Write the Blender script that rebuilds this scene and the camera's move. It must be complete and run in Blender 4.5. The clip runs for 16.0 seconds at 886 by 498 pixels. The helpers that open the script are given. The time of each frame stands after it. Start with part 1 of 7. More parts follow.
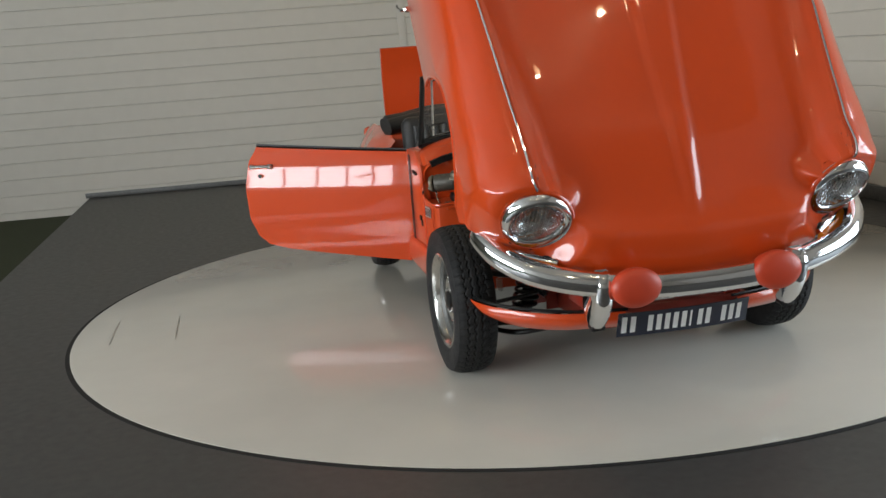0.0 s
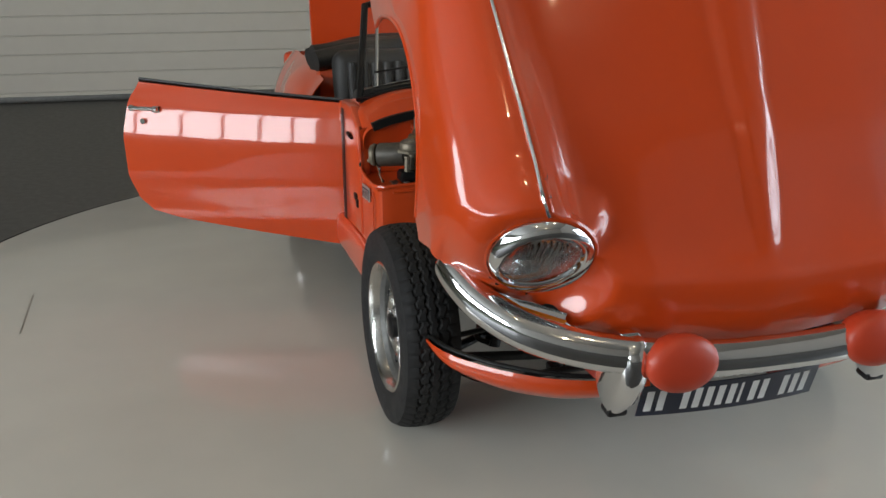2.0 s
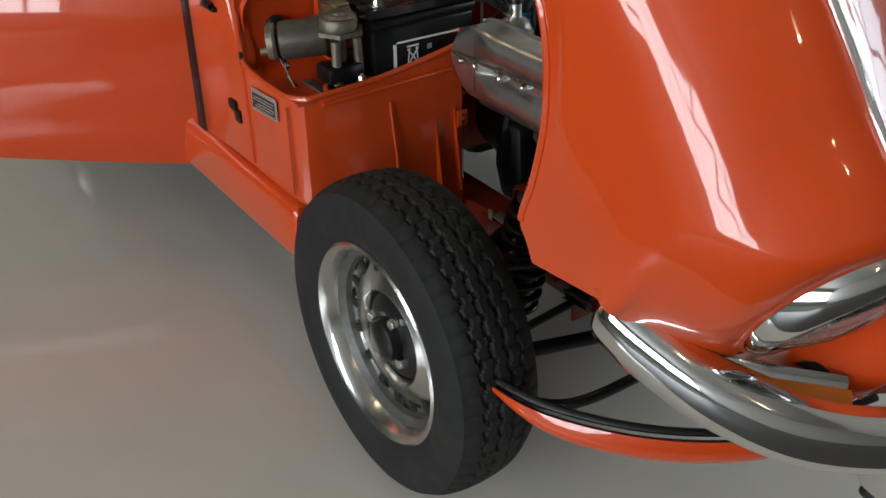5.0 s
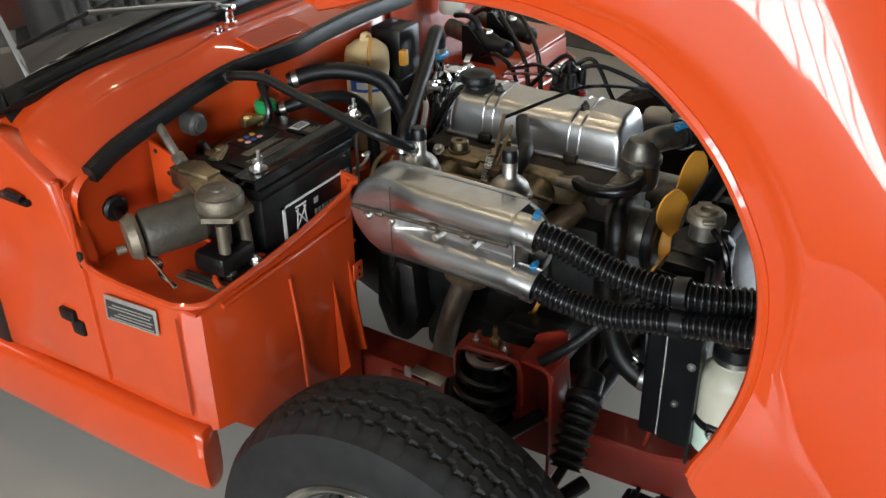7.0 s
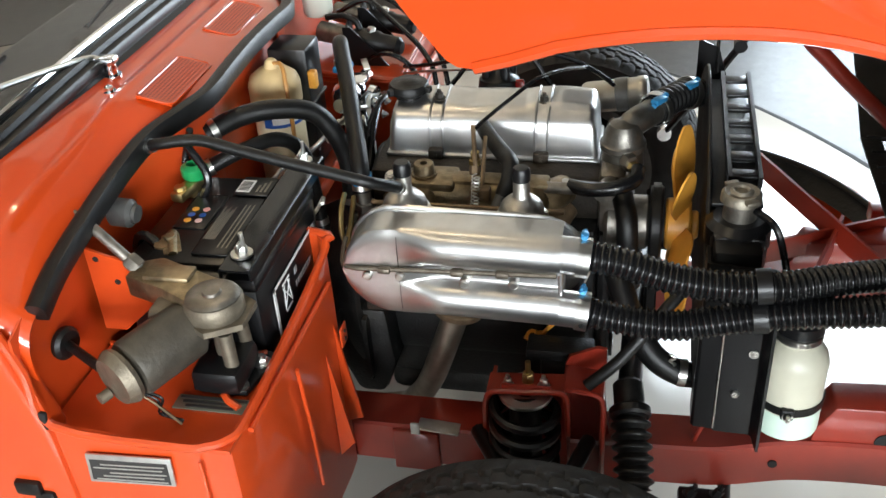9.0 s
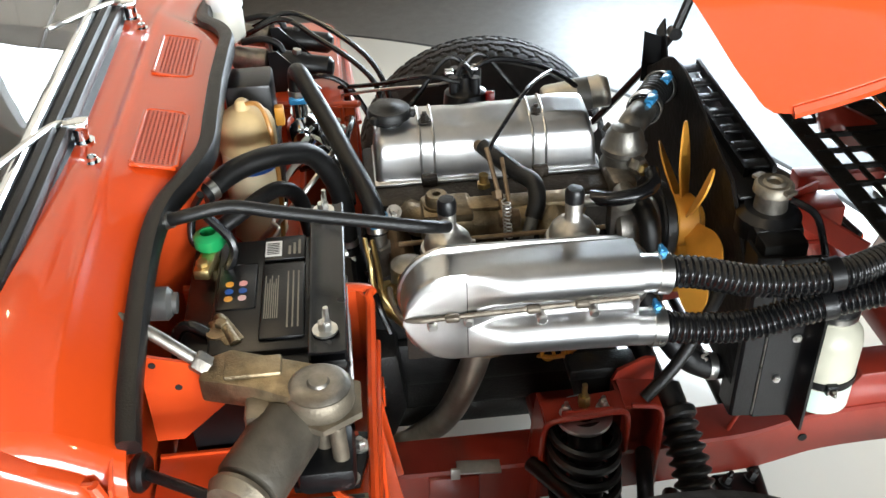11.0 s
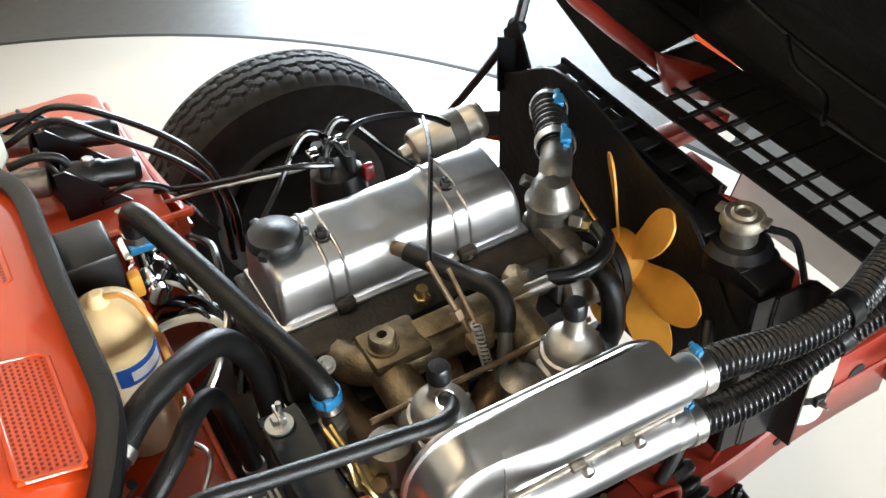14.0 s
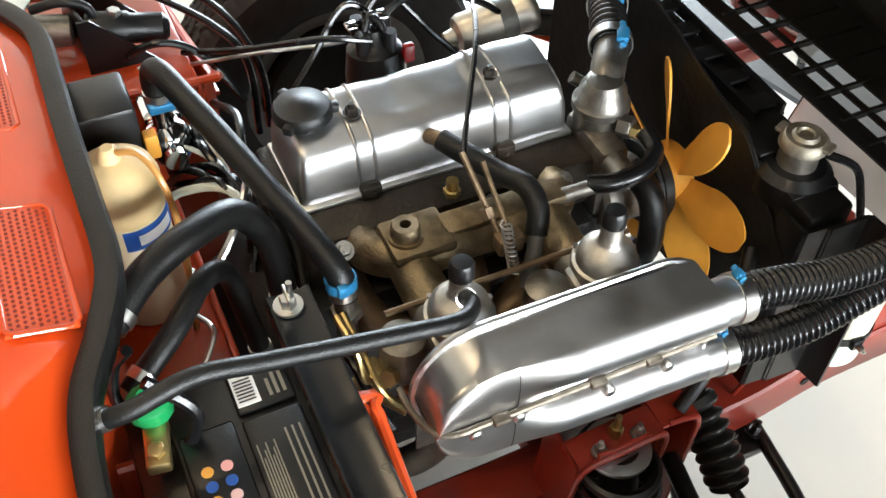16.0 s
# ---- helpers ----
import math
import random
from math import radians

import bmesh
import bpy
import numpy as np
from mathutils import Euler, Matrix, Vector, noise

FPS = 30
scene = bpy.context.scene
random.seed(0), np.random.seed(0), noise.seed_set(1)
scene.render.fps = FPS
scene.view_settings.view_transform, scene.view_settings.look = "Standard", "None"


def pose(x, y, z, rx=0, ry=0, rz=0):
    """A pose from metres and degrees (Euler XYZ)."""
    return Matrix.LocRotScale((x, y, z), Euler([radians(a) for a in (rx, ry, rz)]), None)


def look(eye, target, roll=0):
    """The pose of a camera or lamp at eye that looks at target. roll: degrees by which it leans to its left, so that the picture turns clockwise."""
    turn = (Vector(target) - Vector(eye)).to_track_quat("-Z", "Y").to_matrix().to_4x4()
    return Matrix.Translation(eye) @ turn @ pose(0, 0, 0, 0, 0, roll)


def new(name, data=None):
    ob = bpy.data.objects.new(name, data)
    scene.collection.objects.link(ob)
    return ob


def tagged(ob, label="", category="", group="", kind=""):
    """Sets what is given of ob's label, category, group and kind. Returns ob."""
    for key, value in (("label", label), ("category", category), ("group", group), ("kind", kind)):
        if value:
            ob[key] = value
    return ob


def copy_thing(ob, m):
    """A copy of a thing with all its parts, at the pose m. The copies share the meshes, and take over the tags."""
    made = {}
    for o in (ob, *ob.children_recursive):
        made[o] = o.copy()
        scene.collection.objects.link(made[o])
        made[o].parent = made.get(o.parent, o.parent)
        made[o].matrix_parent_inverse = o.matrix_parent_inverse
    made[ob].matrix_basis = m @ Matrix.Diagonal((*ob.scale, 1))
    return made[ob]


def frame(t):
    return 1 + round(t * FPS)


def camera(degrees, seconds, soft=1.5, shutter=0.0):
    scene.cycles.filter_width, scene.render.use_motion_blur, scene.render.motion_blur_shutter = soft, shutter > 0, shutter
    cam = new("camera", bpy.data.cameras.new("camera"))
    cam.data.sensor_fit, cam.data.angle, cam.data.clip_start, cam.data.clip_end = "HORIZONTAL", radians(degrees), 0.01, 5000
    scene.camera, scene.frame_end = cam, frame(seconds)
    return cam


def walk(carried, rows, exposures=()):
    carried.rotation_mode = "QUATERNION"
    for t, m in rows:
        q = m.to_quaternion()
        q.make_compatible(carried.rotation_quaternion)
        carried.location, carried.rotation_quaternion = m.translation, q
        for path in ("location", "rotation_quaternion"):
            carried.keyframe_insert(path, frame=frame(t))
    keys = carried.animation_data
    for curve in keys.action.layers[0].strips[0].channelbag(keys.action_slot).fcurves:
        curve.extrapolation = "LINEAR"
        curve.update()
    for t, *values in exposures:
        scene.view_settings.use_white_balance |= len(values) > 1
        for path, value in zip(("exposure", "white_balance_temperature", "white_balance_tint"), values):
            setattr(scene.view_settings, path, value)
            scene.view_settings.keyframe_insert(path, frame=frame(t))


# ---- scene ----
cam = camera(48.58, 16.0)
PATH = [
    (0, (-1.3752, -3.5562, 1.2297), (-0.999, -1.6328, 0.8306), -4.46),
    (0.5, (-1.3405, -3.3533, 1.2408), (-0.9995, -1.4294, 0.8138), -3.26),
    (1, (-1.3268, -3.008, 1.2575), (-0.8867, -1.1229, 0.7549), -1.03),
    (1.5, (-1.2913, -2.7711, 1.2807), (-0.803, -0.9082, 0.7411), -0.82),
    (2, (-1.231, -2.471, 1.2897), (-0.7059, -0.6319, 0.7047), -0.36),
    (2.5, (-1.2563, -2.231, 1.281), (-0.6416, -0.4336, 0.6553), 0.95),
    (3, (-1.3505, -1.9762, 1.2898), (-0.5774, -0.2682, 0.5933), 0.99),
    (3.5, (-1.3682, -1.7596, 1.2729), (-0.5498, -0.1066, 0.4997), 0.17),
    (4, (-1.346, -1.5083, 1.2655), (-0.5121, 0.0902, 0.3998), 0.08),
    (4.2, (-1.341, -1.4388, 1.2589), (-0.4898, 0.1358, 0.3666), 0.09),
    (6.3, (-1.3746, -0.7551, 1.3393), (-0.0967, 0.3452, 0.264), 0.89),
    (6.5, (-1.3961, -0.6975, 1.3607), (-0.0455, 0.3455, 0.3177), 1.82),
    (7, (-1.416, -0.5559, 1.3748), (0.0431, 0.3653, 0.3636), -0.84),
    (7.5, (-1.4453, -0.3871, 1.386), (0.0665, 0.4152, 0.3513), -4.36),
    (8, (-1.4231, -0.2578, 1.366), (0.1437, 0.3953, 0.3084), -3.79),
    (8.5, (-1.381, -0.1454, 1.3797), (0.2304, 0.3563, 0.3065), -4.2),
    (9, (-1.3611, -0.088, 1.3943), (0.2593, 0.306, 0.2902), -4.05),
    (9.2, (-1.3676, -0.0572, 1.3916), (0.2722, 0.293, 0.3015), -4.04),
    (11.3, (-1.224, 0.3971, 1.4248), (0.3759, 0.1509, 0.2502), -1.74),
    (11.5, (-1.1986, 0.4354, 1.4281), (0.3831, 0.1204, 0.2453), -1.65),
    (12, (-1.1466, 0.5167, 1.431), (0.4015, 0.0909, 0.2384), -1.8),
    (12.5, (-1.0575, 0.5811, 1.4569), (0.3765, -0.0334, 0.2054), -2.25),
    (13, (-0.9821, 0.6177, 1.4617), (0.3747, -0.1078, 0.1838), -3.02),
    (13.5, (-0.8501, 0.5749, 1.4853), (0.4781, -0.1212, 0.1619), -6.13),
    (14, (-0.7819, 0.5276, 1.4836), (0.5188, -0.1747, 0.1364), -2.61),
    (14.5, (-0.743, 0.5168, 1.4647), (0.5437, -0.1572, 0.0899), -0.99),
    (15, (-0.7411, 0.5119, 1.4622), (0.526, -0.1421, 0.0598), -0.31),
    (15.5, (-0.7498, 0.5145, 1.4465), (0.4984, -0.1224, 0.0195), 0.63),
    (16, (-0.7499, 0.5133, 1.4246), (0.4619, -0.0771, -0.0529), 1.55),
]
EXPOSURES = [(0, -1.05), (1.5, -1.18), (4.2, -1.36), (6.3, -0.90), (7.1, -0.55), (7.5, -0.32), (9.2, 0.0), (11.3, 0.36), (13.0, 0.6), (16, 0.68)]
walk(cam, [(t, look(eye, target, roll)) for t, eye, target, roll in PATH], EXPOSURES)

# ---- world, sun, light and exposure ----
world = bpy.data.worlds.new("world")
scene.world = world
world.use_nodes = True
sky = world.node_tree.nodes.new("ShaderNodeTexSky")
sky.sky_type, sky.sun_disc, sky.sun_elevation, sky.sun_rotation = "NISHITA", False, radians(35), radians(200)
world.node_tree.links.new(sky.outputs[0], world.node_tree.nodes["Background"].inputs[0])
world.node_tree.nodes["Background"].inputs[1].default_value = 0.10


def lamp(name, kind, m, power, colour, size=1.0, size_y=None):
    data = bpy.data.lights.new(name, kind)
    data.energy, data.color = power, colour
    if kind == "AREA":
        data.size = size
        if size_y:
            data.shape, data.size_y = "RECTANGLE", size_y
    elif kind == "POINT":
        data.shadow_soft_size = size
    ob = new(name, data)
    ob.matrix_world = m
    return ob


DAY = (0.90, 0.96, 1.0)
lamp("window_daylight", "AREA", look((-8.75, -2.7, 2.1), (0, -2.7, 1.9)), 1850, DAY, 8.4, 2.2)
lamp("window_daylight", "AREA", look((2.97, -1.65, 1.13), (-3, -1.65, 1.05)), 240, (0.78, 0.90, 1.0), 2.3, 1.75)
for lx, ly in ((-1.6, -2.6), (0.6, -2.2), (-0.6, -4.6), (1.0, 1.2), (-1.6, 1.4), (0.0, 4.0)):
    lamp("ceiling_bulb", "POINT", pose(lx, ly, 3.74), 33, (1.0, 0.79, 0.52), 0.05)

# ---- materials ----


def mat(name, colour, rough=0.5, metal=0.0, coat=0.0, grain=0.0, scale=30.0, bump=0.0, bump_scale=200.0, stain=0.0, spec=0.5, ramp=None):
    """A surface with fine grain, larger stains and relief, in metres."""
    m = bpy.data.materials.new(name)
    m.use_nodes = True
    nt = m.node_tree
    b = nt.nodes["Principled BSDF"]
    b.inputs["Roughness"].default_value, b.inputs["Metallic"].default_value = rough, metal
    b.inputs["Coat Weight"].default_value, b.inputs["Coat Roughness"].default_value = coat, 0.04
    b.inputs["Specular IOR Level"].default_value = spec
    b.inputs["Base Color"].default_value = (*colour, 1)
    co = nt.nodes.new("ShaderNodeTexCoord").outputs["Object"]

    def noise_at(s, detail=4.0):
        n = nt.nodes.new("ShaderNodeTexNoise")
        n.inputs["Scale"].default_value, n.inputs["Detail"].default_value = s, detail
        nt.links.new(co, n.inputs["Vector"])
        return n.outputs["Fac"]

    def mix(fac, a, c):
        n = nt.nodes.new("ShaderNodeMix")
        n.data_type = "RGBA"
        nt.links.new(fac, n.inputs["Factor"])
        for k, v in (("A", a), ("B", c)):
            socket = [s for s in n.inputs if s.name == k and s.type == "RGBA"][0]
            if isinstance(v, tuple):
                socket.default_value = (*v, 1)
            else:
                nt.links.new(v, socket)
        return [s for s in n.outputs if s.type == "RGBA"][0]

    def span(fac, lo, hi):
        n = nt.nodes.new("ShaderNodeMapRange")
        n.inputs["From Min"].default_value, n.inputs["From Max"].default_value = lo, hi
        nt.links.new(fac, n.inputs["Value"])
        return n.outputs["Result"]

    col = None
    if grain or stain:
        col = mix(span(noise_at(scale), 0.3, 0.7), tuple(c * (1 - grain) for c in colour), tuple(min(1, c * (1 + grain)) for c in colour))
    if stain:
        dark = ramp or tuple(c * 0.45 for c in colour)
        f = nt.nodes.new("ShaderNodeMath")
        f.operation, f.inputs[1].default_value = "MULTIPLY", stain
        nt.links.new(span(noise_at(scale * 0.22, 6.0), 0.5, 0.72), f.inputs[0])
        col = mix(f.outputs[0], col, dark)
    if col:
        nt.links.new(col, b.inputs["Base Color"])
    if grain or stain:
        r = nt.nodes.new("ShaderNodeMapRange")
        r.inputs["To Min"].default_value, r.inputs["To Max"].default_value = max(0, rough - 0.12 * rough - 0.02), min(1, rough + 0.25 * rough + 0.02)
        nt.links.new(noise_at(scale * 0.6), r.inputs["Value"])
        nt.links.new(r.outputs["Result"], b.inputs["Roughness"])
    if bump:
        n = nt.nodes.new("ShaderNodeBump")
        n.inputs["Strength"].default_value, n.inputs["Distance"].default_value = bump, 0.002
        nt.links.new(noise_at(bump_scale), n.inputs["Height"])
        nt.links.new(n.outputs[0], b.inputs["Normal"])
    return m


PAINT = mat("orange_red_paint", (0.56, 0.056, 0.007), 0.30, coat=1.0, grain=0.03, scale=6, spec=0.2)
PAINT_IN = mat("orange_red_paint_inside", (0.56, 0.06, 0.010), 0.30, coat=0.7, bump=0.10, bump_scale=45, grain=0.06, scale=12, stain=0.25, ramp=(0.3, 0.032, 0.01))
CHASSIS = mat("red_oxide_chassis_paint", (0.25, 0.022, 0.010), 0.36, coat=0.35, grain=0.12, scale=18, stain=0.45, ramp=(0.11, 0.016, 0.01))
CHROME = mat("chrome", (0.78, 0.79, 0.80), 0.07, metal=1.0, grain=0.02, scale=14)
STEEL = mat("bright_zinc_steel", (0.62, 0.61, 0.58), 0.28, metal=1.0, grain=0.12, scale=60)
ALLOY = mat("polished_aluminium", (0.60, 0.60, 0.595), 0.31, metal=1.0, grain=0.10, scale=30, bump=0.05, bump_scale=160, stain=0.3, ramp=(0.42, 0.39, 0.34))
CAST = mat("dull_cast_aluminium", (0.27, 0.25, 0.22), 0.40, metal=0.9, grain=0.3, scale=55, bump=0.3, bump_scale=350, stain=0.65, ramp=(0.08, 0.06, 0.035))
TAN = mat("weathered_tan_casting", (0.30, 0.235, 0.145), 0.38, metal=0.9, grain=0.35, scale=55, bump=0.5, bump_scale=350, stain=0.75, ramp=(0.055, 0.038, 0.022))
IRON = mat("black_painted_iron", (0.006, 0.006, 0.006), 0.42, spec=0.35, grain=0.4, scale=40, bump=0.5, bump_scale=250, stain=0.4, ramp=(0.03, 0.024, 0.018))
BLACK = mat("satin_black_metal", (0.0045, 0.0045, 0.005), 0.32, spec=0.4, grain=0.25, scale=40, bump=0.15, bump_scale=300)
RUBBER = mat("black_rubber", (0.0055, 0.0055, 0.0055), 0.36, spec=0.36, grain=0.3, scale=60, bump=0.3, bump_scale=500)
TYRE = mat("tyre_rubber", (0.011, 0.011, 0.0115), 0.62, spec=0.35, grain=0.3, scale=50, bump=0.35, bump_scale=600, stain=0.5, ramp=(0.022, 0.021, 0.019))
VINYL = mat("black_vinyl", (0.016, 0.0155, 0.015), 0.42, grain=0.2, scale=60, bump=0.6, bump_scale=700)
PLASTIC = mat("black_plastic", (0.006, 0.006, 0.0065), 0.3, spec=0.4, grain=0.15, scale=50, bump=0.1, bump_scale=400)
HOSE = mat("shiny_black_hose", (0.005, 0.005, 0.0055), 0.24, grain=0.1, scale=50)
FAN = mat("yellow_plastic", (0.72, 0.33, 0.045), 0.38, grain=0.08, scale=30, stain=0.3, ramp=(0.5, 0.2, 0.03))
CREAM = mat("cream_plastic", (0.72, 0.62, 0.40), 0.4, grain=0.05, scale=30)
WHITE = mat("white_plastic", (0.78, 0.78, 0.68), 0.4, grain=0.04, scale=30)
WHITE_PRINT = mat("white_print", (0.75, 0.75, 0.74), 0.5)
BLUE = mat("blue_paint", (0.02, 0.09, 0.35), 0.4)
SKYBLUE = mat("blue_clip_band", (0.03, 0.22, 0.45), 0.3, metal=0.3)
GREEN = mat("green_plastic", (0.01, 0.24, 0.07), 0.35)
BRASS = mat("brass", (0.50, 0.38, 0.17), 0.34, metal=1.0, grain=0.15, scale=60, stain=0.3, ramp=(0.3, 0.2, 0.07))
PLATE = mat("dark_blue_plate", (0.008, 0.012, 0.030), 0.28, grain=0.05)
COVER = mat("red_plastic_cover", (0.50, 0.050, 0.018), 0.38, grain=0.03, scale=20)
GREY = mat("grey_metal", (0.10, 0.10, 0.095), 0.45, metal=0.3, grain=0.2, scale=50, bump=0.2)
ALUPLATE = mat("engraved_aluminium_plate", (0.5, 0.5, 0.48), 0.4, metal=0.7, grain=0.1, scale=80)
INK = mat("dark_ink", (0.03, 0.03, 0.03), 0.5)
RED = mat("red_lens", (0.35, 0.012, 0.012), 0.2, coat=0.6)
AMBER = mat("amber_lens", (0.7, 0.2, 0.01), 0.2, coat=0.6)
WALL = mat("off_white_cladding", (0.60, 0.575, 0.515), 0.5, grain=0.02, scale=8, bump=0.12, bump_scale=60, stain=0.12, ramp=(0.62, 0.58, 0.5))
TURN = mat("glossy_light_turntable", (0.50, 0.475, 0.42), 0.14, coat=0.25, grain=0.025, scale=4, stain=0.1, ramp=(0.44, 0.42, 0.37))
FLOOR = mat("dark_grey_floor", (0.047, 0.046, 0.044), 0.42, grain=0.10, scale=40, bump=0.15, bump_scale=400, stain=0.15, ramp=(0.05, 0.048, 0.045))
CARPET = mat("dark_green_carpet", (0.030, 0.040, 0.012), 0.95, grain=0.4, scale=120, bump=0.9, bump_scale=300)
CEIL = mat("pale_grey_ceiling", (0.34, 0.33, 0.31), 0.6, grain=0.02, scale=5)
DARKGAP = mat("dark_gap", (0.004, 0.004, 0.004), 0.8)
GLOW = mat("daylight_backdrop", (0.9, 0.95, 1.0), 0.9)
g = GLOW.node_tree.nodes["Principled BSDF"]
g.inputs["Emission Color"].default_value, g.inputs["Emission Strength"].default_value = (0.9, 0.95, 1.0, 1), 5.0
BULB = mat("warm_lamp_glass", (1.0, 0.9, 0.7), 0.4)
g = BULB.node_tree.nodes["Principled BSDF"]
g.inputs["Emission Color"].default_value, g.inputs["Emission Strength"].default_value = (1.0, 0.72, 0.38, 1), 25.0


def glass(name, colour=(1, 1, 1), rough=0.0):
    m = bpy.data.materials.new(name)
    m.use_nodes = True
    b = m.node_tree.nodes["Principled BSDF"]
    b.inputs["Base Color"].default_value, b.inputs["Roughness"].default_value = (*colour, 1), rough
    b.inputs["Transmission Weight"].default_value, b.inputs["IOR"].default_value = 1.0, 1.45
    return m


GLASS = glass("clear_glass")
LENS = glass("fluted_lamp_glass", (0.96, 0.97, 0.97), 0.10)

# ---- mesh helpers ----


def mesh_of(bm, name, material, smooth=40):
    me = bpy.data.meshes.new(name)
    bmesh.ops.recalc_face_normals(bm, faces=bm.faces)
    for f in bm.faces:
        f.smooth = True
    for e in bm.edges:
        if len(e.link_faces) == 2 and e.calc_face_angle(0) > radians(smooth):
            e.smooth = False
    bm.to_mesh(me)
    bm.free()
    me.materials.append(material)
    return me


def thing(name, label, category, group="", at=(0, 0, 0)):
    ob = new(name)
    ob.location = at
    ob.empty_display_size = 0.05
    return tagged(ob, label, category, group)


def part(name, bm, material, parent, label="", smooth=40):
    """Links a bmesh, given in world places, as one mesh under a thing or a part."""
    ob = new(name, mesh_of(bm, name, material, smooth))
    ob.parent = parent
    if parent:
        bpy.context.view_layer.update()
        ob.matrix_parent_inverse = parent.matrix_world.inverted()
    if label:
        ob["label"] = label
    return ob


def solo(name, bm, material, label, category, kind="", group="", smooth=40):
    """A thing of one mesh."""
    return tagged(new(name, mesh_of(bm, name, material, smooth)), label, category, group, kind)


def bevel(bm, width, seg=2, angle=30):
    es = [e for e in bm.edges if len(e.link_faces) == 2 and e.calc_face_angle(0) > radians(angle)]
    if es and width:
        bmesh.ops.bevel(bm, geom=es, offset=width, segments=seg, profile=0.5, affect="EDGES")
    return bm


def box(x0, x1, y0, y1, z0, z1, r=0.0, seg=2, m=None):
    bm = bmesh.new()
    bmesh.ops.create_cube(bm, size=1)
    for v in bm.verts:
        v.co = Vector(((x0 + x1) / 2 + v.co.x * (x1 - x0), (y0 + y1) / 2 + v.co.y * (y1 - y0), (z0 + z1) / 2 + v.co.z * (z1 - z0)))
    bevel(bm, r, seg)
    if m:
        bmesh.ops.transform(bm, matrix=m, verts=bm.verts)
    return bm


def cbox(c, size, m=None, r=0.0, seg=2):
    """A box of a size about c, turned by m about its own centre."""
    x, y, z = size[0] / 2, size[1] / 2, size[2] / 2
    t = Matrix.Translation(c) @ (m or Matrix())
    return box(-x, x, -y, y, -z, z, r, seg, t)


def join(*parts):
    bm = bmesh.new()
    for p in parts:
        me = bpy.data.meshes.new("t")
        p.to_mesh(me)
        p.free()
        bm.from_mesh(me)
        bpy.data.meshes.remove(me)
    return bm


def aim(a, b):
    """A frame at a whose z axis points to b."""
    d = Vector(b) - Vector(a)
    return Matrix.Translation(a) @ d.to_track_quat("Z", "Y").to_matrix().to_4x4()


def lathe(profile, m=None, seg=32, closed=False):
    """Turns (radius, height) pairs about z."""
    bm = bmesh.new()
    rings = []
    for r, h in profile:
        if r < 1e-6:
            rings.append([bm.verts.new((0, 0, h))])
        else:
            rings.append([bm.verts.new((r * math.cos(2 * math.pi * i / seg), r * math.sin(2 * math.pi * i / seg), h)) for i in range(seg)])
    pairs = list(zip(rings, rings[1:]))
    if closed:
        pairs.append((rings[-1], rings[0]))
    for a, b in pairs:
        for i in range(seg):
            j = (i + 1) % seg
            if len(a) == 1 and len(b) == 1:
                continue
            if len(a) == 1:
                bm.faces.new((a[0], b[i], b[j]))
            elif len(b) == 1:
                bm.faces.new((a[i], b[0], a[j]))
            else:
                bm.faces.new((a[i], b[i], b[j], a[j]))
    if m:
        bmesh.ops.transform(bm, matrix=m, verts=bm.verts)
    return bm


def rod(a, b, r, seg=16, r2=None, edge=0.0):
    """A capped round bar from a to b."""
    h = (Vector(b) - Vector(a)).length
    r2 = r if r2 is None else r2
    e = min(edge, r * 0.6, h * 0.3)
    prof = [(0, 0), (r - e, 0), (r, e), (r2, h - e), (r2 - e, h), (0, h)] if e else [(0, 0), (r, 0), (r2, h), (0, h)]
    return lathe(prof, aim(a, b), seg)


def smooth_path(pts, n=8):
    """A Catmull-Rom line through the points."""
    p = [Vector(q) for q in pts]
    p = [2 * p[0] - p[1], *p, 2 * p[-1] - p[-2]]
    out = []
    for i in range(1, len(p) - 2):
        a, b, c, d = p[i - 1], p[i], p[i + 1], p[i + 2]
        for k in range(n):
            t = k / n
            out.append(0.5 * ((2 * b) + (c - a) * t + (2 * a - 5 * b + 4 * c - d) * t * t + (3 * b - a - 3 * c + d) * t ** 3))
    out.append(p[-2])
    return out


def sweep(path, section, cap=True, closed=False, up=None, scale=None):
    """Carries a closed 2D section along a path; scale(i) may widen it."""
    bm = bmesh.new()
    rings = []
    n = len(path)
    nx = None
    for i, p in enumerate(path):
        a = path[i - 1] if (i or closed) else path[0]
        b = path[(i + 1) % n] if (i < n - 1 or closed) else path[-1]
        d = (b - a).normalized()
        if up is not None:
            x = Vector(up).cross(d)
        elif nx is None:
            x = d.orthogonal()
        else:
            x = nx - d * nx.dot(d)
        x = x.normalized() if x.length > 1e-6 else d.orthogonal().normalized()
        nx = x
        y = d.cross(x)
        k = scale(i) if scale else 1.0
        rings.append([bm.verts.new(p + x * (u * k) + y * (v * k)) for u, v in section])
    m = len(section)
    for i in range(n if closed else n - 1):
        a, b = rings[i], rings[(i + 1) % n]
        for j in range(m):
            bm.faces.new((a[j], a[(j + 1) % m], b[(j + 1) % m], b[j]))
    if cap and not closed:
        bm.faces.new(rings[0])
        bm.faces.new(rings[-1][::-1])
    return bm


def circle(r, n=10, ry=None):
    ry = r if ry is None else ry
    return [(r * math.cos(2 * math.pi * i / n), ry * math.sin(2 * math.pi * i / n)) for i in range(n)]


def tube(pts, r, n=8, seg=10, smooth=True, ry=None, up=None):
    return sweep(smooth_path(pts, n) if smooth else [Vector(p) for p in pts], circle(r, seg, ry), up=up)


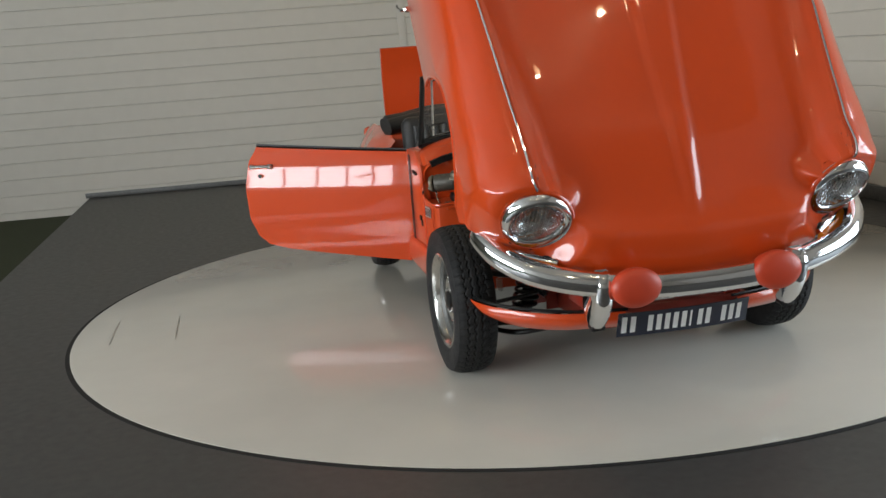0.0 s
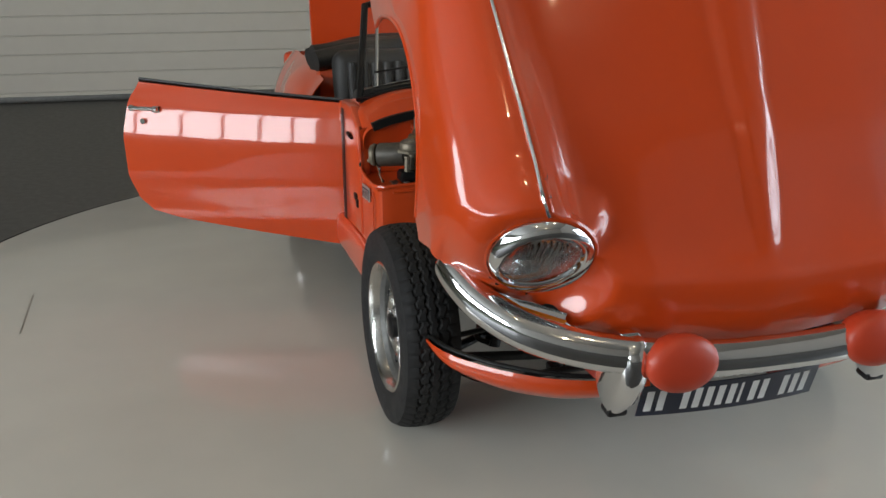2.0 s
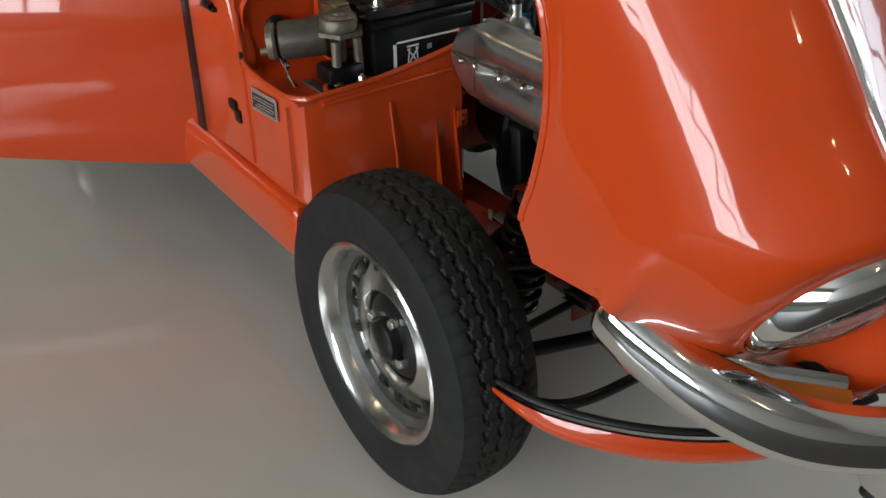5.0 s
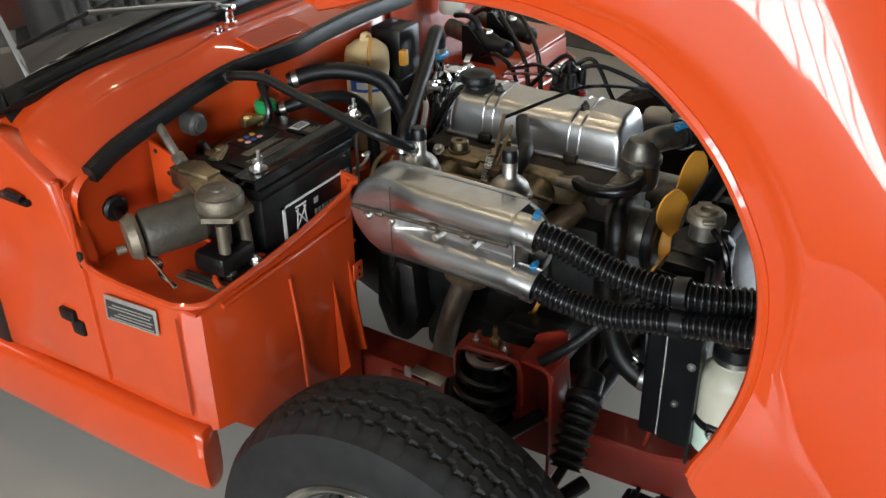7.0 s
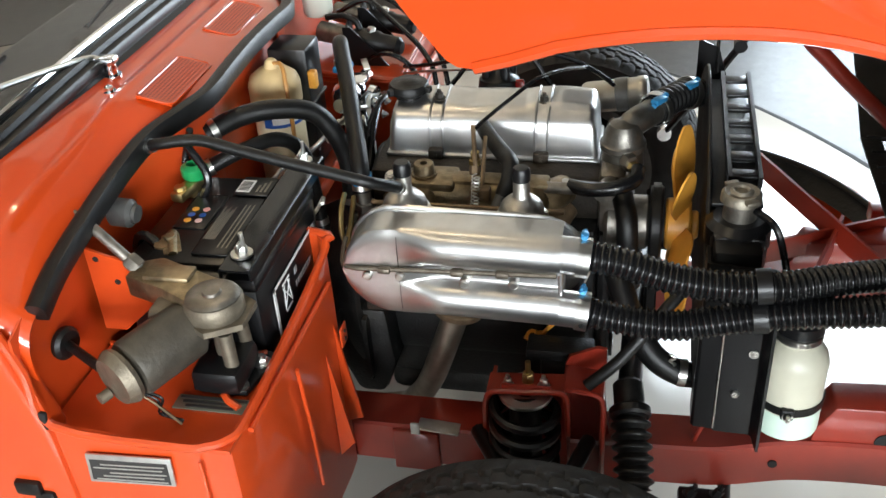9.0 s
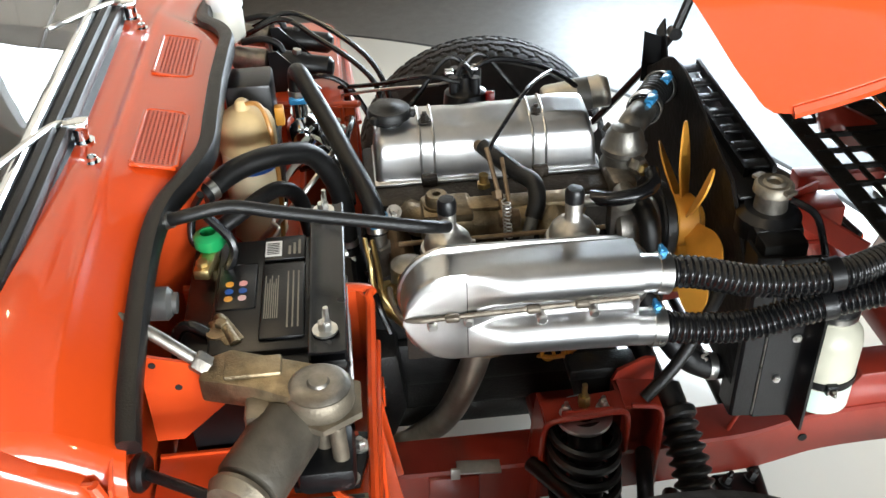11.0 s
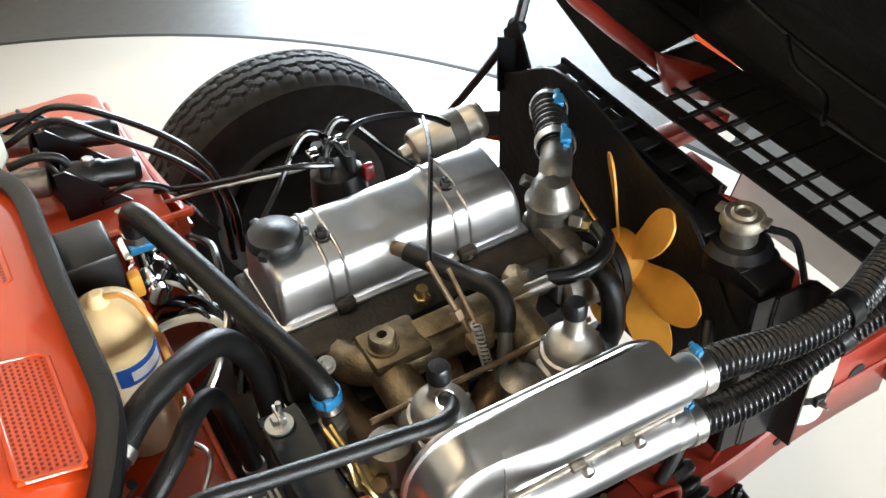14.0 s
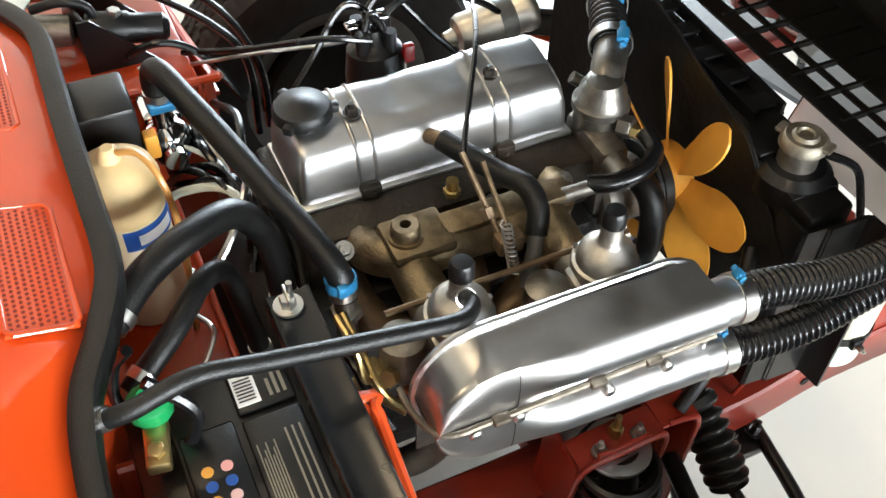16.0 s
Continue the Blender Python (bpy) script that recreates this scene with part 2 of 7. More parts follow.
def ribbed(pts, r, depth, pitch, seg=14):
    """A corrugated hose."""
    fine = smooth_path(pts, 24)
    d = [0.0]
    for a, b in zip(fine, fine[1:]):
        d.append(d[-1] + (b - a).length)
    steps = int(d[-1] / pitch * 8)
    path = []
    j = 0
    for i in range(steps + 1):
        s = d[-1] * i / steps
        while j < len(d) - 2 and d[j + 1] < s:
            j += 1
        path.append(fine[j].lerp(fine[j + 1], (s - d[j]) / max(1e-9, d[j + 1] - d[j])))
    return sweep(path, circle(r, seg), scale=lambda i: 1.0 - depth / r * (0.5 - 0.5 * math.cos(i * math.pi / 4)) ** 1.3)


def grid(fn, nu, nv):
    """A sheet fn(u, v) over 0..1."""
    bm = bmesh.new()
    v = [[bm.verts.new(fn(i / nu, j / nv)) for j in range(nv + 1)] for i in range(nu + 1)]
    for i in range(nu):
        for j in range(nv):
            bm.faces.new((v[i][j], v[i + 1][j], v[i + 1][j + 1], v[i][j + 1]))
    bmesh.ops.remove_doubles(bm, verts=bm.verts, dist=1e-5)
    return bm


def thick(bm, t):
    """Gives a sheet a thickness, on the side against its normals."""
    bmesh.ops.recalc_face_normals(bm, faces=bm.faces)
    bmesh.ops.solidify(bm, geom=bm.faces[:], thickness=t)
    return bm


def prism(outline, lo, hi, axis="z", r=0.0, seg=2):
    """A flat outline given depth along an axis."""
    put = {"x": lambda a, b, c: (c, a, b), "y": lambda a, b, c: (a, c, b), "z": lambda a, b, c: (a, b, c)}[axis]
    bm = bmesh.new()
    a = [bm.verts.new(put(p, q, lo)) for p, q in outline]
    b = [bm.verts.new(put(p, q, hi)) for p, q in outline]
    n = len(a)
    bm.faces.new(a[::-1])
    bm.faces.new(b)
    for i in range(n):
        bm.faces.new((a[i], a[(i + 1) % n], b[(i + 1) % n], b[i]))
    bmesh.ops.recalc_face_normals(bm, faces=bm.faces)
    return bevel(bm, r, seg)


def hexnut(c, d, r, h):
    return lathe([(0, 0), (r, 0), (r, h * 0.85), (r * 0.85, h), (0, h)], aim(c, Vector(c) + Vector(d)), 6)


def stud(c, d, r, h, washer=True):
    """A nut on a washer, with a thread end."""
    d = Vector(d).normalized()
    c = Vector(c)
    bits = [hexnut(c + d * 0.0015, d, r, h), rod(c + d * h * 0.8, c + d * h * 1.7, r * 0.5, 8)]
    if washer:
        bits.append(rod(c, c + d * 0.002, r * 1.5, 14))
    return join(*bits)


def interp(table, x):
    """Reads a smooth value off (x, value) pairs."""
    if x <= table[0][0]:
        return table[0][1]
    for (a, p), (b, q) in zip(table, table[1:]):
        if x <= b:
            t = (x - a) / (b - a)
            t = t * t * (3 - 2 * t) * 0.5 + t * 0.5
            return p + (q - p) * t
    return table[-1][1]

# ---- the room ----
RX, RY, RR = 0.014, 1.234, 2.278  # turntable centre and radius
floor = solo("floor", join(box(-2.966, 3.0, -7.0, 7.4, -0.30, -0.002)), FLOOR, "dark grey matt showroom floor platform round the turntable", "floor", "structure")
solo("ground", box(-9.0, -2.966, -7.0, 8.0, -0.36, -0.16), CARPET, "dark green carpet beside the grey floor", "carpet", "structure")
table = thing("turntable", "glossy light grey round turntable set flush in the floor", "turntable", at=(RX, RY, 0))
tagged(table, kind="structure")
mz = Matrix.Translation((RX, RY, 0))
part("disc", lathe([(0, 0.004), (RR - 0.012, 0.004), (RR - 0.008, 0.002), (RR - 0.008, -0.03)], mz, 160), TURN, table)
part("gap_ring", lathe([(RR - 0.008, 0.0), (RR + 0.012, 0.0), (RR + 0.012, -0.02), (RR - 0.008, -0.02)], mz, 160, True), DARKGAP, table, "black gap round the disc")


def boards(x0, x1, axis, at, z0, z1, step, name, label):
    """A wall of long horizontal ribbed boards, each an own piece."""
    if axis == "y":
        wall = solo(name, box(x0, x1, at, at + 0.2, z0 - 0.4, z1), WALL, label, "wall", "structure")
    else:
        wall = solo(name, box(at, at + 0.2, x0, x1, z0 - 0.4, z1), WALL, label, "wall", "structure")
    z = z0
    k = 0
    while z < z1 - 0.02:
        h = min(step, z1 - z)
        o = at - 0.012
        if axis == "y":
            bm = box(x0, x1, o, at - 0.001, z + 0.003, z + h - 0.003, 0.004, 1)
        else:
            bm = box(o, at - 0.001, x0, x1, z + 0.003, z + h - 0.003, 0.004, 1)
        part("board", bm, WALL, wall)
        z += h
        k += 1
    return wall


north = boards(-6.0, 6.0, "y", 0.0, -0.25, 4.2, 0.166, "wall_north", "off-white wall of horizontal ribbed panels")
north.matrix_world = Matrix.Translation((-2.5, 7.0, 0)) @ Matrix.Rotation(radians(-5), 4, "Z")
boards(-0.4, 7.2, "x", 2.80, 0.10, 4.2, 0.166, "wall_east", "off-white side wall of horizontal ribbed panels")
PLASTER = mat("grey_showroom_wall", (0.30, 0.29, 0.27), 0.7, grain=0.03, scale=6, stain=0.1)


def glazed_wall(name, axis, at, lo, hi, w0, w1, z0, z1, panes, label):
    """A plain wall with one long window, its bars and a bright sky behind it."""
    def slab(a, b, c, d, t=0.2, off=0.0):
        return box(at + off, at + off + t, a, b, c, d) if axis == "x" else box(a, b, at + off, at + off + t, c, d)
    solo(name, join(slab(lo, hi, -0.4, z0), slab(lo, hi, z1, 4.2), slab(lo, w0, z0, z1), slab(w1, hi, z0, z1)), PLASTER, label, "wall", "structure")
    win = thing("window_" + name[5:], "long showroom window with dark frame bars", "window")
    tagged(win, kind="structure")
    for i in range(panes + 1):
        c = w0 + (w1 - w0) * i / panes
        part("mullion", slab(c - 0.035, c + 0.035, z0, z1, 0.08, 0.06), GREY, win)
    part("transom", slab(w0, w1, z0 + (z1 - z0) * 0.68, z0 + (z1 - z0) * 0.68 + 0.05, 0.08, 0.06), GREY, win)


glazed_wall("wall_west", "x", -8.6, -7.0, 8.0, -6.9, 1.5, 1.0, 3.2, 7, "grey west wall with a long window")
glazed_wall("wall_south_east", "x", 2.80, -7.0, -0.4, -2.8, -0.5, 0.25, 2.0, 3, "grey wall with a shop window beside the turntable")
# unseen wall, added to keep sky light out of the paint's reflections
solo("wall_south", box(-8.6, 3.0, -7.2, -7.0, -0.4, 4.2), PLASTER, "unseen plain grey wall that shuts out the sky light", "wall", "structure")
strip = solo("baseboard", box(-0.5, 5.5, -0.034, -0.016, 0.0, 0.05, 0.004), GREY, "dark skirting strip along the panelled wall", "baseboard", "structure")
strip.matrix_world = north.matrix_world.copy()
solo("baseboard", box(2.770, 2.786, -7.0, 7.0, 0.0, 0.10, 0.004), GREY, "dark skirting strip along the side wall", "baseboard", "structure")
solo("ceiling", box(-9.2, 3.1, -7.2, 8.0, 4.2, 4.35), CEIL, "plain pale grey showroom ceiling", "ceiling", "structure")

solo("trim", box(2.86, 2.94, -0.022, -0.0125, 0.0, 4.2, 0.003), WALL, "upright off-white trim strip on the panelled wall", "trim", "structure").matrix_world = north.matrix_world.copy()
first_spot = thing("ceiling_spot", "round warm spotlight under the ceiling", "ceiling light", "ceiling spots", at=(-1.6, -2.6, 4.2))
part("housing", lathe([(0.0, 0.0), (0.07, 0.0), (0.075, -0.02), (0.075, -0.30), (0.07, -0.32), (0.066, -0.30), (0.066, -0.1), (0, -0.1)], Matrix.Translation((-1.6, -2.6, 4.2)), 28), BLACK, first_spot)
part("bulb", lathe([(0, -0.36), (0.035, -0.355), (0.058, -0.33), (0.060, -0.31), (0.04, -0.29), (0, -0.28)], Matrix.Translation((-1.6, -2.6, 4.2)), 24), BULB, first_spot, "glowing warm bulb").visible_shadow = False
for lx, ly in ((0.6, -2.2), (-0.6, -4.6), (1.0, 1.2), (-1.6, 1.4), (0.0, 4.0)):
    copy_thing(first_spot, pose(lx, ly, 4.2))
SCUFF = mat("faint_rubber_scuff", (0.30, 0.285, 0.25), 0.4)
for mx, my, ml in ((-1.78, 1.03, 0.43), (-2.08, 1.07, 0.43)):
    solo("floor_scratch", box(mx - 0.003, mx + 0.003, my, my + ml, 0.0042, 0.0046), SCUFF, "thin dark tyre scuff on the turntable", "scuff", "structure")

# ---- the car: bonnet, wheels, bumper, door and body ----
car = thing("sports_car", "orange-red open sports car with bonnet, door and boot lid raised", "car", at=(0, 1.0, 0.004))

# the bonnet is built shut, then swung open about its front hinge
TH, HY, HZ = radians(54), -0.563, 0.469
OPEN = Matrix.Translation((0, HY, HZ)) @ Matrix.Rotation(TH, 4, "X") @ Matrix.Translation((0, -HY, -HZ))


def opened(bm):
    bmesh.ops.transform(bm, matrix=OPEN, verts=bm.verts)
    return bm


REAR = 0.74


ARCH = smooth_path([(-0.330, 0, 0.4560), (-0.296, 0, 0.456), (-0.262, 0, 0.458), (-0.225, 0, 0.514), (-0.17, 0, 0.576), (-0.09, 0, 0.626), (0.0, 0, 0.642), (0.07, 0, 0.634), (0.135, 0, 0.608), (0.195, 0, 0.556), (0.245, 0, 0.488), (0.283, 0, 0.414), (0.306, 0, 0.346), (0.345, 0, 0.336), (0.40, 0, 0.336)], 6)


def bonnet_bottom(y):
    """Lower edge of the wing, with the wheel arch."""
    for p, q in zip(ARCH, ARCH[1:]):
        if p.x <= y <= q.x:
            return p.z + (q.z - p.z) * (y - p.x) / max(1e-6, q.x - p.x)
    return 0.456 if y < 0 else 0.336


def wing_x(z):
    """How far out the wing's side stands at a height."""
    return 0.702 - 0.20 * (z - 0.60) ** 2


def bonnet_section(y):
    k = (y + 0.43) / 0.978
    zc = interp([(-0.70, 0.70), (-0.50, 0.718), (-0.2, 0.785), (0.3, 0.868), (0.74, 0.90)], y)
    zb = interp([(-0.50, 0.812), (-0.2, 0.838), (0.3, 0.864), (0.74, 0.868)], y)
    xb = 0.529 + 0.078 * k
    xv = 0.425 + 0.050 * k
    zv = zb - interp([(-0.45, 0.085), (0.0, 0.042), (0.74, 0.004)], y)
    bot = bonnet_bottom(y)
    zs = max(0.62, bot + 0.05)
    return [(0.0, zc), (0.14, zc - 0.003), (0.29, zc * 0.5 + zv * 0.5), (xv, zv), (xb - 0.042, zb - 0.020), (xb, zb), (0.5 * xb + 0.338, zb - 0.026), (0.680, zb - 0.090),
            (wing_x(zs), zs), (wing_x(bot * 0.55 + zs * 0.45), bot * 0.55 + zs * 0.45), (wing_x(bot), bot)]


def on_bonnet(u, v):
    """u: -1 right sill, 0 middle, 1 left sill; v: 0 mouth, 1 rear edge."""
    s = abs(u)
    yf = interp([(0.0, -0.666), (0.20, -0.640), (0.30, -0.600), (0.38, -0.566), (0.50, -0.508), (0.62, -0.45), (0.72, -0.40), (0.85, -0.375), (1.0, -0.315)], s)
    zf = interp([(0.0, 0.592), (0.20, 0.597), (0.30, 0.604), (0.40, 0.588), (0.52, 0.544), (0.62, 0.540), (0.72, 0.556), (0.85, 0.556), (1.0, 0.45)], s)
    y = yf + (REAR - yf) * v
    pts = smooth_path([(a, 0, b) for a, b in bonnet_section(y)], 4)
    f = s * (len(pts) - 1)
    i = min(int(f), len(pts) - 2)
    p = pts[i].lerp(pts[i + 1], f - i)
    x, z = p.x, p.z
    reach = interp([(0.0, 0.125), (0.26, 0.105), (0.34, 0.085), (0.44, 0.070), (0.55, 0.062), (0.64, 0.062), (0.74, 0.070), (0.85, 0.06), (1.0, 0.05)], s)
    t = min(1.0, (y - yf) / reach)
    z = zf + (z - zf) * math.sin(t * math.pi / 2)
    # middle bulge that runs out to a point
    w = 0.008 + 0.085 * max(0.0, min(1.0, (y + 0.505) / 1.2))
    if y > -0.52:
        z += 0.011 * min(1, (y + 0.52) / 0.1) * max(0.0, min(1.0, (w + 0.016 - x) / 0.016))
    return Vector((x if u >= 0 else -x, y, z))


UNDER = mat("black_underseal", (0.0045, 0.0045, 0.0045), 0.55, spec=0.3, grain=0.3, scale=30, bump=0.8, bump_scale=90)


def lamp_axis(sg):
    """Middle and axis of the opening in the wing, which leans back."""
    return Vector((sg * 0.518, -0.466, 0.706)), Vector((sg * 0.19, -0.910, 0.365)).normalized()


def step(lo, hi, v):
    t = max(0.0, min(1.0, (v - lo) / (hi - lo)))
    return t * t * (3 - 2 * t)


def nacelle(p):
    """Draws a place on the skin up to the headlamp's opening, and sinks it behind the lamp."""
    hc, hd = lamp_axis(1 if p.x > 0 else -1)
    d = p - hc
    a = d.dot(hd)
    r = (d - hd * a).length
    if a < -0.13 or r > 0.24:
        return p
    if r < 0.103:
        return p + hd * min(0.0, -0.050 - a)
    if a < 0:
        inward = step(0.25, 0.8, -d.x / r if hc.x > 0 else d.x / r) * (1 - step(0.15, 0.55, (d.y * 0.365 + d.z * 0.922) / r))
        return p + hd * ((-0.003 - a) * (1 - step(0.108, 0.20 if d.x * hc.x > 0 else 0.155, r)) * step(-0.13, -0.085, a) * (1 - 0.9 * inward))
    return p + hd * ((-0.003 - a) * (1 - step(0.107, 0.172, r)))


def lamp_bowls(bm):
    for v in bm.verts:
        v.co = nacelle(v.co)
    return bm


def loft(rings, closed=False):
    """Skins a row of closed rings of equal length."""
    bm = bmesh.new()
    vs = [[bm.verts.new(p) for p in ring] for ring in rings]
    for a, b in zip(vs, vs[1:] + (vs[:1] if closed else [])):
        for i in range(len(a)):
            j = (i + 1) % len(a)
            bm.faces.new((a[i], a[j], b[j], b[i]))
    return bm


def ring_at(m, r, h, n=64):
    return [m @ Vector((r * math.cos(2 * math.pi * i / n), r * math.sin(2 * math.pi * i / n), h)) for i in range(n)]


shell = thick(lamp_bowls(grid(lambda a, b: on_bonnet(a * 2 - 1, b ** 1.35), 220, 150)), 0.003)
bmesh.ops.recalc_face_normals(shell, faces=shell.faces)
for f in shell.faces:
    c = f.calc_center_median()
    if f.normal.dot(Vector((c.x * 0.4, c.y + 0.22, 0.40)) - c) > 0:
        f.material_index = 1
bonnet = part("bonnet", opened(shell), PAINT, car, "orange-red front-hinged bonnet and wings, swung open", 50)
bonnet.data.materials.append(UNDER)


for sg in (-1, 1):
    bead = [nacelle(on_bonnet(sg * 0.5, v / 60)) + Vector((0, -0.001, 0.004)) for v in range(4, 61)]
    part("beading", opened(sweep(bead, circle(0.0042, 8))), CHROME, bonnet, "thin bright beading along the wing")
    lip = [Vector((sg * (wing_x(bonnet_bottom(y)) - 0.002), y, bonnet_bottom(y) + 0.002)) for y in [-0.262 + 0.566 * i / 56 for i in range(57)]]
    part("arch_lip", opened(sweep(lip, circle(0.006, 8))), PAINT, bonnet)
    # headlamp: a bezel that carries the more upright lens out of the leaning opening
    hc, hd = lamp_axis(sg)
    ho = Matrix.Translation(hc) @ hd.to_track_quat("Z", "Y").to_matrix().to_4x4()
    ld = Vector((sg * 0.06, -0.970, 0.235)).normalized()
    lc = hc + hd * 0.011
    hm = Matrix.Translation(lc) @ ld.to_track_quat("Z", "Y").to_matrix().to_4x4()
    outer, inner = ring_at(ho, 0.1085, 0.0), ring_at(hm, 0.088, 0.0)
    mid = [p.lerp(q, 0.5) + (p.lerp(q, 0.5) - lc).normalized() * 0.006 for p, q in zip(outer, inner)]
    near = [p.lerp(q, 0.86) + (p.lerp(q, 0.86) - lc).normalized() * 0.0045 + ld * 0.002 for p, q in zip(outer, inner)]
    lamp_ring = part("headlamp", opened(loft([ring_at(ho, 0.104, -0.045), ring_at(ho, 0.1095, -0.008), outer, mid, near, inner, ring_at(hm, 0.084, -0.006), ring_at(hm, 0.083, -0.02)])), CHROME, bonnet, "round headlamp in a peaked chrome bezel", 60)
    part("lamp_collar", opened(loft([ring_at(ho, 0.119, -0.009), ring_at(ho, 0.1155, -0.0030), ring_at(ho, 0.1110, -0.0015), ring_at(ho, 0.1085, -0.006), ring_at(ho, 0.107, -0.040)])), PAINT, bonnet)
    part("reflector", opened(lathe([(0, -0.060), (0.04, -0.052), (0.070, -0.034), (0.086, -0.016)], hm, 40)), CHROME, lamp_ring)
    part("lamp_bowl", opened(lathe([(0.088, -0.050), (0.090, -0.075), (0.080, -0.110), (0.050, -0.130), (0, -0.135)], ho, 32)), mat("grey_bowl_paint", (0.16, 0.16, 0.16), 0.5, grain=0.15, scale=30), lamp_ring, "grey back of the headlamp bowl")
    part("bulb_shield", opened(lathe([(0, -0.018), (0.014, -0.020), (0.016, -0.036), (0.010, -0.048)], hm, 20)), STEEL, lamp_ring)
    hl = hm @ Matrix.Translation((0, 0, -0.005))
    part("lens", opened(lathe([(0, 0.024), (0.03, 0.0215), (0.06, 0.0145), (0.078, 0.006), (0.086, 0.000), (0.085, -0.004), (0.076, 0.002), (0.06, 0.0105), (0.03, 0.0175), (0, 0.020)], hl, 40)), LENS, lamp_ring, "clear fluted lens")
    for i in range(-6, 7):
        x = i * 0.0120
        h = math.sqrt(max(0.0, 0.074 ** 2 - x * x))
        part("flute", opened(box(x - 0.0026, x + 0.0026, -h, h, 0.0000, 0.0020 + 0.007 * (1 - (x / 0.085) ** 2), 0.001, 1, hl)), LENS, lamp_ring)
    # side catch of the bonnet
    handle = join(rod((sg * 0.690, 0.640, 0.372), (sg * 0.712, 0.640, 0.372), 0.011, 14, edge=0.003), tube([(sg * 0.712, 0.640, 0.372), (sg * 0.722, 0.655, 0.350), (sg * 0.726, 0.69, 0.318), (sg * 0.724, 0.715, 0.300)], 0.006, 6, 10))
    part("bonnet_catch", opened(handle), CHROME, bonnet, "chrome T-shaped bonnet catch")

# grille behind the mouth, carried by the bonnet
gy = lambda z: -0.60 + (0.574 - z) / 0.146 * 0.105


def slat(z0, z1, x0=-0.30, x1=0.41, t=0.004):
    """A flat slat of the grille between two heights."""
    return opened(thick(grid(lambda a, b: Vector((x0 + (x1 - x0) * a, gy(z0 + (z1 - z0) * b), z0 + (z1 - z0) * b)), 8, 1), t))


grille = part("grille", slat(0.420, 0.449), UNDER, bonnet, "black slatted grille with open rows")
for z0, z1 in ((0.468, 0.477), (0.502, 0.586)):
    part("slat", slat(z0, z1), UNDER, grille)
part("end_panel", opened(thick(grid(lambda a, b: Vector((0.405 + 0.22 * a, gy(0.42) + 0.06 * a, 0.42 + 0.05 * a)).lerp(on_bonnet(0.29 + 0.36 * a, 0.0) + Vector((0, 0.012, 0.006)), b), 16, 6), 0.003)), UNDER, grille, "black panel closing the grille's end")
for i in range(13):
    x = -0.290 + i * 0.058
    part("bar", opened(sweep([Vector((x, gy(0.582) + 0.004, 0.582)), Vector((x, gy(0.431) + 0.004, 0.431))], [(-0.005, -0.003), (0.005, -0.003), (0.005, 0.003), (-0.005, 0.003)], up=(1, 0, 0))), UNDER, grille)
part("mouth_flange", opened(join(*[sweep([Vector((x, y, z)) for x, y, z in row], [(-0.004, -0.012), (0.004, -0.012), (0.004, 0.012), (-0.004, 0.012)], up=(0, 1, 0.5)) for row in ([(-0.28, -0.58, 0.594), (-0.15, -0.61, 0.594), (0, -0.63, 0.592), (0.3, -0.575, 0.595), (0.52, -0.50, 0.592)],)])), UNDER, bonnet)
part("wiring", opened(join(tube([(-0.45, -0.40, 0.70), (-0.30, -0.47, 0.655), (-0.1, -0.52, 0.64), (0.1, -0.52, 0.645), (0.3, -0.47, 0.66), (0.46, -0.40, 0.70)], 0.006, 8, 8), tube([(0.2, -0.50, 0.65), (0.12, -0.47, 0.60), (0.03, -0.44, 0.58), (-0.05, -0.36, 0.52)], 0.004, 8, 8))), RUBBER, bonnet, "black headlamp wiring loom")
for sg in (-1, 1):
    part("inner_lip", opened(thick(grid(lambda a, b: on_bonnet(sg * (0.30 + 0.56 * a), 0.0) + Vector((-sg * 0.02 * b, 0.012 + 0.090 * b, 0.004 + 0.03 * b)), 24, 3), 0.002)), UNDER, bonnet, "black inner lip behind the nose")
    if sg > 0:
        part("hinge_tube", opened(tube([(sg * 0.36, -0.541, 0.498), (sg * 0.36, -0.42, 0.474), (sg * 0.36, -0.308, 0.454), (sg * 0.37, -0.20, 0.445), (sg * 0.43, -0.05, 0.50), (sg * 0.52, 0.10, 0.62)], 0.014, 8, 12)), CHASSIS, bonnet, "red tubular hinge arm")
    part("hinge_plate", opened(prism([(-0.44, 0.49), (-0.60, 0.565), (-0.635, 0.515), (-0.533, 0.46)], sg * 0.325 - 0.012, sg * 0.325 + 0.012, "x", 0.003)), CHASSIS, bonnet)
part("cross_tube", opened(tube([(-0.42, -0.12, 0.675), (0, -0.14, 0.68), (0.42, -0.12, 0.675)], 0.011, 8, 10)), UNDER, bonnet)

# wheels, built once at the origin with the outer side to -x
TREAD_N, TREAD_W = 312, 30


def tread_height(a, w):
    """Depth of the groove pattern: a round the tyre in blocks, w across from -1 to 1."""
    zig = abs((a % 1.0) - 0.5) * 2 - 0.5
    d = 0.0
    for c in (-0.62, -0.21, 0.21, 0.62):
        if abs(w - c - zig * 0.13) < 0.036:
            d = 0.0055
    for lo, hi, ph in ((-1.0, -0.62, 0.25), (-0.62, -0.21, 0.75), (-0.21, 0.21, 0.25), (0.21, 0.62, 0.75), (0.62, 1.0, 0.25)):
        if lo <= w <= hi and abs(((a + ph + 0.12 * w) % 1.0) - 0.5) < 0.050 and not (abs(lo) < 0.3 and abs(hi) < 0.3 and abs(w) < 0.07):
            d = max(d, 0.0032)
    return d


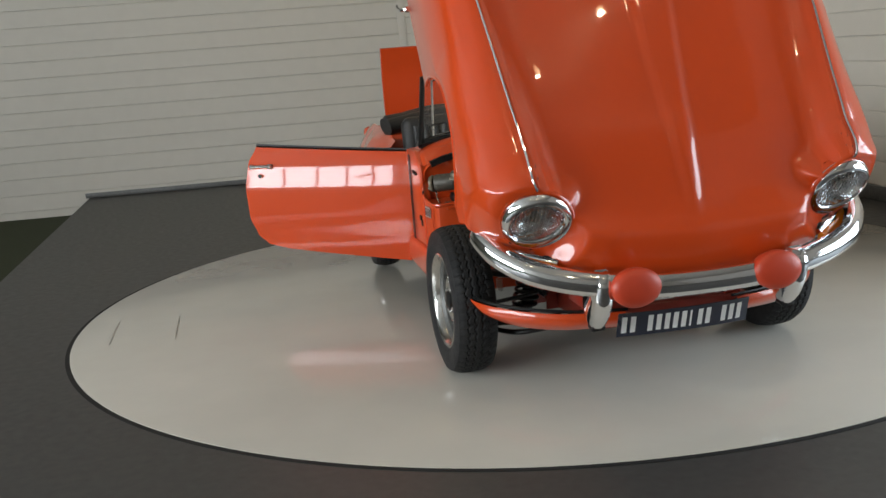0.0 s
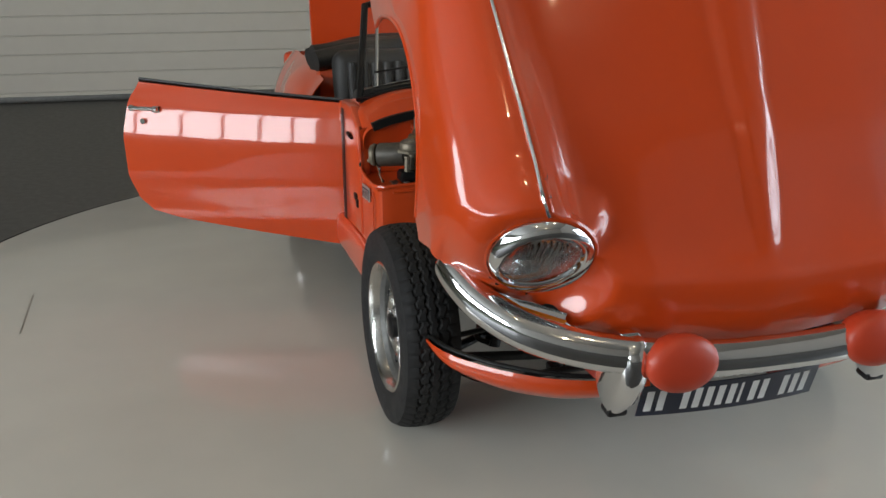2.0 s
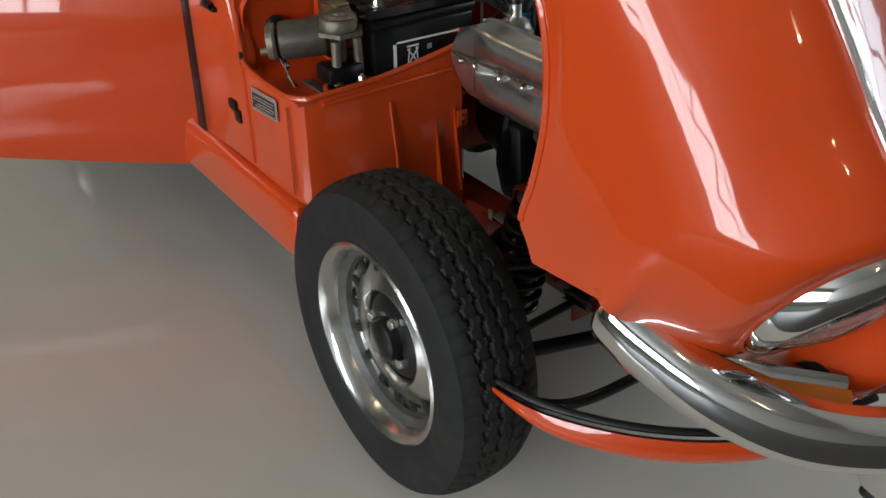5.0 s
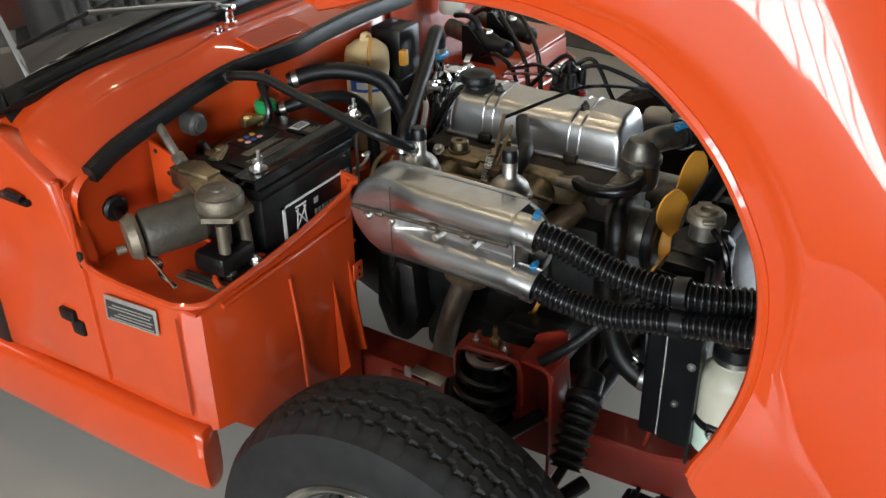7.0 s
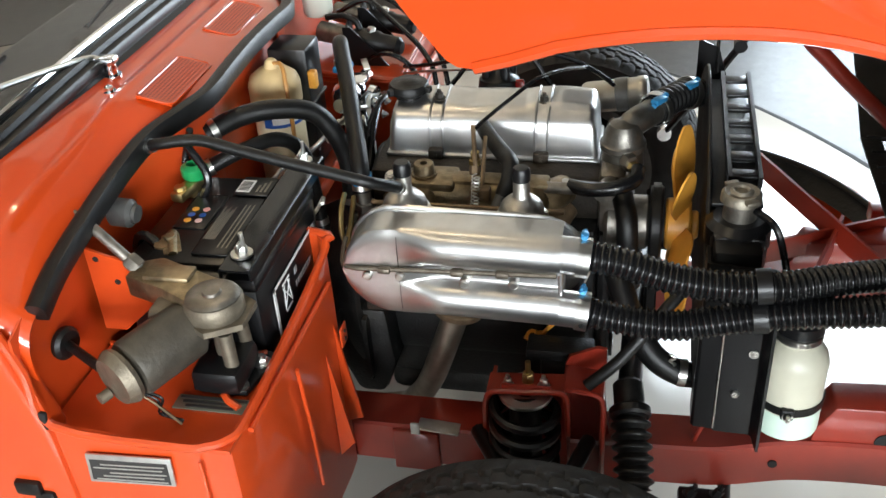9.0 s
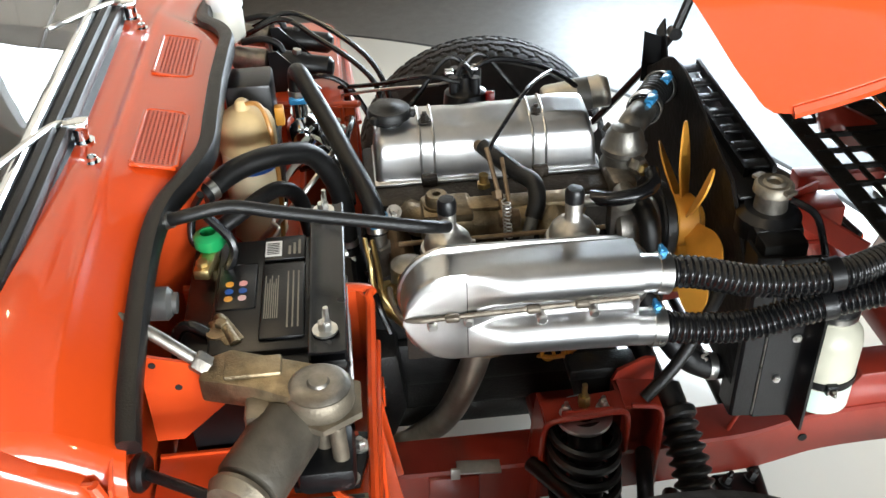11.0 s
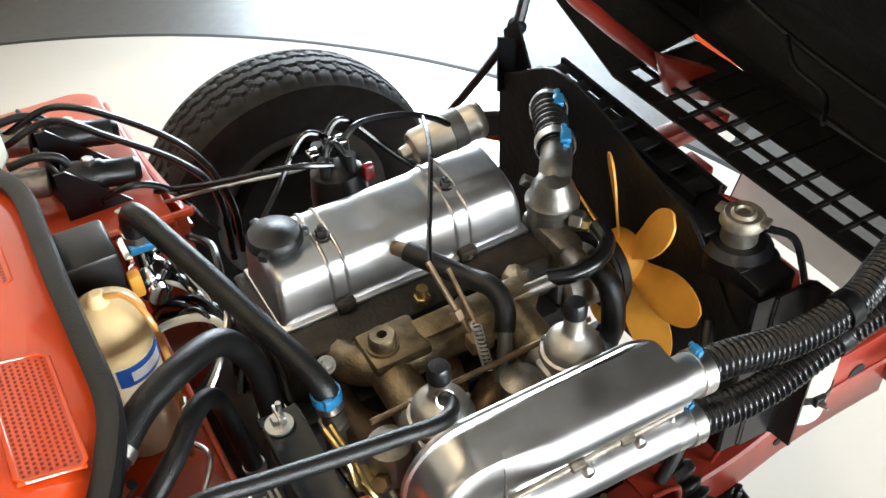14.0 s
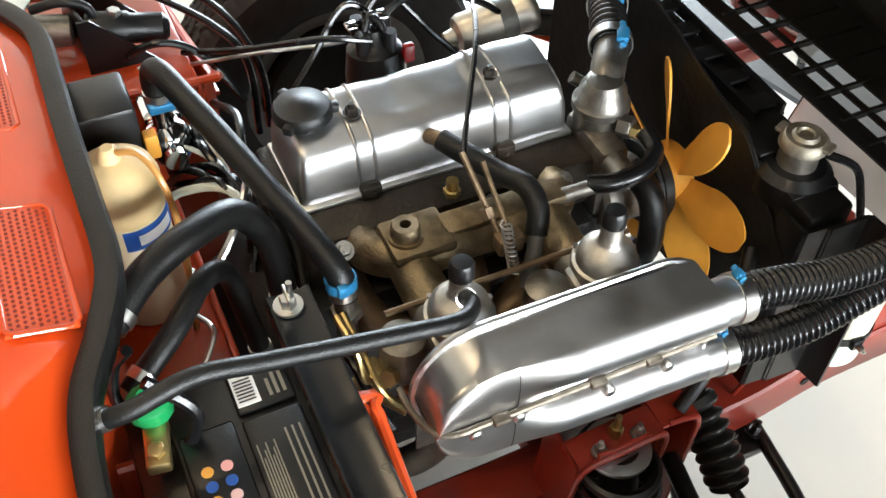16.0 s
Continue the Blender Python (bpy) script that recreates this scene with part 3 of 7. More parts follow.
def tyre_mesh():
    bm = bmesh.new()
    ws = [-1 + 2 * j / TREAD_W for j in range(TREAD_W + 1)]
    side = [(0.267, 0.0715), (0.252, 0.0765), (0.232, 0.0785), (0.210, 0.0775), (0.190, 0.071), (0.178, 0.064), (0.168, 0.056)]
    rings = []
    for i in range(TREAD_N):
        t = 2 * math.pi * i / TREAD_N
        row = []
        prof = [(r, -x) for r, x in reversed(side)]
        for w in ws:
            prof.append((0.2835 - 0.007 * w * w - 0.004 * w ** 8 - tread_height(i / TREAD_N * 52, w), 0.061 * w))
        prof += side
        for r, x in prof:
            row.append(bm.verts.new((x, r * math.cos(t), r * math.sin(t))))
        rings.append(row)
    for i in range(TREAD_N):
        a, b = rings[i], rings[(i + 1) % TREAD_N]
        for j in range(len(a) - 1):
            bm.faces.new((a[j], a[j + 1], b[j + 1], b[j]))
    return bm


SILVER = mat("silver_wheel_metal", (0.60, 0.60, 0.58), 0.20, metal=1.0, grain=0.08, scale=40, stain=0.15, ramp=(0.4, 0.38, 0.34))
MX = Matrix.Rotation(radians(-90), 4, "Y")  # z of a lathe to -x


def wheel_parts():
    """The wheel with its tyre, hub and nuts about the origin."""
    holes = 16
    bm = lathe([(0.172, 0.055), (0.180, 0.066), (0.183, 0.068), (0.178, 0.071), (0.172, 0.068), (0.164, 0.060), (0.160, 0.040), (0.152, 0.020), (0.146, 0.012), (0.140, 0.014), (0.118, 0.026), (0.092, 0.034), (0.088, 0.036), (0.084, 0.030), (0.080, 0.012), (0.0, 0.010)], MX, 72)
    rim = part("wheel", bm, SILVER, None, "bright pierced steel wheel")
    tyre = part("tyre", tyre_mesh(), TYRE, rim, "black road tyre with zigzag block tread", 35)
    part("rim_well", lathe([(0.172, 0.055), (0.150, 0.03), (0.150, -0.05), (0.172, -0.06), (0.16, -0.055), (0.14, -0.045), (0.14, 0.005)], MX, 48), GREY, rim)
    for i in range(holes):
        a = 2 * math.pi * i / holes
        c = Vector((-0.0225, 0.128 * math.cos(a), 0.128 * math.sin(a)))
        slot = cbox(c, (0.007, 0.030, 0.017), Matrix.Rotation(a, 4, "X"), 0.004, 2)
        part("slot", slot, DARKGAP, rim)
    part("hub", lathe([(0.078, 0.012), (0.078, 0.020), (0.060, 0.030), (0.040, 0.032), (0.036, 0.050), (0.026, 0.056), (0, 0.057)], MX, 36), BLACK, rim, "black hub centre")
    for i in range(4):
        a = 2 * math.pi * i / 4 + 0.5
        part("wheel_nut", hexnut((-0.028, 0.050 * math.cos(a), 0.050 * math.sin(a)), (-1, 0, 0), 0.010, 0.018), CHROME, rim, "chrome wheel nut")
    part("brake_drum", lathe([(0.0, -0.06), (0.125, -0.06), (0.13, -0.05), (0.13, -0.01), (0, -0.01)], MX, 40), IRON, rim)
    rim.parent = car
    return rim


def put_wheel(ob, x, y, turn, first=False):
    m = Matrix.Translation((x, y, 0.2885)) @ Matrix.Rotation(radians(turn), 4, "Z")
    w = ob if first else copy_thing(ob, m)
    w.parent = car
    w.matrix_parent_inverse = Matrix.Translation(-car.location)
    w.matrix_basis = m
    return w


first_wheel = wheel_parts()
put_wheel(first_wheel, -0.624, 0.018, 1, True)
for wx, wy, turn in ((0.672, 0.069, 179), (-0.62, 2.11, 0), (0.62, 2.11, 180)):
    put_wheel(first_wheel, wx, wy, turn)

# bumper, overriders, covered lamps, plate and valance
bump = [(-0.658, -0.490, 0.632), (-0.650, -0.555, 0.606), (-0.616, -0.632, 0.568), (-0.540, -0.708, 0.528), (-0.40, -0.764, 0.492), (-0.2, -0.793, 0.465), (0, -0.798, 0.458)]
bump = bump + [(-x, y, z) for x, y, z in bump[-2::-1]]
sec = [(-0.035, 0.016), (-0.0375, 0.004), (-0.035, -0.010), (-0.026, -0.022), (-0.010, -0.029), (0.010, -0.029), (0.026, -0.022), (0.035, -0.010), (0.0375, 0.004), (0.035, 0.016), (0.029, 0.008), (0.0, -0.016), (-0.029, 0.008)]
path = smooth_path(bump, 10)
nb = len(path)
end_taper = {0: 0.62, 1: 0.86, 2: 0.97}
bumper = part("bumper", sweep(path, [(v, u) for u, v in sec], up=(0, 0, 1), scale=lambda i: 1.10 * end_taper.get(min(i, nb - 1 - i), 1.0) - 0.06 * (1 - abs(i / (nb - 1) * 2 - 1)) ** 1.5), CHROME, car, "curved chrome front bumper", 60)
for sx in (-0.342, 0.315):
    blade_rows = []
    for k in range(13):
        t = k / 12
        y = interp([(0, -0.745), (0.12, -0.794), (0.30, -0.816), (0.55, -0.804), (0.8, -0.768), (1.0, -0.730)], t)
        z = interp([(0, 0.522), (0.12, 0.522), (0.30, 0.484), (0.55, 0.420), (0.8, 0.366), (1.0, 0.330)], t)
        w = interp([(0, 0.016), (0.2, 0.024), (0.5, 0.031), (0.8, 0.029), (1.0, 0.022)], t)
        back = interp([(0, 0.010), (0.3, 0.055), (0.6, 0.120), (0.85, 0.095), (1.0, 0.045)], t)
        blade_rows.append([Vector((sx + dx * w, y + dy * back, z + 0.25 * dy * back)) for dx, dy in ((-1, 1), (-1, 0.25), (-0.72, 0.06), (-0.25, 0), (0.25, 0), (0.72, 0.06), (1, 0.25), (1, 1))])
    ends = loft(blade_rows)
    ends.faces.new([v for v in ends.verts][:8])
    over = part("overrider", ends, CHROME, bumper, "broad chrome overrider hooked over the bumper", 50)
    part("rubber_foot", cbox((sx, -0.706, 0.330), (0.048, 0.044, 0.018), Matrix.Rotation(radians(8), 4, "X"), 0.007), RUBBER, over, "black rubber foot")
    part("bracket", box(sx - 0.02, sx + 0.02, -0.74, -0.50, 0.375, 0.41, 0.004), CHASSIS, bumper)
for sx in (-0.250, 0.222):
    m = Matrix.Translation((sx, -0.805, 0.472)) @ Matrix.Rotation(radians(90), 4, "X") @ Matrix.Diagonal((1.06, 0.82, 1, 1))
    spot = part("spot_lamp", lathe([(0, -0.062), (0.040, -0.056), (0.062, -0.030), (0.074, -0.004), (0.076, 0.010), (0.076, 0.020), (0.071, 0.030), (0.055, 0.038), (0.03, 0.043), (0, 0.044)], m, 40), COVER, bumper, "round auxiliary lamp under a red plastic cover")
    ink = [cbox((sx - 0.030 + i * 0.015, -0.8435 + 0.0055 * ((i - 2) / 2) ** 2, 0.444), (0.0085, 0.002, 0.012), None, 0.0005, 1) for i in range(5)]
    ink.append(cbox((sx, -0.846, 0.474), (0.020, 0.002, 0.016), None, 0.002, 1))
    part("print", join(*ink), mat("pale_red_print", (0.66, 0.22, 0.16), 0.5), spot, "faded pale lettering bars")
    part("stem", rod((sx, -0.775, 0.40), (sx, -0.775, 0.45), 0.010, 12), BLACK, spot)


def plate_at(s, z, out=0.0):
    """A place on the bowed plate, s from 0 to 1 across."""
    x = -0.248 + 0.462 * s
    return Vector((x, -0.628 - 0.020 * (1 - (2 * s - 1) ** 2) - 0.35 * (z - 0.262) - out, z))


plate = part("number_plate", thick(grid(lambda a, b: plate_at(a, 0.260 + 0.086 * b), 24, 2), 0.003), PLATE, car, "dark blue show plate with white letter bars")
part("plate_back", thick(grid(lambda a, b: plate_at(0.01 + 0.98 * a, 0.263 + 0.080 * b, -0.0045), 24, 2), 0.001), mat("bare_plate_back", (0.62, 0.62, 0.60), 0.45, grain=0.05, scale=20), plate, "pale bare back of the plate")
for i, wch in enumerate("EE.EEEEEEEE.EEE"):
    if wch == "E":
        s0 = 0.03 + i * 0.0625
        wd = 0.014 if i == 8 else 0.036
        part("letter_bar", thick(grid(lambda a, b: plate_at(s0 + wd * a, 0.274 + 0.058 * b, 0.0015), 3, 1), 0.001), WHITE_PRINT, plate)


def valance_at(a, b):
    top = smooth_path([(-0.650, -0.235, 0.354), (-0.622, -0.345, 0.352), (-0.545, -0.455, 0.348), (-0.44, -0.535, 0.342), (-0.335, -0.575, 0.338), (-0.20, -0.60, 0.335)], 8)
    low = smooth_path([(-0.645, -0.235, 0.346), (-0.605, -0.325, 0.303), (-0.52, -0.425, 0.280), (-0.42, -0.500, 0.274), (-0.335, -0.535, 0.274), (-0.20, -0.56, 0.274)], 8)
    f = a * (len(top) - 1)
    i = min(int(f), len(top) - 2)
    p, q = top[i].lerp(top[i + 1], f - i), low[i].lerp(low[i + 1], f - i)
    r = p.lerp(q, b)
    bow = math.sin(b * math.pi) * 0.022 * min(1, a * 4)
    out = Vector((r.x, r.y - 0.3, 0)) - Vector((0, 0.2, 0))
    return r + out.normalized() * bow


for sg in (1, -1):
    def v_side(a, b):
        p = valance_at(a, b)
        return Vector((p.x * sg, p.y, p.z))
    val = part("valance", thick(grid(v_side, 30, 8), 0.003), PAINT, car, "orange-red quarter valance under the bumper")
    part("edge_strip", sweep([v_side(i / 24, 0) + Vector((0.012 * sg, 0.012, 0.004)) for i in range(1, 25)], circle(0.006, 8, 0.005)), RUBBER, val, "black rubber edge strip")
    part("inner_flange", thick(grid(lambda a, b: v_side(a, 0) + Vector((0.030 * sg * b, 0.030 * b, -0.004 - 0.03 * b)), 20, 2), 0.002), UNDER, val)

for sg in (-1, 1):
    lampb = part("side_lamp", sweep([Vector((sg * 0.600, -0.575, 0.575)), Vector((sg * 0.545, -0.640, 0.545)), Vector((sg * 0.46, -0.690, 0.520))], circle(0.016, 12, 0.024), up=(0, 0, 1)), AMBER, bumper, "long amber indicator lamp behind the bumper")
    part("base", sweep([Vector((sg * 0.596, -0.565, 0.580)), Vector((sg * 0.540, -0.628, 0.552)), Vector((sg * 0.455, -0.678, 0.527))], circle(0.014, 12, 0.028), up=(0, 0, 1)), CHROME, lampb, "bright lamp base")

# door on the right, swung open
DH, DD, DN = Vector((-0.612, 0.885, 0)), Vector((-0.857, 0.515, 0)), Vector((-0.515, -0.857, 0))


def door_at(s, z, out=0.0):
    bulge = interp([(0.26, -0.040), (0.36, -0.012), (0.50, 0.008), (0.62, 0.010), (0.72, -0.004), (0.83, -0.042)], z) + 0.020 * (1 - (2 * s / 0.87 - 1) ** 2)
    return DH + DD * s + DN * (bulge + out) + Vector((0, 0, z))


def door_sheet(a, b, out=0.0):
    z0 = 0.252 + 0.085 * a
    z1 = 0.775 + 0.052 * a
    z = z0 + (z1 - z0) * b
    far = interp([(0.0, 0.80), (0.10, 0.855), (0.28, 0.885), (0.6, 0.890), (0.85, 0.872), (1.0, 0.835)], b)
    z += 0.012 * (1 - b) * max(0, a - 0.85) / 0.15
    return door_at(far * a, z, out)


door = part("door", thick(grid(door_sheet, 40, 30), 0.004), PAINT, car, "orange-red door standing wide open", 50)
part("door_frame", thick(grid(lambda a, b: door_sheet(a, b, -0.055), 12, 10), 0.02), VINYL, door, "black vinyl inner door panel")
edge = []
for i in range(2):
    edge.append(grid(lambda a, b: door_sheet(i, a, -0.004 - 0.07 * b), 20, 3))
edge.append(grid(lambda a, b: door_sheet(a, 0, -0.004 - 0.07 * b), 20, 3))
edge.append(grid(lambda a, b: door_sheet(a, 1, -0.004 - 0.07 * b), 20, 3))
part("door_edge", join(*edge), PAINT, door)
part("window_seal", sweep([door_sheet(i / 20, 1.0, -0.012) + Vector((0, 0, 0.006)) for i in range(21)], circle(0.007, 8, 0.011)), RUBBER, door, "black rubber window seal")
hm = [door_at(s, 0.735, 0.012) for s in (0.735, 0.76, 0.80, 0.84, 0.855)]
handle = join(sweep(smooth_path(hm, 4), circle(0.006, 10, 0.010)), cbox(door_at(0.745, 0.735, 0.004), (0.03, 0.02, 0.026), None, 0.006), cbox(door_at(0.850, 0.735, 0.004), (0.02, 0.02, 0.024), None, 0.006))
part("door_handle", handle, CHROME, door, "chrome door handle")
part("lock", rod(door_at(0.80, 0.690, 0.002), door_at(0.80, 0.690, 0.010), 0.010, 16), CHROME, door, "round door lock")
for z in (0.36, 0.68):
    part("hinge", join(cbox((-0.60, 0.865, z), (0.05, 0.05, 0.045), None, 0.006), rod((-0.615, 0.86, z - 0.03), (-0.615, 0.86, z + 0.03), 0.010, 12)), PAINT_IN, door)

# paints the shade of the door's front gap as a black strip
part("door_gap_strip", box(-0.643, -0.616, 0.815, 0.866, 0.345, 0.775, 0.008), RUBBER, door, "black strip standing in for the shade in the door gap")

# body behind the engine bay
def flank(x0):
    """Rear wing, swept from the door's shut line to the tail."""
    def f(a, b):
        y = 1.72 + 1.28 * a
        top = interp([(1.72, 0.76), (2.0, 0.80), (2.5, 0.81), (3.0, 0.76)], y)
        bot = 0.33 + (max(0, 0.30 - abs(y - 2.11)) ** 0.5) * 0.45
        z = top - (top - bot) * b
        x = 0.70 - 0.14 * (1 - b) ** 3 - 0.03 * b ** 2 - 0.10 * max(0, (y - 2.6) / 0.4) ** 2
        return Vector((x0 * x, y, z))
    return grid(f, 40, 16)


part("rear_wing", thick(flank(-1), 0.004), PAINT, car, "orange-red rear wing")
part("rear_wing", thick(flank(1), 0.004), PAINT, car, "orange-red rear wing")
part("rear_deck", join(box(-0.57, 0.57, 1.80, 2.42, 0.55, 0.80, 0.03), box(-0.57, 0.57, 2.95, 3.02, 0.33, 0.76, 0.03)), PAINT, car)
part("floor_pan", box(-0.575, 0.575, 0.72, 2.9, 0.22, 0.245, 0.005), UNDER, car)
lid = part("boot_lid", thick(grid(lambda a, b: Vector((-0.49 + 0.98 * a, 2.48 + 0.03 * math.sin(b * 3.14) + 0.02 * math.sin(a * 3.14), 0.80 + 0.46 * b)), 16, 10), 0.02), PAINT, car, "orange-red boot lid standing open", 50)
part("badge", box(-0.05, 0.05, 2.515, 2.525, 0.95, 0.98, 0.004), CHROME, lid)
SILL = [(0.026 * math.copysign(abs(math.cos(a)) ** 0.62, math.cos(a)), 0.066 * math.copysign(abs(math.sin(a)) ** 0.62, math.sin(a))) for a in [2 * math.pi * k / 24 for k in range(24)]]
for sg in (-1, 1):
    run = [Vector((sg * (0.628 + 0.004 * min(1, k / 8)), 0.372 + 0.003 * k * k if k < 8 else 0.564 + (k - 8) * 0.15, 0.322)) for k in range(17)]
    part("sill", sweep(run, SILL, up=(0, 0, 1), scale=lambda i: (0.80, 0.90, 0.95, 0.98)[i] if i < 4 else 1.0), PAINT, car, "orange-red rounded sill")

# cockpit
seat_back = lambda x: join(cbox((x, 1.62, 0.66), (0.44, 0.12, 0.46), Matrix.Rotation(radians(-14), 4, "X"), 0.05, 4), cbox((x, 1.36, 0.40), (0.44, 0.46, 0.14), None, 0.05, 4))
for x in (-0.31, 0.31):
    seat = thing("car_seat", "black vinyl bucket seat with pleats in the open cockpit", "car seat", "seats in the car", at=(x, 1.4, 0.33))
    part("back_and_cushion", seat_back(x), VINYL, seat)
    for k in range(7):
        px = x - 0.15 + 0.05 * k
        part("pleat", rod((px, 1.513, 0.50), (px, 1.598, 0.84), 0.018, 10, edge=0.004), VINYL, seat)
hoodbits = [tube([(-0.58, 1.80 + 0.06 * k, 0.83 + 0.02 * math.sin(k * 2)), (-0.3, 1.86 + 0.06 * k, 0.865 + 0.015 * math.sin(k * 3)), (0.0, 1.88 + 0.06 * k, 0.87), (0.3, 1.86 + 0.06 * k, 0.865), (0.58, 1.80 + 0.06 * k, 0.83)], 0.045, 8, 12) for k in range(4)]
solo("folded_hood", join(*hoodbits), VINYL, "black vinyl soft top folded behind the seats", "soft top")
dash = part("dashboard", join(box(-0.585, 0.585, 0.725, 0.96, 0.70, 0.825, 0.025), box(-0.58, 0.58, 0.80, 0.90, 0.40, 0.66, 0.02)), VINYL, car, "black dashboard")
part("inner_wall", box(-0.60, -0.585, 0.66, 1.75, 0.22, 0.62, 0.004), VINYL, car)

# ---- scuttle, windscreen, bulkhead and trays ----
def seal_line():
    half = [(-0.592, 0.580, 0.738), (-0.53, 0.584, 0.757), (-0.42, 0.587, 0.776), (-0.33, 0.585, 0.790), (-0.275, 0.575, 0.800), (-0.225, 0.550, 0.809), (-0.17, 0.532, 0.814), (-0.09, 0.531, 0.819), (0, 0.532, 0.821)]
    return half + [(-x, y, z) for x, y, z in half[-2::-1]]


SEAL = smooth_path(seal_line(), 6)


def scuttle_height(x, y, py, pz):
    """Height of the panel, with the pressed swage in front of the screen."""
    zt = 0.842 + 0.05 * max(0, y - 0.60) - 0.07 * max(0, (abs(x) - 0.40) / 0.24) ** 2.2
    k = min(1, (y - py) / 0.105)
    z = pz + 0.004 + (zt - pz - 0.004) * math.sin(k * math.pi / 2)
    fade = max(0.0, min(1.0, (0.60 - abs(x)) / 0.1))
    return z + fade * (0.0035 * math.exp(-((y - 0.638) / 0.006) ** 2) + 0.0030 / (1 + math.exp((0.662 - y) / 0.003)))


def scuttle_at(a, b):
    """a across from right to left, b from the seal back to the windscreen."""
    f = a * (len(SEAL) - 1)
    i = min(int(f), len(SEAL) - 2)
    p = SEAL[i].lerp(SEAL[i + 1], f - i)
    x = p.x * (1.0 + 0.075 * b)
    y = p.y + (0.715 + 0.185 * max(0, abs(p.x) - 0.52) / 0.072 - p.y) * b
    return Vector((x, y, scuttle_height(x, y, p.y, p.z)))


def scuttle_side(sg, a, b):
    p = scuttle_at(0 if sg < 0 else 1, a)
    q = Vector((sg * (0.622 + 0.018 * a), p.y, p.z - 0.070))
    m = Vector((sg * (0.628 + 0.014 * a), p.y, p.z - 0.012))
    return p * (1 - b) ** 2 + m * (2 * b * (1 - b)) + q * b * b


scuttle = part("scuttle", thick(grid(scuttle_at, 96, 60), 0.003), PAINT, car, "orange-red scuttle panel below the windscreen", 50)
for sg in (-1, 1):
    part("scuttle_side", thick(grid(lambda a, b: scuttle_side(sg, a, b), 24, 10), 0.003), PAINT, scuttle, smooth=60)
part("bulkhead_seal", sweep([p + Vector((0, -0.004, 0.010)) for p in SEAL], [(-0.009, -0.014), (0.006, -0.014), (0.006, -0.004), (0.011, 0.0), (0.011, 0.010), (0.004, 0.014), (-0.008, 0.012), (-0.011, 0.004)], up=(0, 0, 1)), RUBBER, scuttle, "black rubber bonnet seal along the bulkhead")


def vent(x0, x1, y0, y1):
    """Pressed air intake with a perforated panel."""
    zc = lambda x, y: scuttle_height(x, y, 0.532, 0.816)
    out = [(x0 + 0.006, y0), (x1 - 0.006, y0), (x1, y0 + 0.006), (x1, y1 - 0.006), (x1 - 0.006, y1), (x0 + 0.006, y1), (x0, y1 - 0.006), (x0, y0 + 0.006)]
    v = part("air_intake", join(thick(grid(lambda a, b: Vector((x0 + (x1 - x0) * a, y0 + (y1 - y0) * b, zc(0, y0 + (y1 - y0) * b) + 0.0022)), 4, 10), 0.004), sweep([Vector((*p, zc(*p) + 0.0020)) for p in out], circle(0.0026, 8, 0.0020), closed=True, up=(0, 0, 1))), PAINT, scuttle, "pressed orange-red air intake with a raised rim")
    pitch = 0.0052
    nx, ny = int((x1 - x0) / pitch), int((y1 - y0) / pitch)
    bm = bmesh.new()
    for i in range(nx):
        for j in range(ny):
            px, py = x0 + 0.005 + i * pitch + (pitch / 2 if j % 2 else 0), y0 + 0.005 + j * pitch
            if px > x1 - 0.005 or py > y1 - 0.005:
                continue
            ring = [bm.verts.new((px + 0.0017 * math.cos(k * math.pi / 3), py + 0.0017 * math.sin(k * math.pi / 3), zc(0, py) + 0.0027 + 0.0)) for k in range(6)]
            bm.faces.new(ring)
    tagged(part("perforated_mesh", bm, mat("dark_red_hole", (0.22, 0.024, 0.010), 0.8), v, "rows of small dark holes"), kind="stuff")
    return v


vent(-0.222, -0.080, 0.560, 0.612)
vent(0.026, 0.160, 0.567, 0.618)

# windscreen
def ws(x, h):
    """A place on the windscreen's plane, x across, h up it."""
    return Vector((x * (1 - 0.10 * h), 0.695 + 0.04 * (x / 0.6) ** 4 + 0.26 * h, 0.856 - 0.050 * (abs(x) / 0.6) ** 3 + 0.29 * h))


rim_line = [ws(-0.60 + 1.2 * i / 24, 0.02) for i in range(25)]
top_line = [ws(0.58 - 1.16 * i / 24, 1.0) for i in range(25)]
screen = part("windscreen", thick(grid(lambda a, b: ws(-0.58 + 1.16 * a, 0.03 + 0.95 * b), 24, 8), 0.004), GLASS, car, "raked windscreen in a black frame with bright trim")
screen.visible_shadow = False
part("frame", sweep([p + Vector((0, -0.004, 0)) for p in rim_line + top_line], circle(0.016, 10, 0.012), closed=True), BLACK, screen, "black windscreen frame")
part("lower_frame", thick(grid(lambda a, b: ws(-0.60 + 1.2 * a, -0.03 + 0.145 * b) + Vector((0, -0.010 + 0.004 * math.sin(b * 3.14), 0)), 30, 6), 0.008), BLACK, screen, "broad black lower frame of the windscreen")
inner = [ws(-0.545 + 1.09 * i / 20, 0.11) for i in range(21)] + [ws(0.535 - 1.07 * i / 20, 0.92) for i in range(21)]
part("trim", sweep([p + Vector((0, -0.007, 0)) for p in inner], circle(0.0055, 8), closed=True), CHROME, screen, "bright windscreen trim")
part("rubber", sweep([p + Vector((0, -0.004, -0.0)) for p in [ws(-0.56 + 1.12 * i / 20, 0.06) for i in range(21)]], circle(0.010, 8, 0.014)), RUBBER, screen)
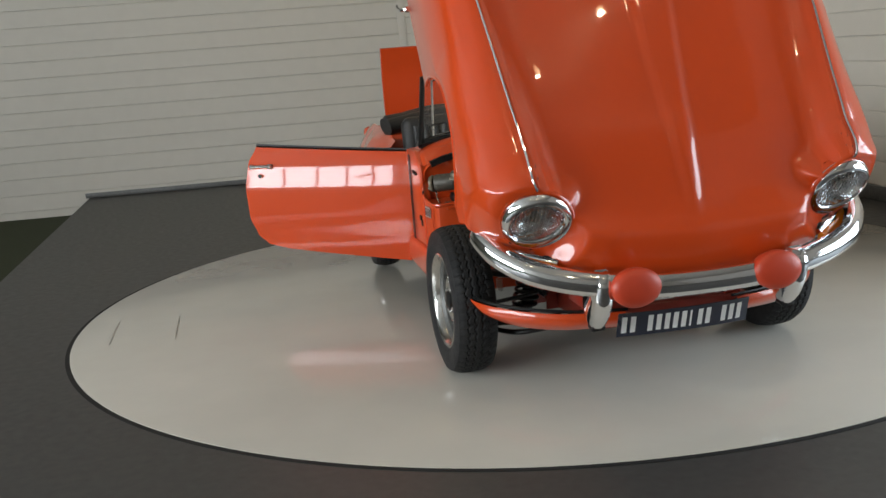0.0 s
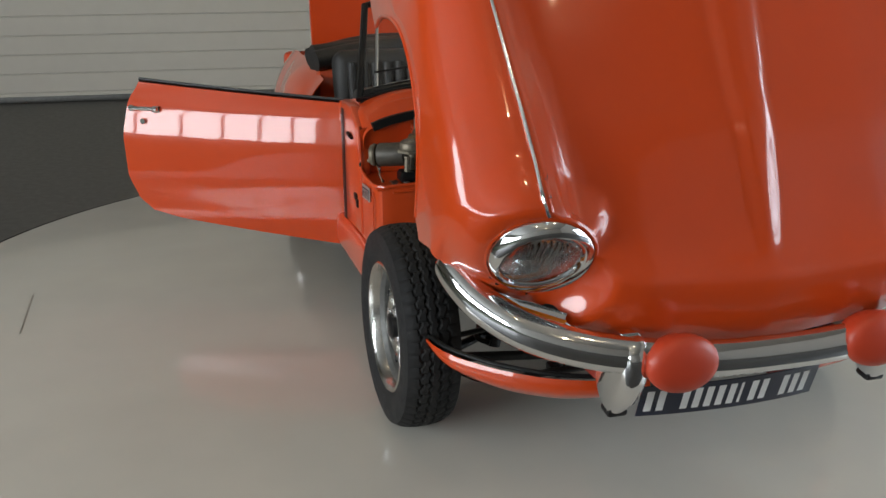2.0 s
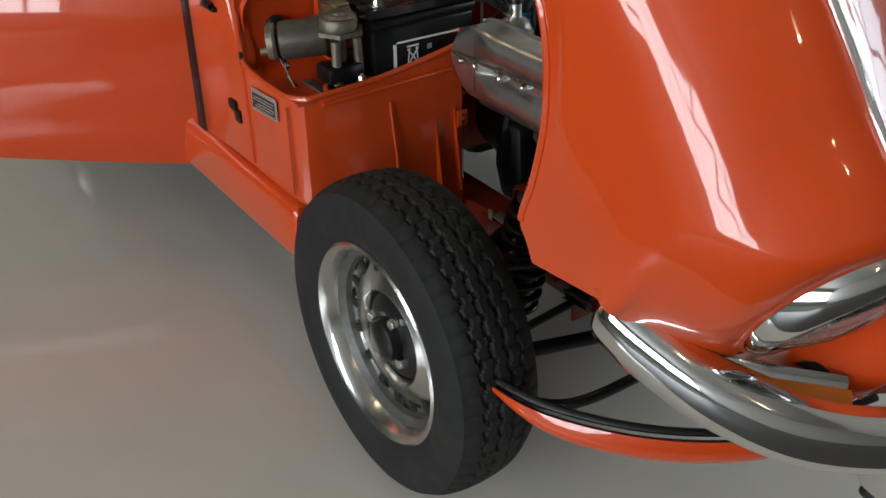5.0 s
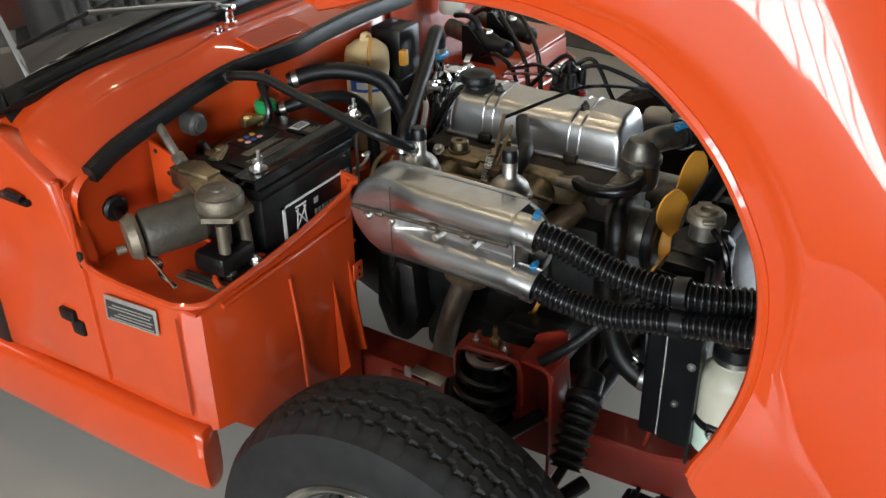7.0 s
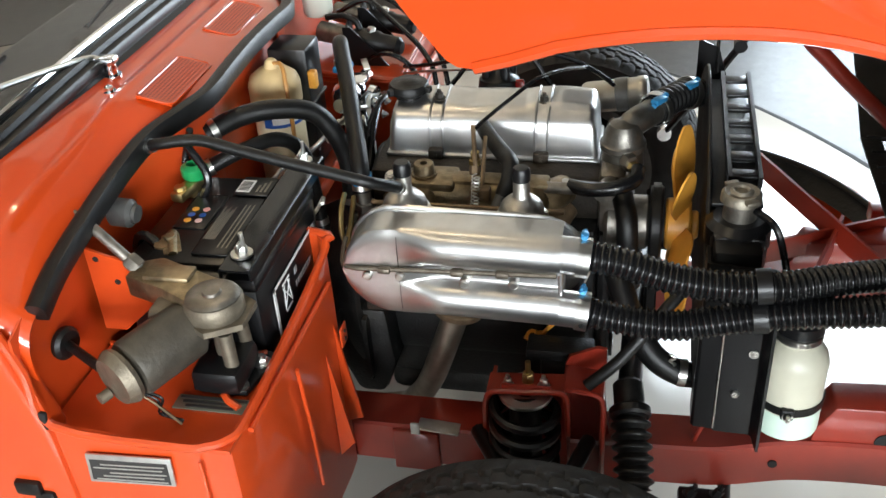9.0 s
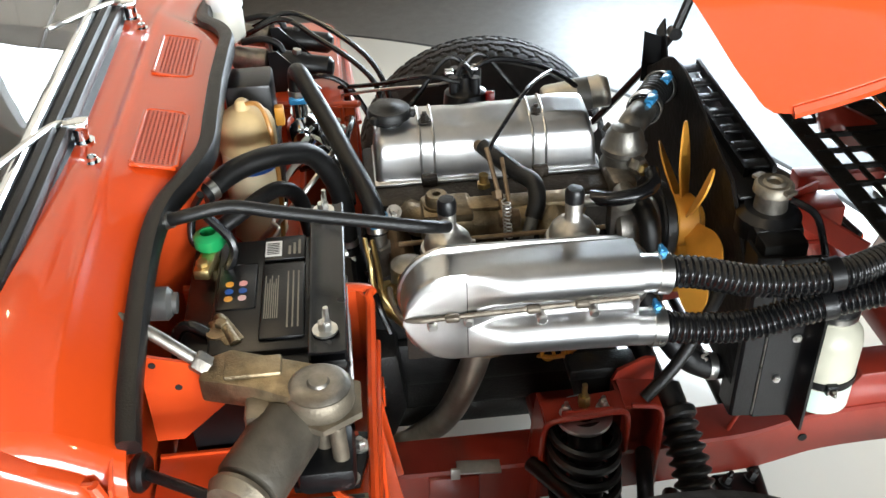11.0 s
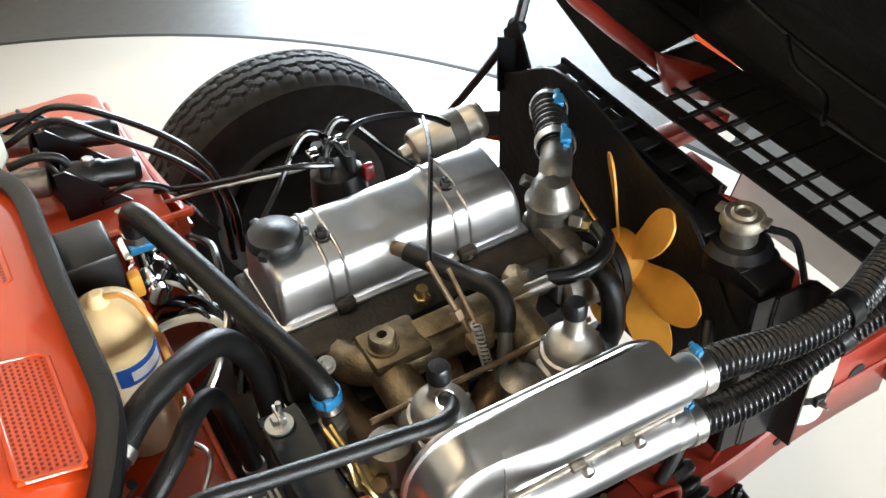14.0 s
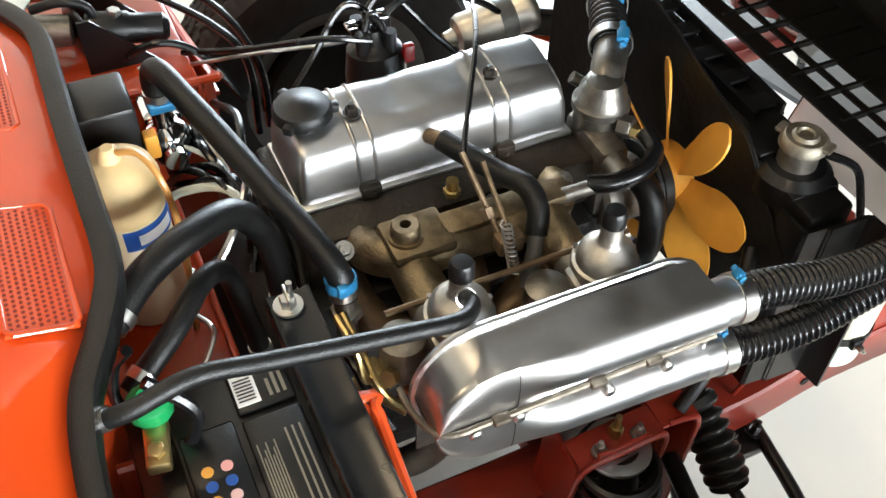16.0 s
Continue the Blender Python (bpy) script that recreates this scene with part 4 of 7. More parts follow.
for x, tip in ((-0.168, (-0.41, 0.742, 0.916)), (0.225, (0.05, 0.752, 0.905))):
    base = Vector((x, 0.674, 0.846))
    wiper = part("wiper", join(rod(base, base + Vector((0, 0, 0.022)), 0.009, 14, edge=0.002), rod(base + Vector((0, 0, -0.004)), base + Vector((0, 0, 0.004)), 0.014, 14), cbox(base + Vector((0.0, 0.004, 0.026)), (0.022, 0.03, 0.010), None, 0.003)), CHROME, scuttle, "chrome wiper spindle and arm")
    part("arm", tube([base + Vector((0, 0.01, 0.026)), base + Vector((-0.03, 0.03, 0.036)), Vector(tip)], 0.0046, 8, 8), STEEL, wiper)
    part("blade", tube([Vector(tip) + Vector((-0.14, -0.004, -0.016)), Vector(tip), Vector(tip) + Vector((0.12, 0.004, 0.010))], 0.0035, 6, 6), RUBBER, wiper)
for x, y in ((-0.215, 0.655), (0.19, 0.655)):
    part("washer_jet", join(rod((x, y, 0.842), (x, y, 0.854), 0.006, 10, edge=0.002), rod((x, y, 0.842), (x, y, 0.846), 0.010, 12)), CHROME, scuttle, "small chrome washer jet")

# bulkhead and the tray on each side
def tray(sg):
    """Footwell side with the open tray on it."""
    X = lambda v: v * sg
    outer = [(-0.632, 0.72), (-0.632, 0.603), (-0.632, 0.588), (-0.632, 0.575), (-0.632, 0.42), (-0.626, 0.385), (-0.612, 0.365), (-0.585, 0.356), (-0.45, 0.352), (-0.30, 0.345), (-0.272, 0.346), (-0.258, 0.360), (-0.256, 0.575)]

    def top(i):
        x, y = outer[i]
        return [0.755, 0.745, 0.690, 0.612, 0.600, 0.600, 0.600, 0.602, 0.612, 0.640, 0.652, 0.658, 0.676][i]
    bm = bmesh.new()
    lo, hi = [], []
    for i, (x, y) in enumerate(outer):
        lo.append(bm.verts.new((X(x), y, 0.225 if x > -0.55 else 0.37)))
        hi.append(bm.verts.new((X(x), y, top(i))))
    for i in range(len(lo) - 1):
        bm.faces.new((lo[i], lo[i + 1], hi[i + 1], hi[i]))
    wall = part("tray", thick(bm, 0.004), PAINT_IN, car, "orange-red footwell side with an open tray", 35)
    rim = smooth_path([(X(outer[i][0]), outer[i][1], top(i)) for i in range(1, 13)], 4)
    part("rolled_edge", sweep(rim, circle(0.006, 8)), PAINT_IN, wall)
    part("tray_floor", prism([(X(-0.628), 0.358), (X(-0.46), 0.356), (X(-0.46), 0.592), (X(-0.628), 0.592)], 0.590, 0.596, "z", 0.0), PAINT_IN, wall)
    part("battery_well", join(prism([(X(-0.46), 0.352), (X(-0.258), 0.352), (X(-0.258), 0.592), (X(-0.46), 0.592)], 0.535, 0.54), box(min(X(-0.464), X(-0.460)), max(X(-0.464), X(-0.460)), 0.356, 0.592, 0.54, 0.60)), PAINT_IN, wall)
    def back(a, b):
        f = (a * 0.40 if sg > 0 else 1 - a * 0.40) * (len(SEAL) - 1)
        i = min(int(f), len(SEAL) - 2)
        p = SEAL[i].lerp(SEAL[i + 1], f - i)
        return Vector((p.x * (1 + 0.07 * (1 - a)), p.y + 0.010 + 0.006 * math.sin(b * 3), 0.52 + (p.z - 0.52) * b))
    part("rear_panel", thick(grid(back, 30, 6), 0.003), PAINT_IN, wall)
    ledge = smooth_path([(X(-0.560), 0.372, 0.598), (X(-0.545), 0.395, 0.604), (X(-0.50), 0.40, 0.604), (X(-0.47), 0.385, 0.604), (X(-0.462), 0.37, 0.604)], 4)
    part("pressed_rib", sweep(ledge, circle(0.005, 8)), PAINT_IN, wall)
    part("front_panel_rib", join(sweep([Vector((X(-0.44), 0.345, 0.56)), Vector((X(-0.43), 0.343, 0.44)), Vector((X(-0.425), 0.343, 0.33))], circle(0.003, 8)), sweep([Vector((X(-0.58), 0.352, 0.585)), Vector((X(-0.30), 0.339, 0.60))], circle(0.004, 8))), PAINT_IN, wall)
    part("gusset", prism([(0.345, 0.50), (0.320, 0.33), (0.345, 0.30)], X(-0.335) - 0.002, X(-0.335) + 0.002, "x"), PAINT_IN, wall)
    part("gusset", prism([(0.345, 0.52), (0.318, 0.34), (0.345, 0.33)], X(-0.290) - 0.002, X(-0.290) + 0.002, "x"), PAINT_IN, wall)
    # a-post, with hinge pillar behind
    part("post", prism([(0.585, 0.64), (0.610, 0.745), (0.70, 0.80), (0.86, 0.80), (0.86, 0.38), (0.57, 0.395), (0.575, 0.60)], min(X(-0.640), X(-0.600)), max(X(-0.640), X(-0.600)), "x", 0.010), PAINT_IN, wall)
    part("slit", cbox((X(-0.6345), 0.585, 0.605), (0.006, 0.010, 0.06), Matrix.Rotation(radians(8), 4, "X"), 0.002), DARKGAP, wall)
    return wall


tray_right = tray(1)
tray_left = tray(-1)
corner = [(0.628 - 0.045 * (1 - math.cos(a)), 0.417 - 0.045 * math.sin(a)) for a in [radians(9 * k) for k in range(11)]]
part("pedal_box_top", prism([(0.628, 0.592), *corner, (0.250, 0.366), (0.250, 0.592)], 0.654, 0.660, "z", 0.002), PAINT_IN, tray_left, "orange-red pedal box top with a rounded corner")
part("pedal_box_front", box(0.250, 0.585, 0.364, 0.371, 0.45, 0.655, 0.003), PAINT_IN, tray_left)
part("pedal_box_side", box(0.624, 0.630, 0.415, 0.592, 0.55, 0.655, 0.003), PAINT_IN, tray_left)
part("side_seam", cbox((-0.6345, 0.395, 0.49), (0.004, 0.005, 0.18), None, 0.002), PAINT_IN, tray_right)
part("catch_plate", join(box(-0.648, -0.634, 0.615, 0.650, 0.500, 0.522, 0.004), box(-0.646, -0.634, 0.600, 0.628, 0.478, 0.506, 0.004)), BLACK, tray_right, "black bonnet catch plate")
part("check_bracket", join(tube([(-0.64, 0.72, 0.70), (-0.65, 0.70, 0.71), (-0.648, 0.67, 0.705)], 0.007, 6, 8), box(-0.65, -0.636, 0.66, 0.73, 0.695, 0.705, 0.003)), BLACK, tray_right)
vin = part("maker_plate", prism([(0.432, 0.538), (0.545, 0.530), (0.541, 0.577), (0.430, 0.583)], -0.6385, -0.6355, "x", 0.001), ALUPLATE, tray_right, "small engraved aluminium plate")
part("etched_field", prism([(0.437, 0.541), (0.540, 0.535), (0.537, 0.569), (0.436, 0.575)], -0.6389, -0.6384, "x"), INK, vin, "dark etched field")
for i in range(5):
    part("print", prism([(0.440 + 0.004 * (i % 2), 0.5430 + 0.0062 * i), (0.534 - 0.01 * (i % 3), 0.537 + 0.0062 * i), (0.534 - 0.01 * (i % 3), 0.5390 + 0.0062 * i), (0.440 + 0.004 * (i % 2), 0.5450 + 0.0062 * i)], -0.6396, -0.6390, "x"), ALUPLATE, vin)
earth = part("warning_label", box(-0.569, -0.544, 0.362, 0.456, 0.5965, 0.5985, 0.001), mat("dull_green_label", (0.16, 0.16, 0.12), 0.4, metal=0.3), tray_right, "dull metal strip with worn letters")
for k in range(3):
    part("print", box(-0.5655 + 0.0072 * k, -0.5612 + 0.0072 * k, 0.378 - 0.006 * k, 0.440 + 0.006 * k, 0.5987, 0.5992), INK, earth)
part("gusset_plate", prism([(0.588, 0.750), (0.459, 0.708), (0.438, 0.680), (0.459, 0.655), (0.508, 0.672), (0.560, 0.625), (0.590, 0.625)], -0.464, -0.460, "x"), PAINT_IN, tray_right)
for y, z in ((0.553, 0.702), (0.575, 0.735)):
    part("hole", rod((-0.4635, y, z), (-0.4648, y, z), 0.004, 10), DARKGAP, tray_right)
part("tab", join(box(-0.290, -0.264, 0.335, 0.339, 0.474, 0.508, 0.002)), PAINT_IN, tray_right)
for z in (0.484, 0.498):
    part("hole", rod((-0.277, 0.3335, z), (-0.277, 0.336, z), 0.003, 10), DARKGAP, tray_right)
part("grommet", join(rod((-0.549, 0.594, 0.670), (-0.552, 0.580, 0.670), 0.021, 18, edge=0.005), rod((-0.551, 0.586, 0.670), (-0.598, 0.506, 0.672), 0.006, 10)), RUBBER, tray_right)
part("round_cap", join(rod((-0.379, 0.594, 0.752), (-0.379, 0.560, 0.750), 0.019, 20, edge=0.005), rod((-0.379, 0.565, 0.751), (-0.379, 0.555, 0.750), 0.012, 14)), GREY, tray_right, "grey round cap on the bulkhead")

# firewall in the middle
part("firewall", join(box(-0.190, 0.190, 0.548, 0.558, 0.30, 0.800, 0.003), box(-0.24, 0.24, 0.44, 0.55, 0.57, 0.582, 0.004)), PAINT_IN, car, "red-painted firewall with a shelf")
part("shelf_edge", box(-0.24, 0.30, 0.436, 0.444, 0.565, 0.592, 0.003), PAINT_IN, car)

# ---- the engine ----
engine = thing("engine", "four-cylinder engine with polished rocker cover and twin carburettors", "engine", at=(0.05, 0.16, 0.25))
OIL = mat("oily_dark_metal", (0.022, 0.018, 0.014), 0.42, metal=0.4, grain=0.4, scale=40, bump=0.6, bump_scale=200, stain=0.5, ramp=(0.10, 0.075, 0.05))
BROWN = mat("rusty_brown_steel", (0.20, 0.14, 0.085), 0.5, metal=0.8, grain=0.3, scale=60, bump=0.4, stain=0.4, ramp=(0.09, 0.05, 0.03))
PIPE = mat("exhaust_steel", (0.30, 0.26, 0.21), 0.42, metal=0.9, grain=0.2, scale=40, stain=0.5, ramp=(0.13, 0.09, 0.06))
CLIP = SKYBLUE

block = part("block", box(-0.085, 0.115, -0.02, 0.345, 0.26, 0.575, 0.012), IRON, engine, "black painted engine block")
part("tappet_cover", box(-0.105, -0.08, 0.0, 0.33, 0.33, 0.42, 0.012), IRON, block)
part("sump", box(-0.07, 0.10, 0.0, 0.34, 0.20, 0.27, 0.02), IRON, block)
for yb in (0.06, 0.20):
    part("side_boss", box(-0.101, -0.08, yb, yb + 0.06, 0.42, 0.52, 0.01), IRON, block)
part("core_plug", rod((-0.10, 0.16, 0.47), (-0.108, 0.16, 0.47), 0.018, 18), OIL, block)
part("cylinder_head", join(box(-0.055, 0.125, -0.025, 0.340, 0.575, 0.648, 0.008), box(-0.065, -0.05, 0.02, 0.10, 0.585, 0.63, 0.006), box(-0.065, -0.05, 0.20, 0.31, 0.585, 0.63, 0.006)), OIL, engine, "oily dark cylinder head")


def cover_at(u, v):
    y = -0.014 + 0.336 * u
    prof = smooth_path([(0.000, 0, 0.652), (0.001, 0, 0.672), (0.005, 0, 0.698), (0.013, 0, 0.714), (0.030, 0, 0.723), (0.055, 0, 0.727), (0.085, 0, 0.730), (0.100, 0, 0.722), (0.109, 0, 0.70), (0.112, 0, 0.652)], 4)
    f = v * (len(prof) - 1)
    i = min(int(f), len(prof) - 2)
    p = prof[i].lerp(prof[i + 1], f - i)
    e = min(1.0, (1 - abs(2 * u - 1)) / 0.10)
    s = max(0.0, 1 - (1 - e) ** 3) ** 0.5
    z = 0.652 + (p.z - 0.652) * s
    x = 0.06 + (p.x - 0.06) * (0.90 + 0.10 * s)
    if p.x > 0.035:
        z += 0.006 * s * max(0, 1 - abs(y - 0.045) / 0.055) ** 0.5 if abs(y - 0.045) < 0.055 else 0
        z -= 0.002 * s * max(0.0, 1 - abs(y - 0.185) / 0.03)
    return Vector((x, y, z))


cover = part("rocker_cover", thick(grid(cover_at, 90, 36), 0.003), ALLOY, engine, "brushed aluminium rocker cover with pressed bands", 60)
part("flange", prism([(-0.007, -0.017), (0.119, -0.017), (0.119, 0.324), (-0.007, 0.324)], 0.648, 0.654, "z", 0.002), ALLOY, cover)
for yb in (0.232, 0.252, 0.064, 0.084):
    pts = [cover_at((yb + 0.014) / 0.336, v / 30) for v in range(1, 30)]
    part("band", sweep([p + Vector((0, 0, 0.0008)) for p in pts], circle(0.0022, 8)), ALLOY, cover)
for yb in (0.242, 0.074):
    part("stud", stud((0.045, yb, 0.727), (0, 0, 1), 0.0070, 0.009), OIL, cover, "hexagon stud on the rocker cover")
    part("stud_foot", join(stud((-0.004, yb, 0.652), (-1, 0, 0.3), 0.006, 0.006), box(-0.012, 0.004, yb - 0.012, yb + 0.012, 0.645, 0.664, 0.003)), OIL, cover)
cap = part("oil_cap", lathe([(0, 0.014), (0.012, 0.013), (0.016, 0.010), (0.030, 0.009), (0.033, 0.005), (0.033, -0.004), (0.028, -0.008), (0.022, -0.010), (0.020, -0.03)], Matrix.Translation((0.056, 0.294, 0.740)), 36), RUBBER, cover, "black ribbed oil filler cap")
for a in (0.3, 0.3 + 2.09, 0.3 + 4.19):
    part("grip", cbox((0.056 + 0.033 * math.cos(a), 0.294 + 0.033 * math.sin(a), 0.741), (0.014, 0.012, 0.011), Matrix.Rotation(a, 4, "Z"), 0.003), RUBBER, cap)
part("breather_stub", rod((0.006, 0.166, 0.700), (-0.022, 0.160, 0.712), 0.009, 14), BROWN, cover)
part("breather_hose", tube([(-0.016, 0.162, 0.711), (-0.045, 0.146, 0.708), (-0.082, 0.122, 0.702), (-0.112, 0.106, 0.703), (-0.136, 0.104, 0.690), (-0.150, 0.112, 0.668)], 0.0125, 8, 14), RUBBER, engine, "black rubber breather hose")
part("breather_end", tube([(-0.136, 0.104, 0.690), (-0.160, 0.118, 0.660), (-0.180, 0.135, 0.625)], 0.009, 6, 12), GREY, engine)

# inlet manifold and carburettors
man = part("inlet_manifold", join(tube([(-0.05, 0.275, 0.625), (-0.085, 0.262, 0.636), (-0.105, 0.22, 0.642), (-0.100, 0.16, 0.640), (-0.105, 0.10, 0.642), (-0.085, 0.05, 0.636), (-0.05, 0.035, 0.625)], 0.024, 8, 14), rod((-0.09, 0.240, 0.64), (-0.19, 0.238, 0.625), 0.026, 16), rod((-0.09, 0.075, 0.64), (-0.19, 0.074, 0.625), 0.026, 16), box(-0.125, -0.065, 0.19, 0.262, 0.650, 0.668, 0.006), box(-0.112, -0.078, 0.05, 0.20, 0.655, 0.668, 0.005)), TAN, engine, "weathered cast inlet manifold")
part("boss", join(lathe([(0.006, 0.020), (0.014, 0.020), (0.016, 0.017), (0.016, 0), (0.006, 0)], Matrix.Translation((-0.098, 0.240, 0.668)), 20, True), rod((-0.098, 0.240, 0.66), (-0.098, 0.240, 0.672), 0.019, 20)), TAN, man, "round hollow boss")
part("vacuum_union", join(rod((-0.06, 0.168, 0.668), (-0.06, 0.168, 0.69), 0.007, 10), hexnut((-0.06, 0.168, 0.67), (0, 0, 1), 0.010, 0.008)), BRASS, man)
part("water_pipe", rod((-0.095, 0.20, 0.655), (-0.105, 0.0, 0.660), 0.009, 14), CAST, man)
part("exhaust_manifold", join(tube([(-0.055, 0.30, 0.60), (-0.10, 0.29, 0.57), (-0.135, 0.24, 0.53), (-0.150, 0.19, 0.47)], 0.022, 8, 14), tube([(-0.055, 0.03, 0.60), (-0.10, 0.06, 0.57), (-0.135, 0.13, 0.53), (-0.150, 0.19, 0.47)], 0.022, 8, 14), tube([(-0.055, 0.16, 0.60), (-0.11, 0.165, 0.57), (-0.140, 0.18, 0.51)], 0.022, 8, 14)), BROWN, engine, "rusty brown exhaust manifold")
down = part("downpipe", tube([(-0.160, 0.180, 0.500), (-0.165, 0.192, 0.45), (-0.168, 0.212, 0.39), (-0.150, 0.240, 0.31), (-0.105, 0.280, 0.225), (-0.075, 0.34, 0.17), (-0.07, 0.55, 0.15), (-0.07, 1.4, 0.15)], 0.021, 8, 18), PIPE, engine, "steel exhaust downpipe")
part("collar", lathe([(0.022, -0.006), (0.040, -0.004), (0.042, 0.006), (0.034, 0.014), (0.022, 0.016)], aim((-0.163, 0.186, 0.468), (-0.160, 0.180, 0.50)), 24, True), BROWN, down)


def carb(y):
    c = part("carburettor", join(lathe([(0.0, 0.0), (0.026, 0.0), (0.029, 0.006), (0.029, 0.016), (0.035, 0.018), (0.0365, 0.022), (0.035, 0.027), (0.0315, 0.0285), (0.031, 0.034), (0.0285, 0.042), (0.022, 0.049), (0.0145, 0.053), (0.0115, 0.057), (0.0115, 0.084), (0, 0.085)], Matrix.Translation((-0.225, y, 0.660)), 32), rod((-0.262, y, 0.632), (-0.175, y, 0.630), 0.030, 22, edge=0.004), box(-0.25, -0.19, y - 0.03, y + 0.03, 0.60, 0.655, 0.010), rod((-0.225, y, 0.615), (-0.225, y, 0.555), 0.014, 14)), mat("satin_carburettor_alloy", (0.46, 0.44, 0.40), 0.40, metal=1.0, grain=0.18, scale=70, bump=0.15, bump_scale=350, stain=0.35, ramp=(0.22, 0.17, 0.11)), engine, "alloy carburettor with a domed dashpot")
    part("damper_cap", lathe([(0, 0.022), (0.010, 0.021), (0.0125, 0.017), (0.0125, 0.002), (0.010, 0)], Matrix.Translation((-0.225, y, 0.738)), 14), BLACK, c, "black damper cap")
    for a in (0.6, 2.7, 4.8):
        part("screw", rod((-0.225 + 0.0335 * math.cos(a), y + 0.0335 * math.sin(a), 0.686), (-0.225 + 0.0335 * math.cos(a), y + 0.0335 * math.sin(a), 0.6905), 0.0032, 8), STEEL, c)
    part("float_bowl", lathe([(0, 0.05), (0.012, 0.05), (0.024, 0.044), (0.025, 0.0), (0.02, -0.01), (0, -0.012)], Matrix.Translation((-0.205, y + 0.052, 0.605)), 20), CAST, c)
    part("jet_link", join(tube([(-0.225, y, 0.56), (-0.228, y + 0.02, 0.54), (-0.218, y + 0.05, 0.57), (-0.205, y + 0.052, 0.595)], 0.004, 6, 8), hexnut((-0.225, y, 0.555), (0, 0, -1), 0.009, 0.012)), BRASS, c)
    return c


carb(0.238)
carb(0.074)
link = part("throttle_linkage", join(rod((-0.185, 0.02, 0.668), (-0.185, 0.30, 0.668), 0.0035, 8), rod((-0.075, 0.166, 0.742), (-0.150, 0.150, 0.668), 0.0035, 8), rod((-0.085, 0.146, 0.73), (-0.160, 0.142, 0.668), 0.003, 8), hexnut((-0.118, 0.158, 0.697), (-0.6, -0.1, -0.7), 0.008, 0.012), box(-0.160, -0.140, 0.130, 0.160, 0.660, 0.682, 0.004)), BROWN, engine, "weathered throttle linkage with a return spring")
part("spring", tube([(-0.150 - 0.0005 * i + 0.006 * math.cos(i * 1.3), 0.150 + 0.006 * math.sin(i * 1.3), 0.70 - 0.0009 * i) for i in range(52)], 0.0011, 2, 5), STEEL, link)
part("accelerator_cable", tube([(0.20, 0.02, 0.72), (0.13, 0.05, 0.745), (0.06, 0.085, 0.760), (0.0, 0.12, 0.752), (-0.05, 0.15, 0.742), (-0.078, 0.164, 0.738)], 0.0032, 8, 8), HOSE, engine, "thin black accelerator cable")

# air box with two outlets
def airbox_at(u, v):
    y = 0.306 - 0.296 * u
    zc = 0.6435 + 0.002 * u
    h = 0.0665
    d = 0.306 - y
    if d < h:
        h = max(0.002, math.sqrt(h * h - (h - d) ** 2))
    w = 2 * v - 1
    # the wall climbs quickly, then the face
    aw = abs(w)
    z = zc + h * math.copysign(min(1.0, aw / 0.80), w)
    rise = 1.0 if aw < 0.80 else max(0.0, 1 - ((aw - 0.80) / 0.20))
    face = 0.058
    k = max(0.0, min(1.0, (0.235 - y) / 0.07))
    k = k * k * (3 - 2 * k)
    t = abs(z - zc) - 0.0405
    duct = 0.040 + math.sqrt(max(0.0, 0.027 ** 2 - t * t))
    edge = 1.0 - 0.10 * (1 - k) * (abs(z - zc) / h) ** 6
    dep = (face * edge * (1 - k) + duct * k) * rise
    if rise < 1:
        z = zc + h * math.copysign(1.0, w) * (1 - 0.0 * rise)
        dep = (face * 0.9 * (1 - k) + 0.036 * k) * rise
    return Vector((-0.266 - dep - 0.012 * u, y, z))


airbox = part("air_box", grid(airbox_at, 70, 60), ALLOY, engine, "polished aluminium air box with two outlets", 60)
plate_o = [(0.306 - 0.0685 + 0.0685 * math.cos(a), 0.6435 + 0.0695 * math.sin(a)) for a in [radians(90 - 180 * i / 18) for i in range(19)]]
plate_i = [(0.045 - 0.066 * math.cos(a) * -1 * -1, 0.640 + 0.0685 * math.sin(a)) for a in [radians(-90 + 180 * i / 14) for i in range(15)]]
part("back_plate", prism(plate_o + plate_i, -0.2655, -0.2605, "x", 0.002), ALLOY, airbox)
rimb = [Vector((-0.267, y, z)) for y, z in plate_o + plate_i]
part("rolled_rim", sweep(rimb, circle(0.0042, 8), closed=True), ALLOY, airbox, "rolled rim of the air box")
part("front_wall", box(-0.328, -0.282, 0.008, 0.014, 0.592, 0.694, 0.003), ALLOY, airbox)
for z, xx in ((0.687, -0.318), (0.604, -0.321)):
    out = part("outlet", rod((xx, 0.012, z), (xx, -0.020, z - 0.002), 0.0245, 28), ALLOY, airbox)
    part("hose_clip", lathe([(0.0245, -0.008), (0.0265, -0.008), (0.0265, 0.008), (0.0245, 0.008)], aim((xx, -0.018, z - 0.003), (xx, -0.05, z - 0.007)), 32, True), STEEL, out, "steel hose clip with a blue screw housing")
    part("clip_screw", join(cbox((xx + 0.006, -0.018, z + 0.027), (0.011, 0.010, 0.008), Matrix.Rotation(radians(20), 4, "X"), 0.002), rod((xx - 0.002, -0.018, z + 0.027), (xx + 0.015, -0.018, z + 0.028), 0.0035, 8)), CLIP, out)
seam = [Vector((-0.328 - 0.010 * i / 20, 0.300 - 0.285 * i / 20, 0.6500 + 0.016 * i / 20)) for i in range(1, 21)]
STEELROD = mat("dull_brown_steel", (0.15, 0.128, 0.10), 0.45, metal=0.8, grain=0.3, scale=60, bump=0.4, stain=0.4, ramp=(0.08, 0.06, 0.045))
